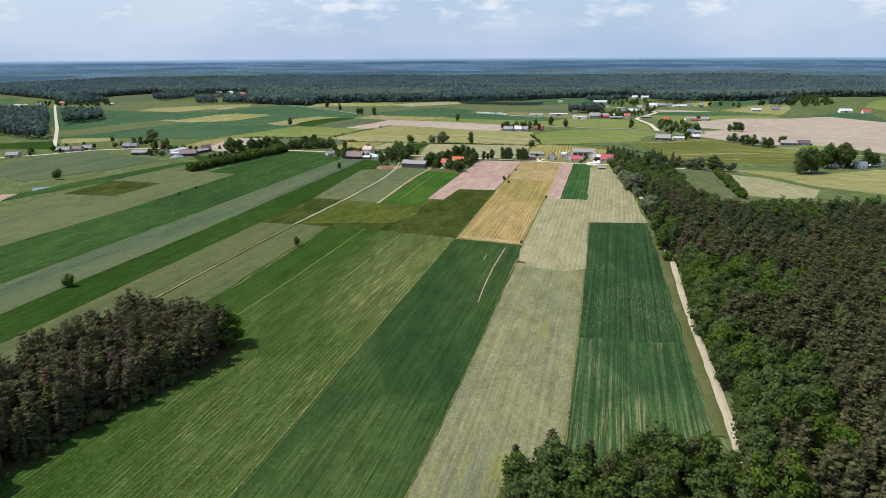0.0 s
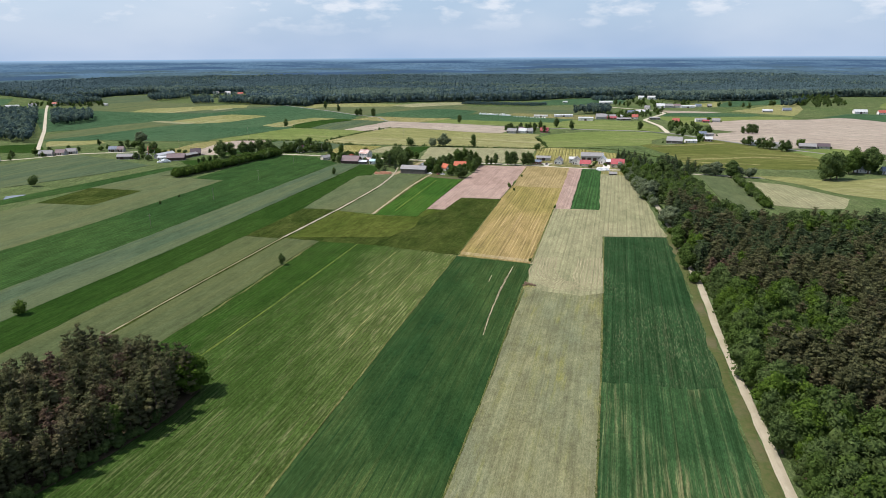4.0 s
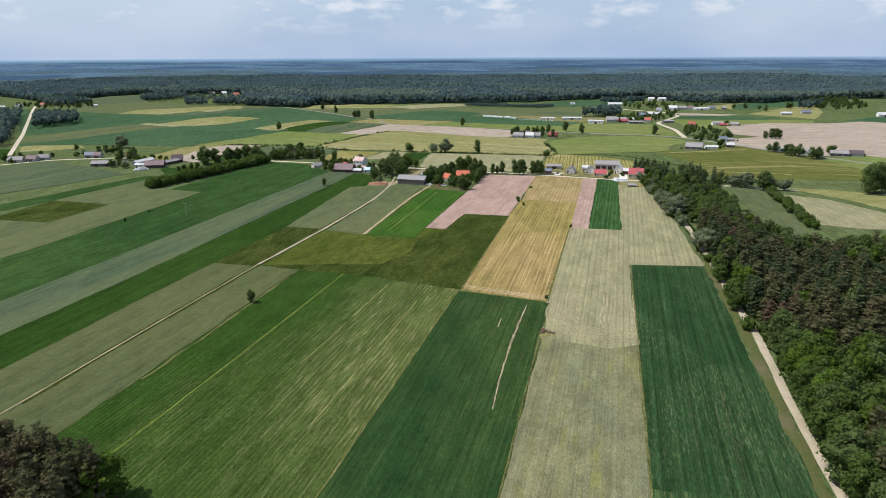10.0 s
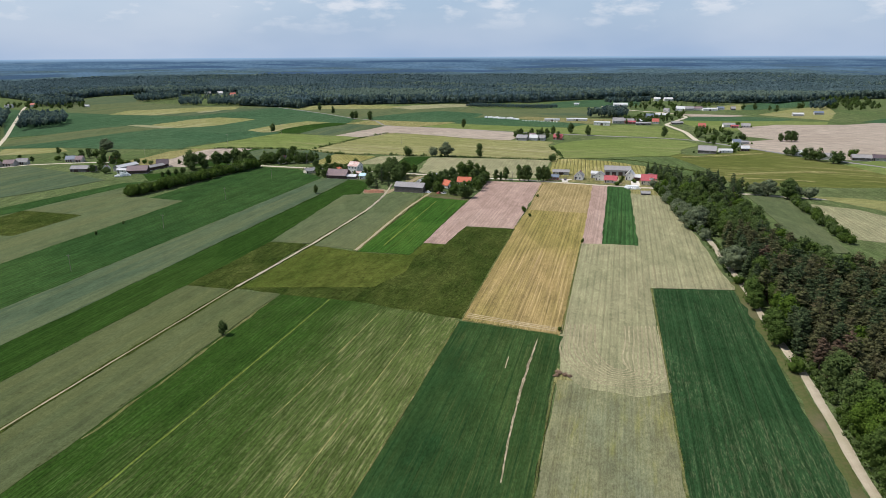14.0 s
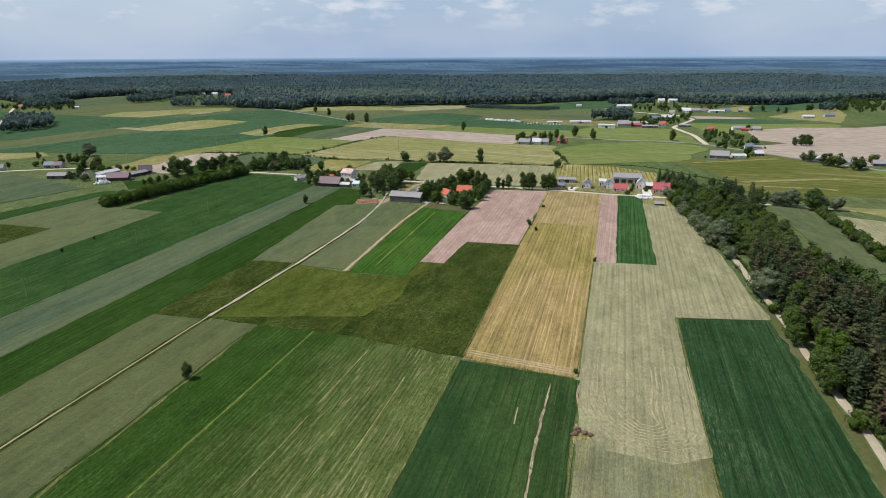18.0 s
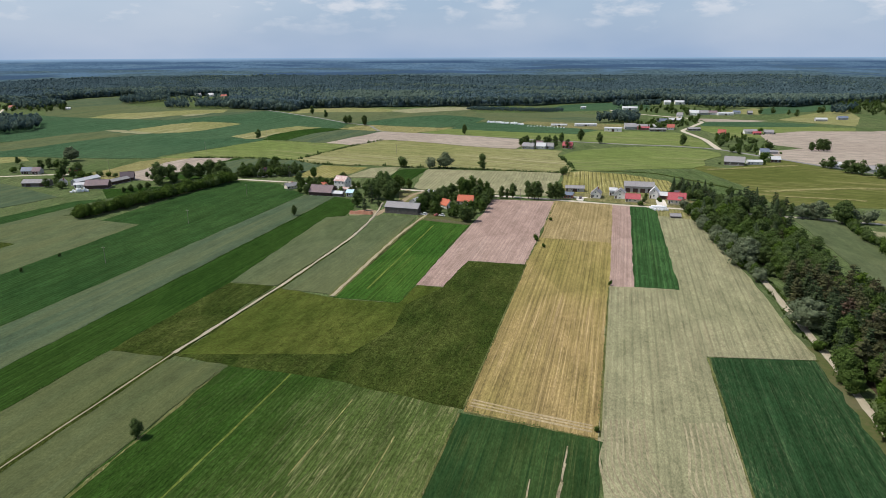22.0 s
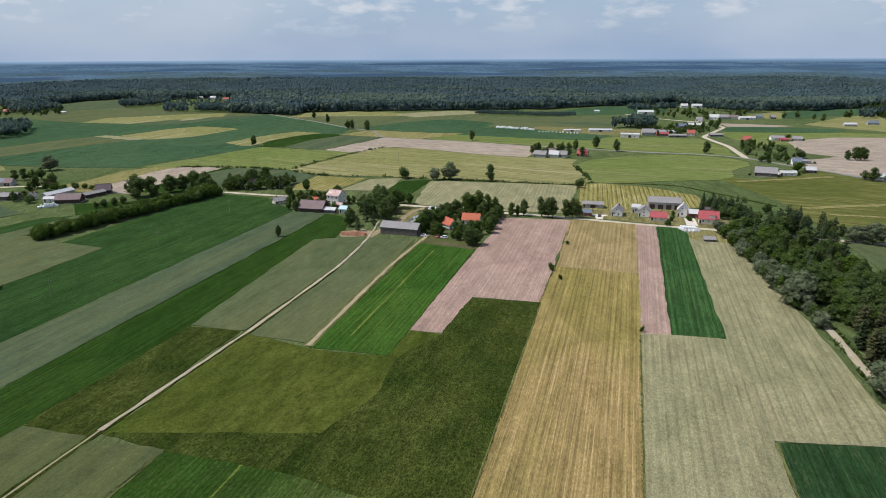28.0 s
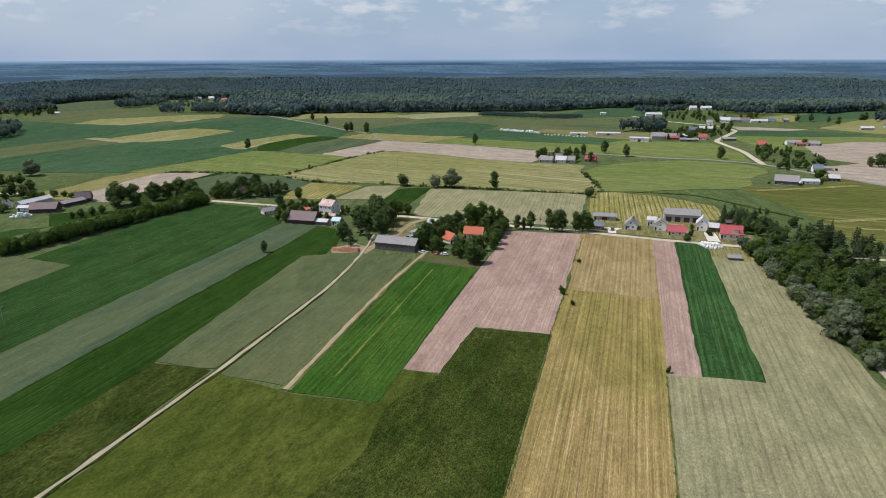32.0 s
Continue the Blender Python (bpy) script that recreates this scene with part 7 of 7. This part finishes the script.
rural(((-877, 1404, 20, 24, 8, 3.2, 2.0, "white_wall", "light_roof", "long white hall at the far hamlet"), (-847, 1433, 10, 13, 9, 3.6, 3.2, "white_wall", "grey_roof", "pale house at the far hamlet"), (-815, 1463, 10, 13, 9, 3.6, 3.2, "white_wall", "red_roof", "white house at the far hamlet"),
       (-790, 1474, 10, 12, 9, 3.4, 3.0, "grey_wall", "grey_roof", "grey house at the far hamlet"), (-700, 1450, 10, 8, 5, 2.6, 1.6, "white_wall", "light_roof", "small white field shed"), (-588, 1812, 5, 14, 9, 5.0, 3.6, "white_wall", "grey_roof", "white house before the wood"),
       (-560, 1822, 5, 13, 9, 5.0, 3.6, "white_wall", "light_roof", "white house before the wood"), (-512, 1770, 5, 13, 9, 4.6, 3.6, "cream_wall", "red_roof", "cream house before the wood")), "houses of the far hamlet")

# ---- farm clutter ----
def lathe(profile, sides=14):
    """A body turned round z from a profile of (radius, height)."""
    bm = bmesh.new()
    rings_made = [[bm.verts.new((r * math.cos(2 * math.pi * k / sides), r * math.sin(2 * math.pi * k / sides), z)) for k in range(sides)] for r, z in profile]
    for a, b in zip(rings_made, rings_made[1:]):
        for k in range(sides):
            bm.faces.new((a[k], a[(k + 1) % sides], b[(k + 1) % sides], b[k]))
    bm.faces.new(rings_made[0][::-1])
    bm.faces.new(rings_made[-1])
    return bm


bale_bm = lathe([(0.5, 0), (0.6, 0.06), (0.64, 0.3), (0.65, 0.6), (0.64, 0.95), (0.58, 1.16), (0.45, 1.22)])
bale_mesh = bpy.data.meshes.new("bale")
bale_bm.to_mesh(bale_mesh)
bale_bm.free()
bale_mesh.materials.append(M["wrap"])


def bale(x, y, z, label):
    ob = new("silage_bale", bale_mesh)
    ob.matrix_basis = pose(x, y, z, random.Random(x * y).uniform(-3, 3), 0, random.Random(x + y).uniform(0, 360))
    return tagged(ob, label, "bale", "wrapped silage bales")


for row in range(4):
    for k in range(7):
        x, y = 143.5 + k * 1.38 + row * 0.35, 620.5 - k * 0.45 - row * 1.4
        bale(x, y, 0.12, "white plastic-wrapped round silage bale on the ground")
        if row < 3 and k < 6:
            bale(x + 0.8, y - 0.9, 1.34, "white plastic-wrapped silage bale stacked on others")
for x, y in ((144.5, 613), (146.5, 612), (148.6, 611.5)):
    bale(x, y, 0.4, "white plastic-wrapped round silage bale lying apart")
heap = random.Random(9)
for level, count in ((0, 26), (1, 16), (2, 8)):
    for k in range(count):
        a, q = heap.uniform(0, 6.28), heap.uniform(0, 1) ** 0.5 * (1.0 - level * 0.25)
        bale(-267 + 6.5 * q * math.cos(a), 681 + 0.35 * 6.5 * q * math.cos(a) + 2.6 * q * math.sin(a), 0.05 + level * 0.95, "white plastic-wrapped silage bale in a heap by the barn")

log_mesh = bpy.data.meshes.new("log")
log_bm = bmesh.new()
tube(log_bm, (-2.3, 0, 0), (2.3, 0, 0), 0.2, 0.16, 7)
log_bm.to_mesh(log_mesh)
log_bm.free()
log_mesh.materials.append(M["timber"])
for k, (x, y, layers) in enumerate(((-52, 608.5, 5), (-47.0, 607.5, 7), (-42.2, 606.8, 6))):
    pile = new("log_pile")
    pile.matrix_basis = pose(x, y, 0.14, 0, 0, -10)
    jitter = random.Random(k + 40)
    for j in range(layers):
        for i in range(max(2, 8 - j)):
            log = part_data("log", log_mesh, pile)
            log.matrix_basis = pose(jitter.uniform(-0.3, 0.3), -1.5 + (i + j * 0.5) * 0.38 + jitter.uniform(-0.04, 0.04), 0.2 + j * 0.33, 0, jitter.uniform(-1.5, 1.5), jitter.uniform(-3, 3)) @ Matrix.Diagonal((1, jitter.uniform(0.8, 1.15), jitter.uniform(0.85, 1.1), 1))
    tagged(pile, "stack of reddish felled logs on bare ground", "log pile", "log piles by the track")


def pole(x, y, h=9.0, turn=0.0):
    top = new("utility_pole")
    top.matrix_basis = pose(x, y, hill(x, y), 0, 0, turn)
    part("shaft", tube(bmesh.new(), (0, 0, 0), (0, 0, h), 0.12, 0.08), M["pole"], top)
    part("crossarm", box(bmesh.new(), -0.9, -0.06, h - 0.9, 0.9, 0.06, h - 0.76, 0.01), M["pole"], top)
    for a in (-0.8, 0.0, 0.8):
        part("insulator", lathe([(0.03, 0), (0.06, 0.05), (0.05, 0.12), (0.03, 0.18)], 8), M["porcelain"], top).location = (a, 0, h - 0.76)
    return tagged(top, "grey wooden utility pole with a crossarm", "utility pole", "utility poles over the fields")


for x, y in ((-137, 664), (-150, 584), (-162, 505), (-174, 425), (-42, 876), (-123, 740), (33, 664), (60, 645), (-300, 740)):
    pole(x, y)
pole(-278, 750, 14)
pole(-236, 866, 14)
pole(-200, 970, 14)

# white tanks and crates in rows beside the greenhouses
def tank(x, y, r, h):
    top = new("storage_tank")
    top.matrix_basis = pose(x, y, hill(x, y))
    part("shell", lathe([(r, 0), (r * 1.04, 0.1), (r, h * 0.8), (r * 0.7, h * 0.94), (r * 0.25, h)], 10), M["wrap"], top)
    part("lid", lathe([(r * 0.22, 0), (r * 0.22, 0.15), (r * 0.1, 0.2)], 8), M["grey_roof"], top).location = (0, 0, h)
    return tagged(top, "white round plastic tank on the ground", "tank", "white tanks in rows by the greenhouses")


spots = random.Random(4)
for k in range(26):
    t = k / 25
    tank(74 + 48 * t + spots.uniform(-1, 1), 1190 + -35 * t + spots.uniform(-5, 5), spots.uniform(0.9, 1.6), spots.uniform(1.8, 3.2))
for k in range(12):
    t = k / 11
    tank(127 + 47 * t, 1136 + -25 * t + spots.uniform(-3, 3), spots.uniform(0.8, 1.3), spots.uniform(1.0, 1.8))


# cars in the farmyard
def car(x, y, turn, paint, label):
    top = new("car")
    top.matrix_basis = pose(x, y, 0.14, 0, 0, turn)
    bm = bmesh.new()
    outline = [(-2.1, 0.35), (-2.15, 0.75), (-1.2, 0.95), (1.95, 0.95), (2.1, 0.7), (2.05, 0.35)]
    sides = [[bm.verts.new((a, b, c)) for a, c in outline] for b in (-0.85, 0.85)]
    for k in range(6):
        bm.faces.new((sides[0][k], sides[0][(k + 1) % 6], sides[1][(k + 1) % 6], sides[1][k]))
    bm.faces.new(sides[0][::-1])
    bm.faces.new(sides[1])
    bmesh.ops.recalc_face_normals(bm, faces=bm.faces)
    part("body", bm, M[paint], top)
    bm = bmesh.new()
    low = [bm.verts.new(p) for p in ((-1.2, -0.8, 0.95), (1.7, -0.8, 0.95), (1.7, 0.8, 0.95), (-1.2, 0.8, 0.95))]
    high = [bm.verts.new(p) for p in ((-0.5, -0.65, 1.45), (1.3, -0.65, 1.45), (1.3, 0.65, 1.45), (-0.5, 0.65, 1.45))]
    for k in range(4):
        bm.faces.new((low[k], low[(k + 1) % 4], high[(k + 1) % 4], high[k]))
    part("cabin_glass", bm, M["glass"], top)
    part("roof", box(bmesh.new(), -0.52, -0.67, 1.44, 1.32, 0.67, 1.5, 0.02), M[paint], top)
    for a in (-1.35, 1.3):
        for b in (-0.8, 0.8):
            part("wheel", tube(bmesh.new(), (a, b - 0.1, 0.32), (a, b + 0.1, 0.32), 0.32, 0.32, 10), M["dark_roof"], top)
    return tagged(top, label, "car", "cars at the farms")


car(-6.5, 604, -18, "wrap", "small white car parked behind the barn")
car(5, 600.5, -20, "frame", "white car parked on trodden soil")
car(1.5, 602, 60, "red_roof", "small red car parked on trodden soil")
car(103.5, 652, 70, "dark_roof", "dark car on the concrete farm entrance")


def fence(points, label):
    """Posts with two rails between them."""
    top = new("fence")
    x0, y0 = points[0]
    top.matrix_basis = pose(x0, y0, 0.05)
    for (ax, ay), (bx, by) in zip(points, points[1:]):
        n = max(1, int(math.hypot(bx - ax, by - ay) / 2.6))
        for k in range(n + 1):
            x, y = ax + (bx - ax) * k / n - x0, ay + (by - ay) * k / n - y0
            part("post", box(bmesh.new(), x - 0.06, y - 0.06, 0, x + 0.06, y + 0.06, 1.3), M["board_wall"], top)
        for z in (0.55, 1.1):
            part("rail", tube(bmesh.new(), (ax - x0, ay - y0, z), (bx - x0, by - y0, z), 0.05, 0.05, 5), M["board_wall"], top)
    return tagged(top, label, "fence", "farm fences")


fence([(-8, 592), (20, 579.5)], "weathered wooden post-and-rail fence before the farm")
fence([(158, 628), (176, 621.5)], "dark wooden fence before the cream house")
fence([(-113, 680), (-98, 684), (-93, 676)], "wooden fence round the cottage garden")
fence([(99, 649.5), (88, 652.5)], "wooden fence before the brick shed")

# pond
field([(-324, 524), (-316, 529), (-304, 527), (-301, 519), (-309, 508), (-319, 513)], 0.06, "water", "small still pond in the grass", name="pond", rough=0.8)
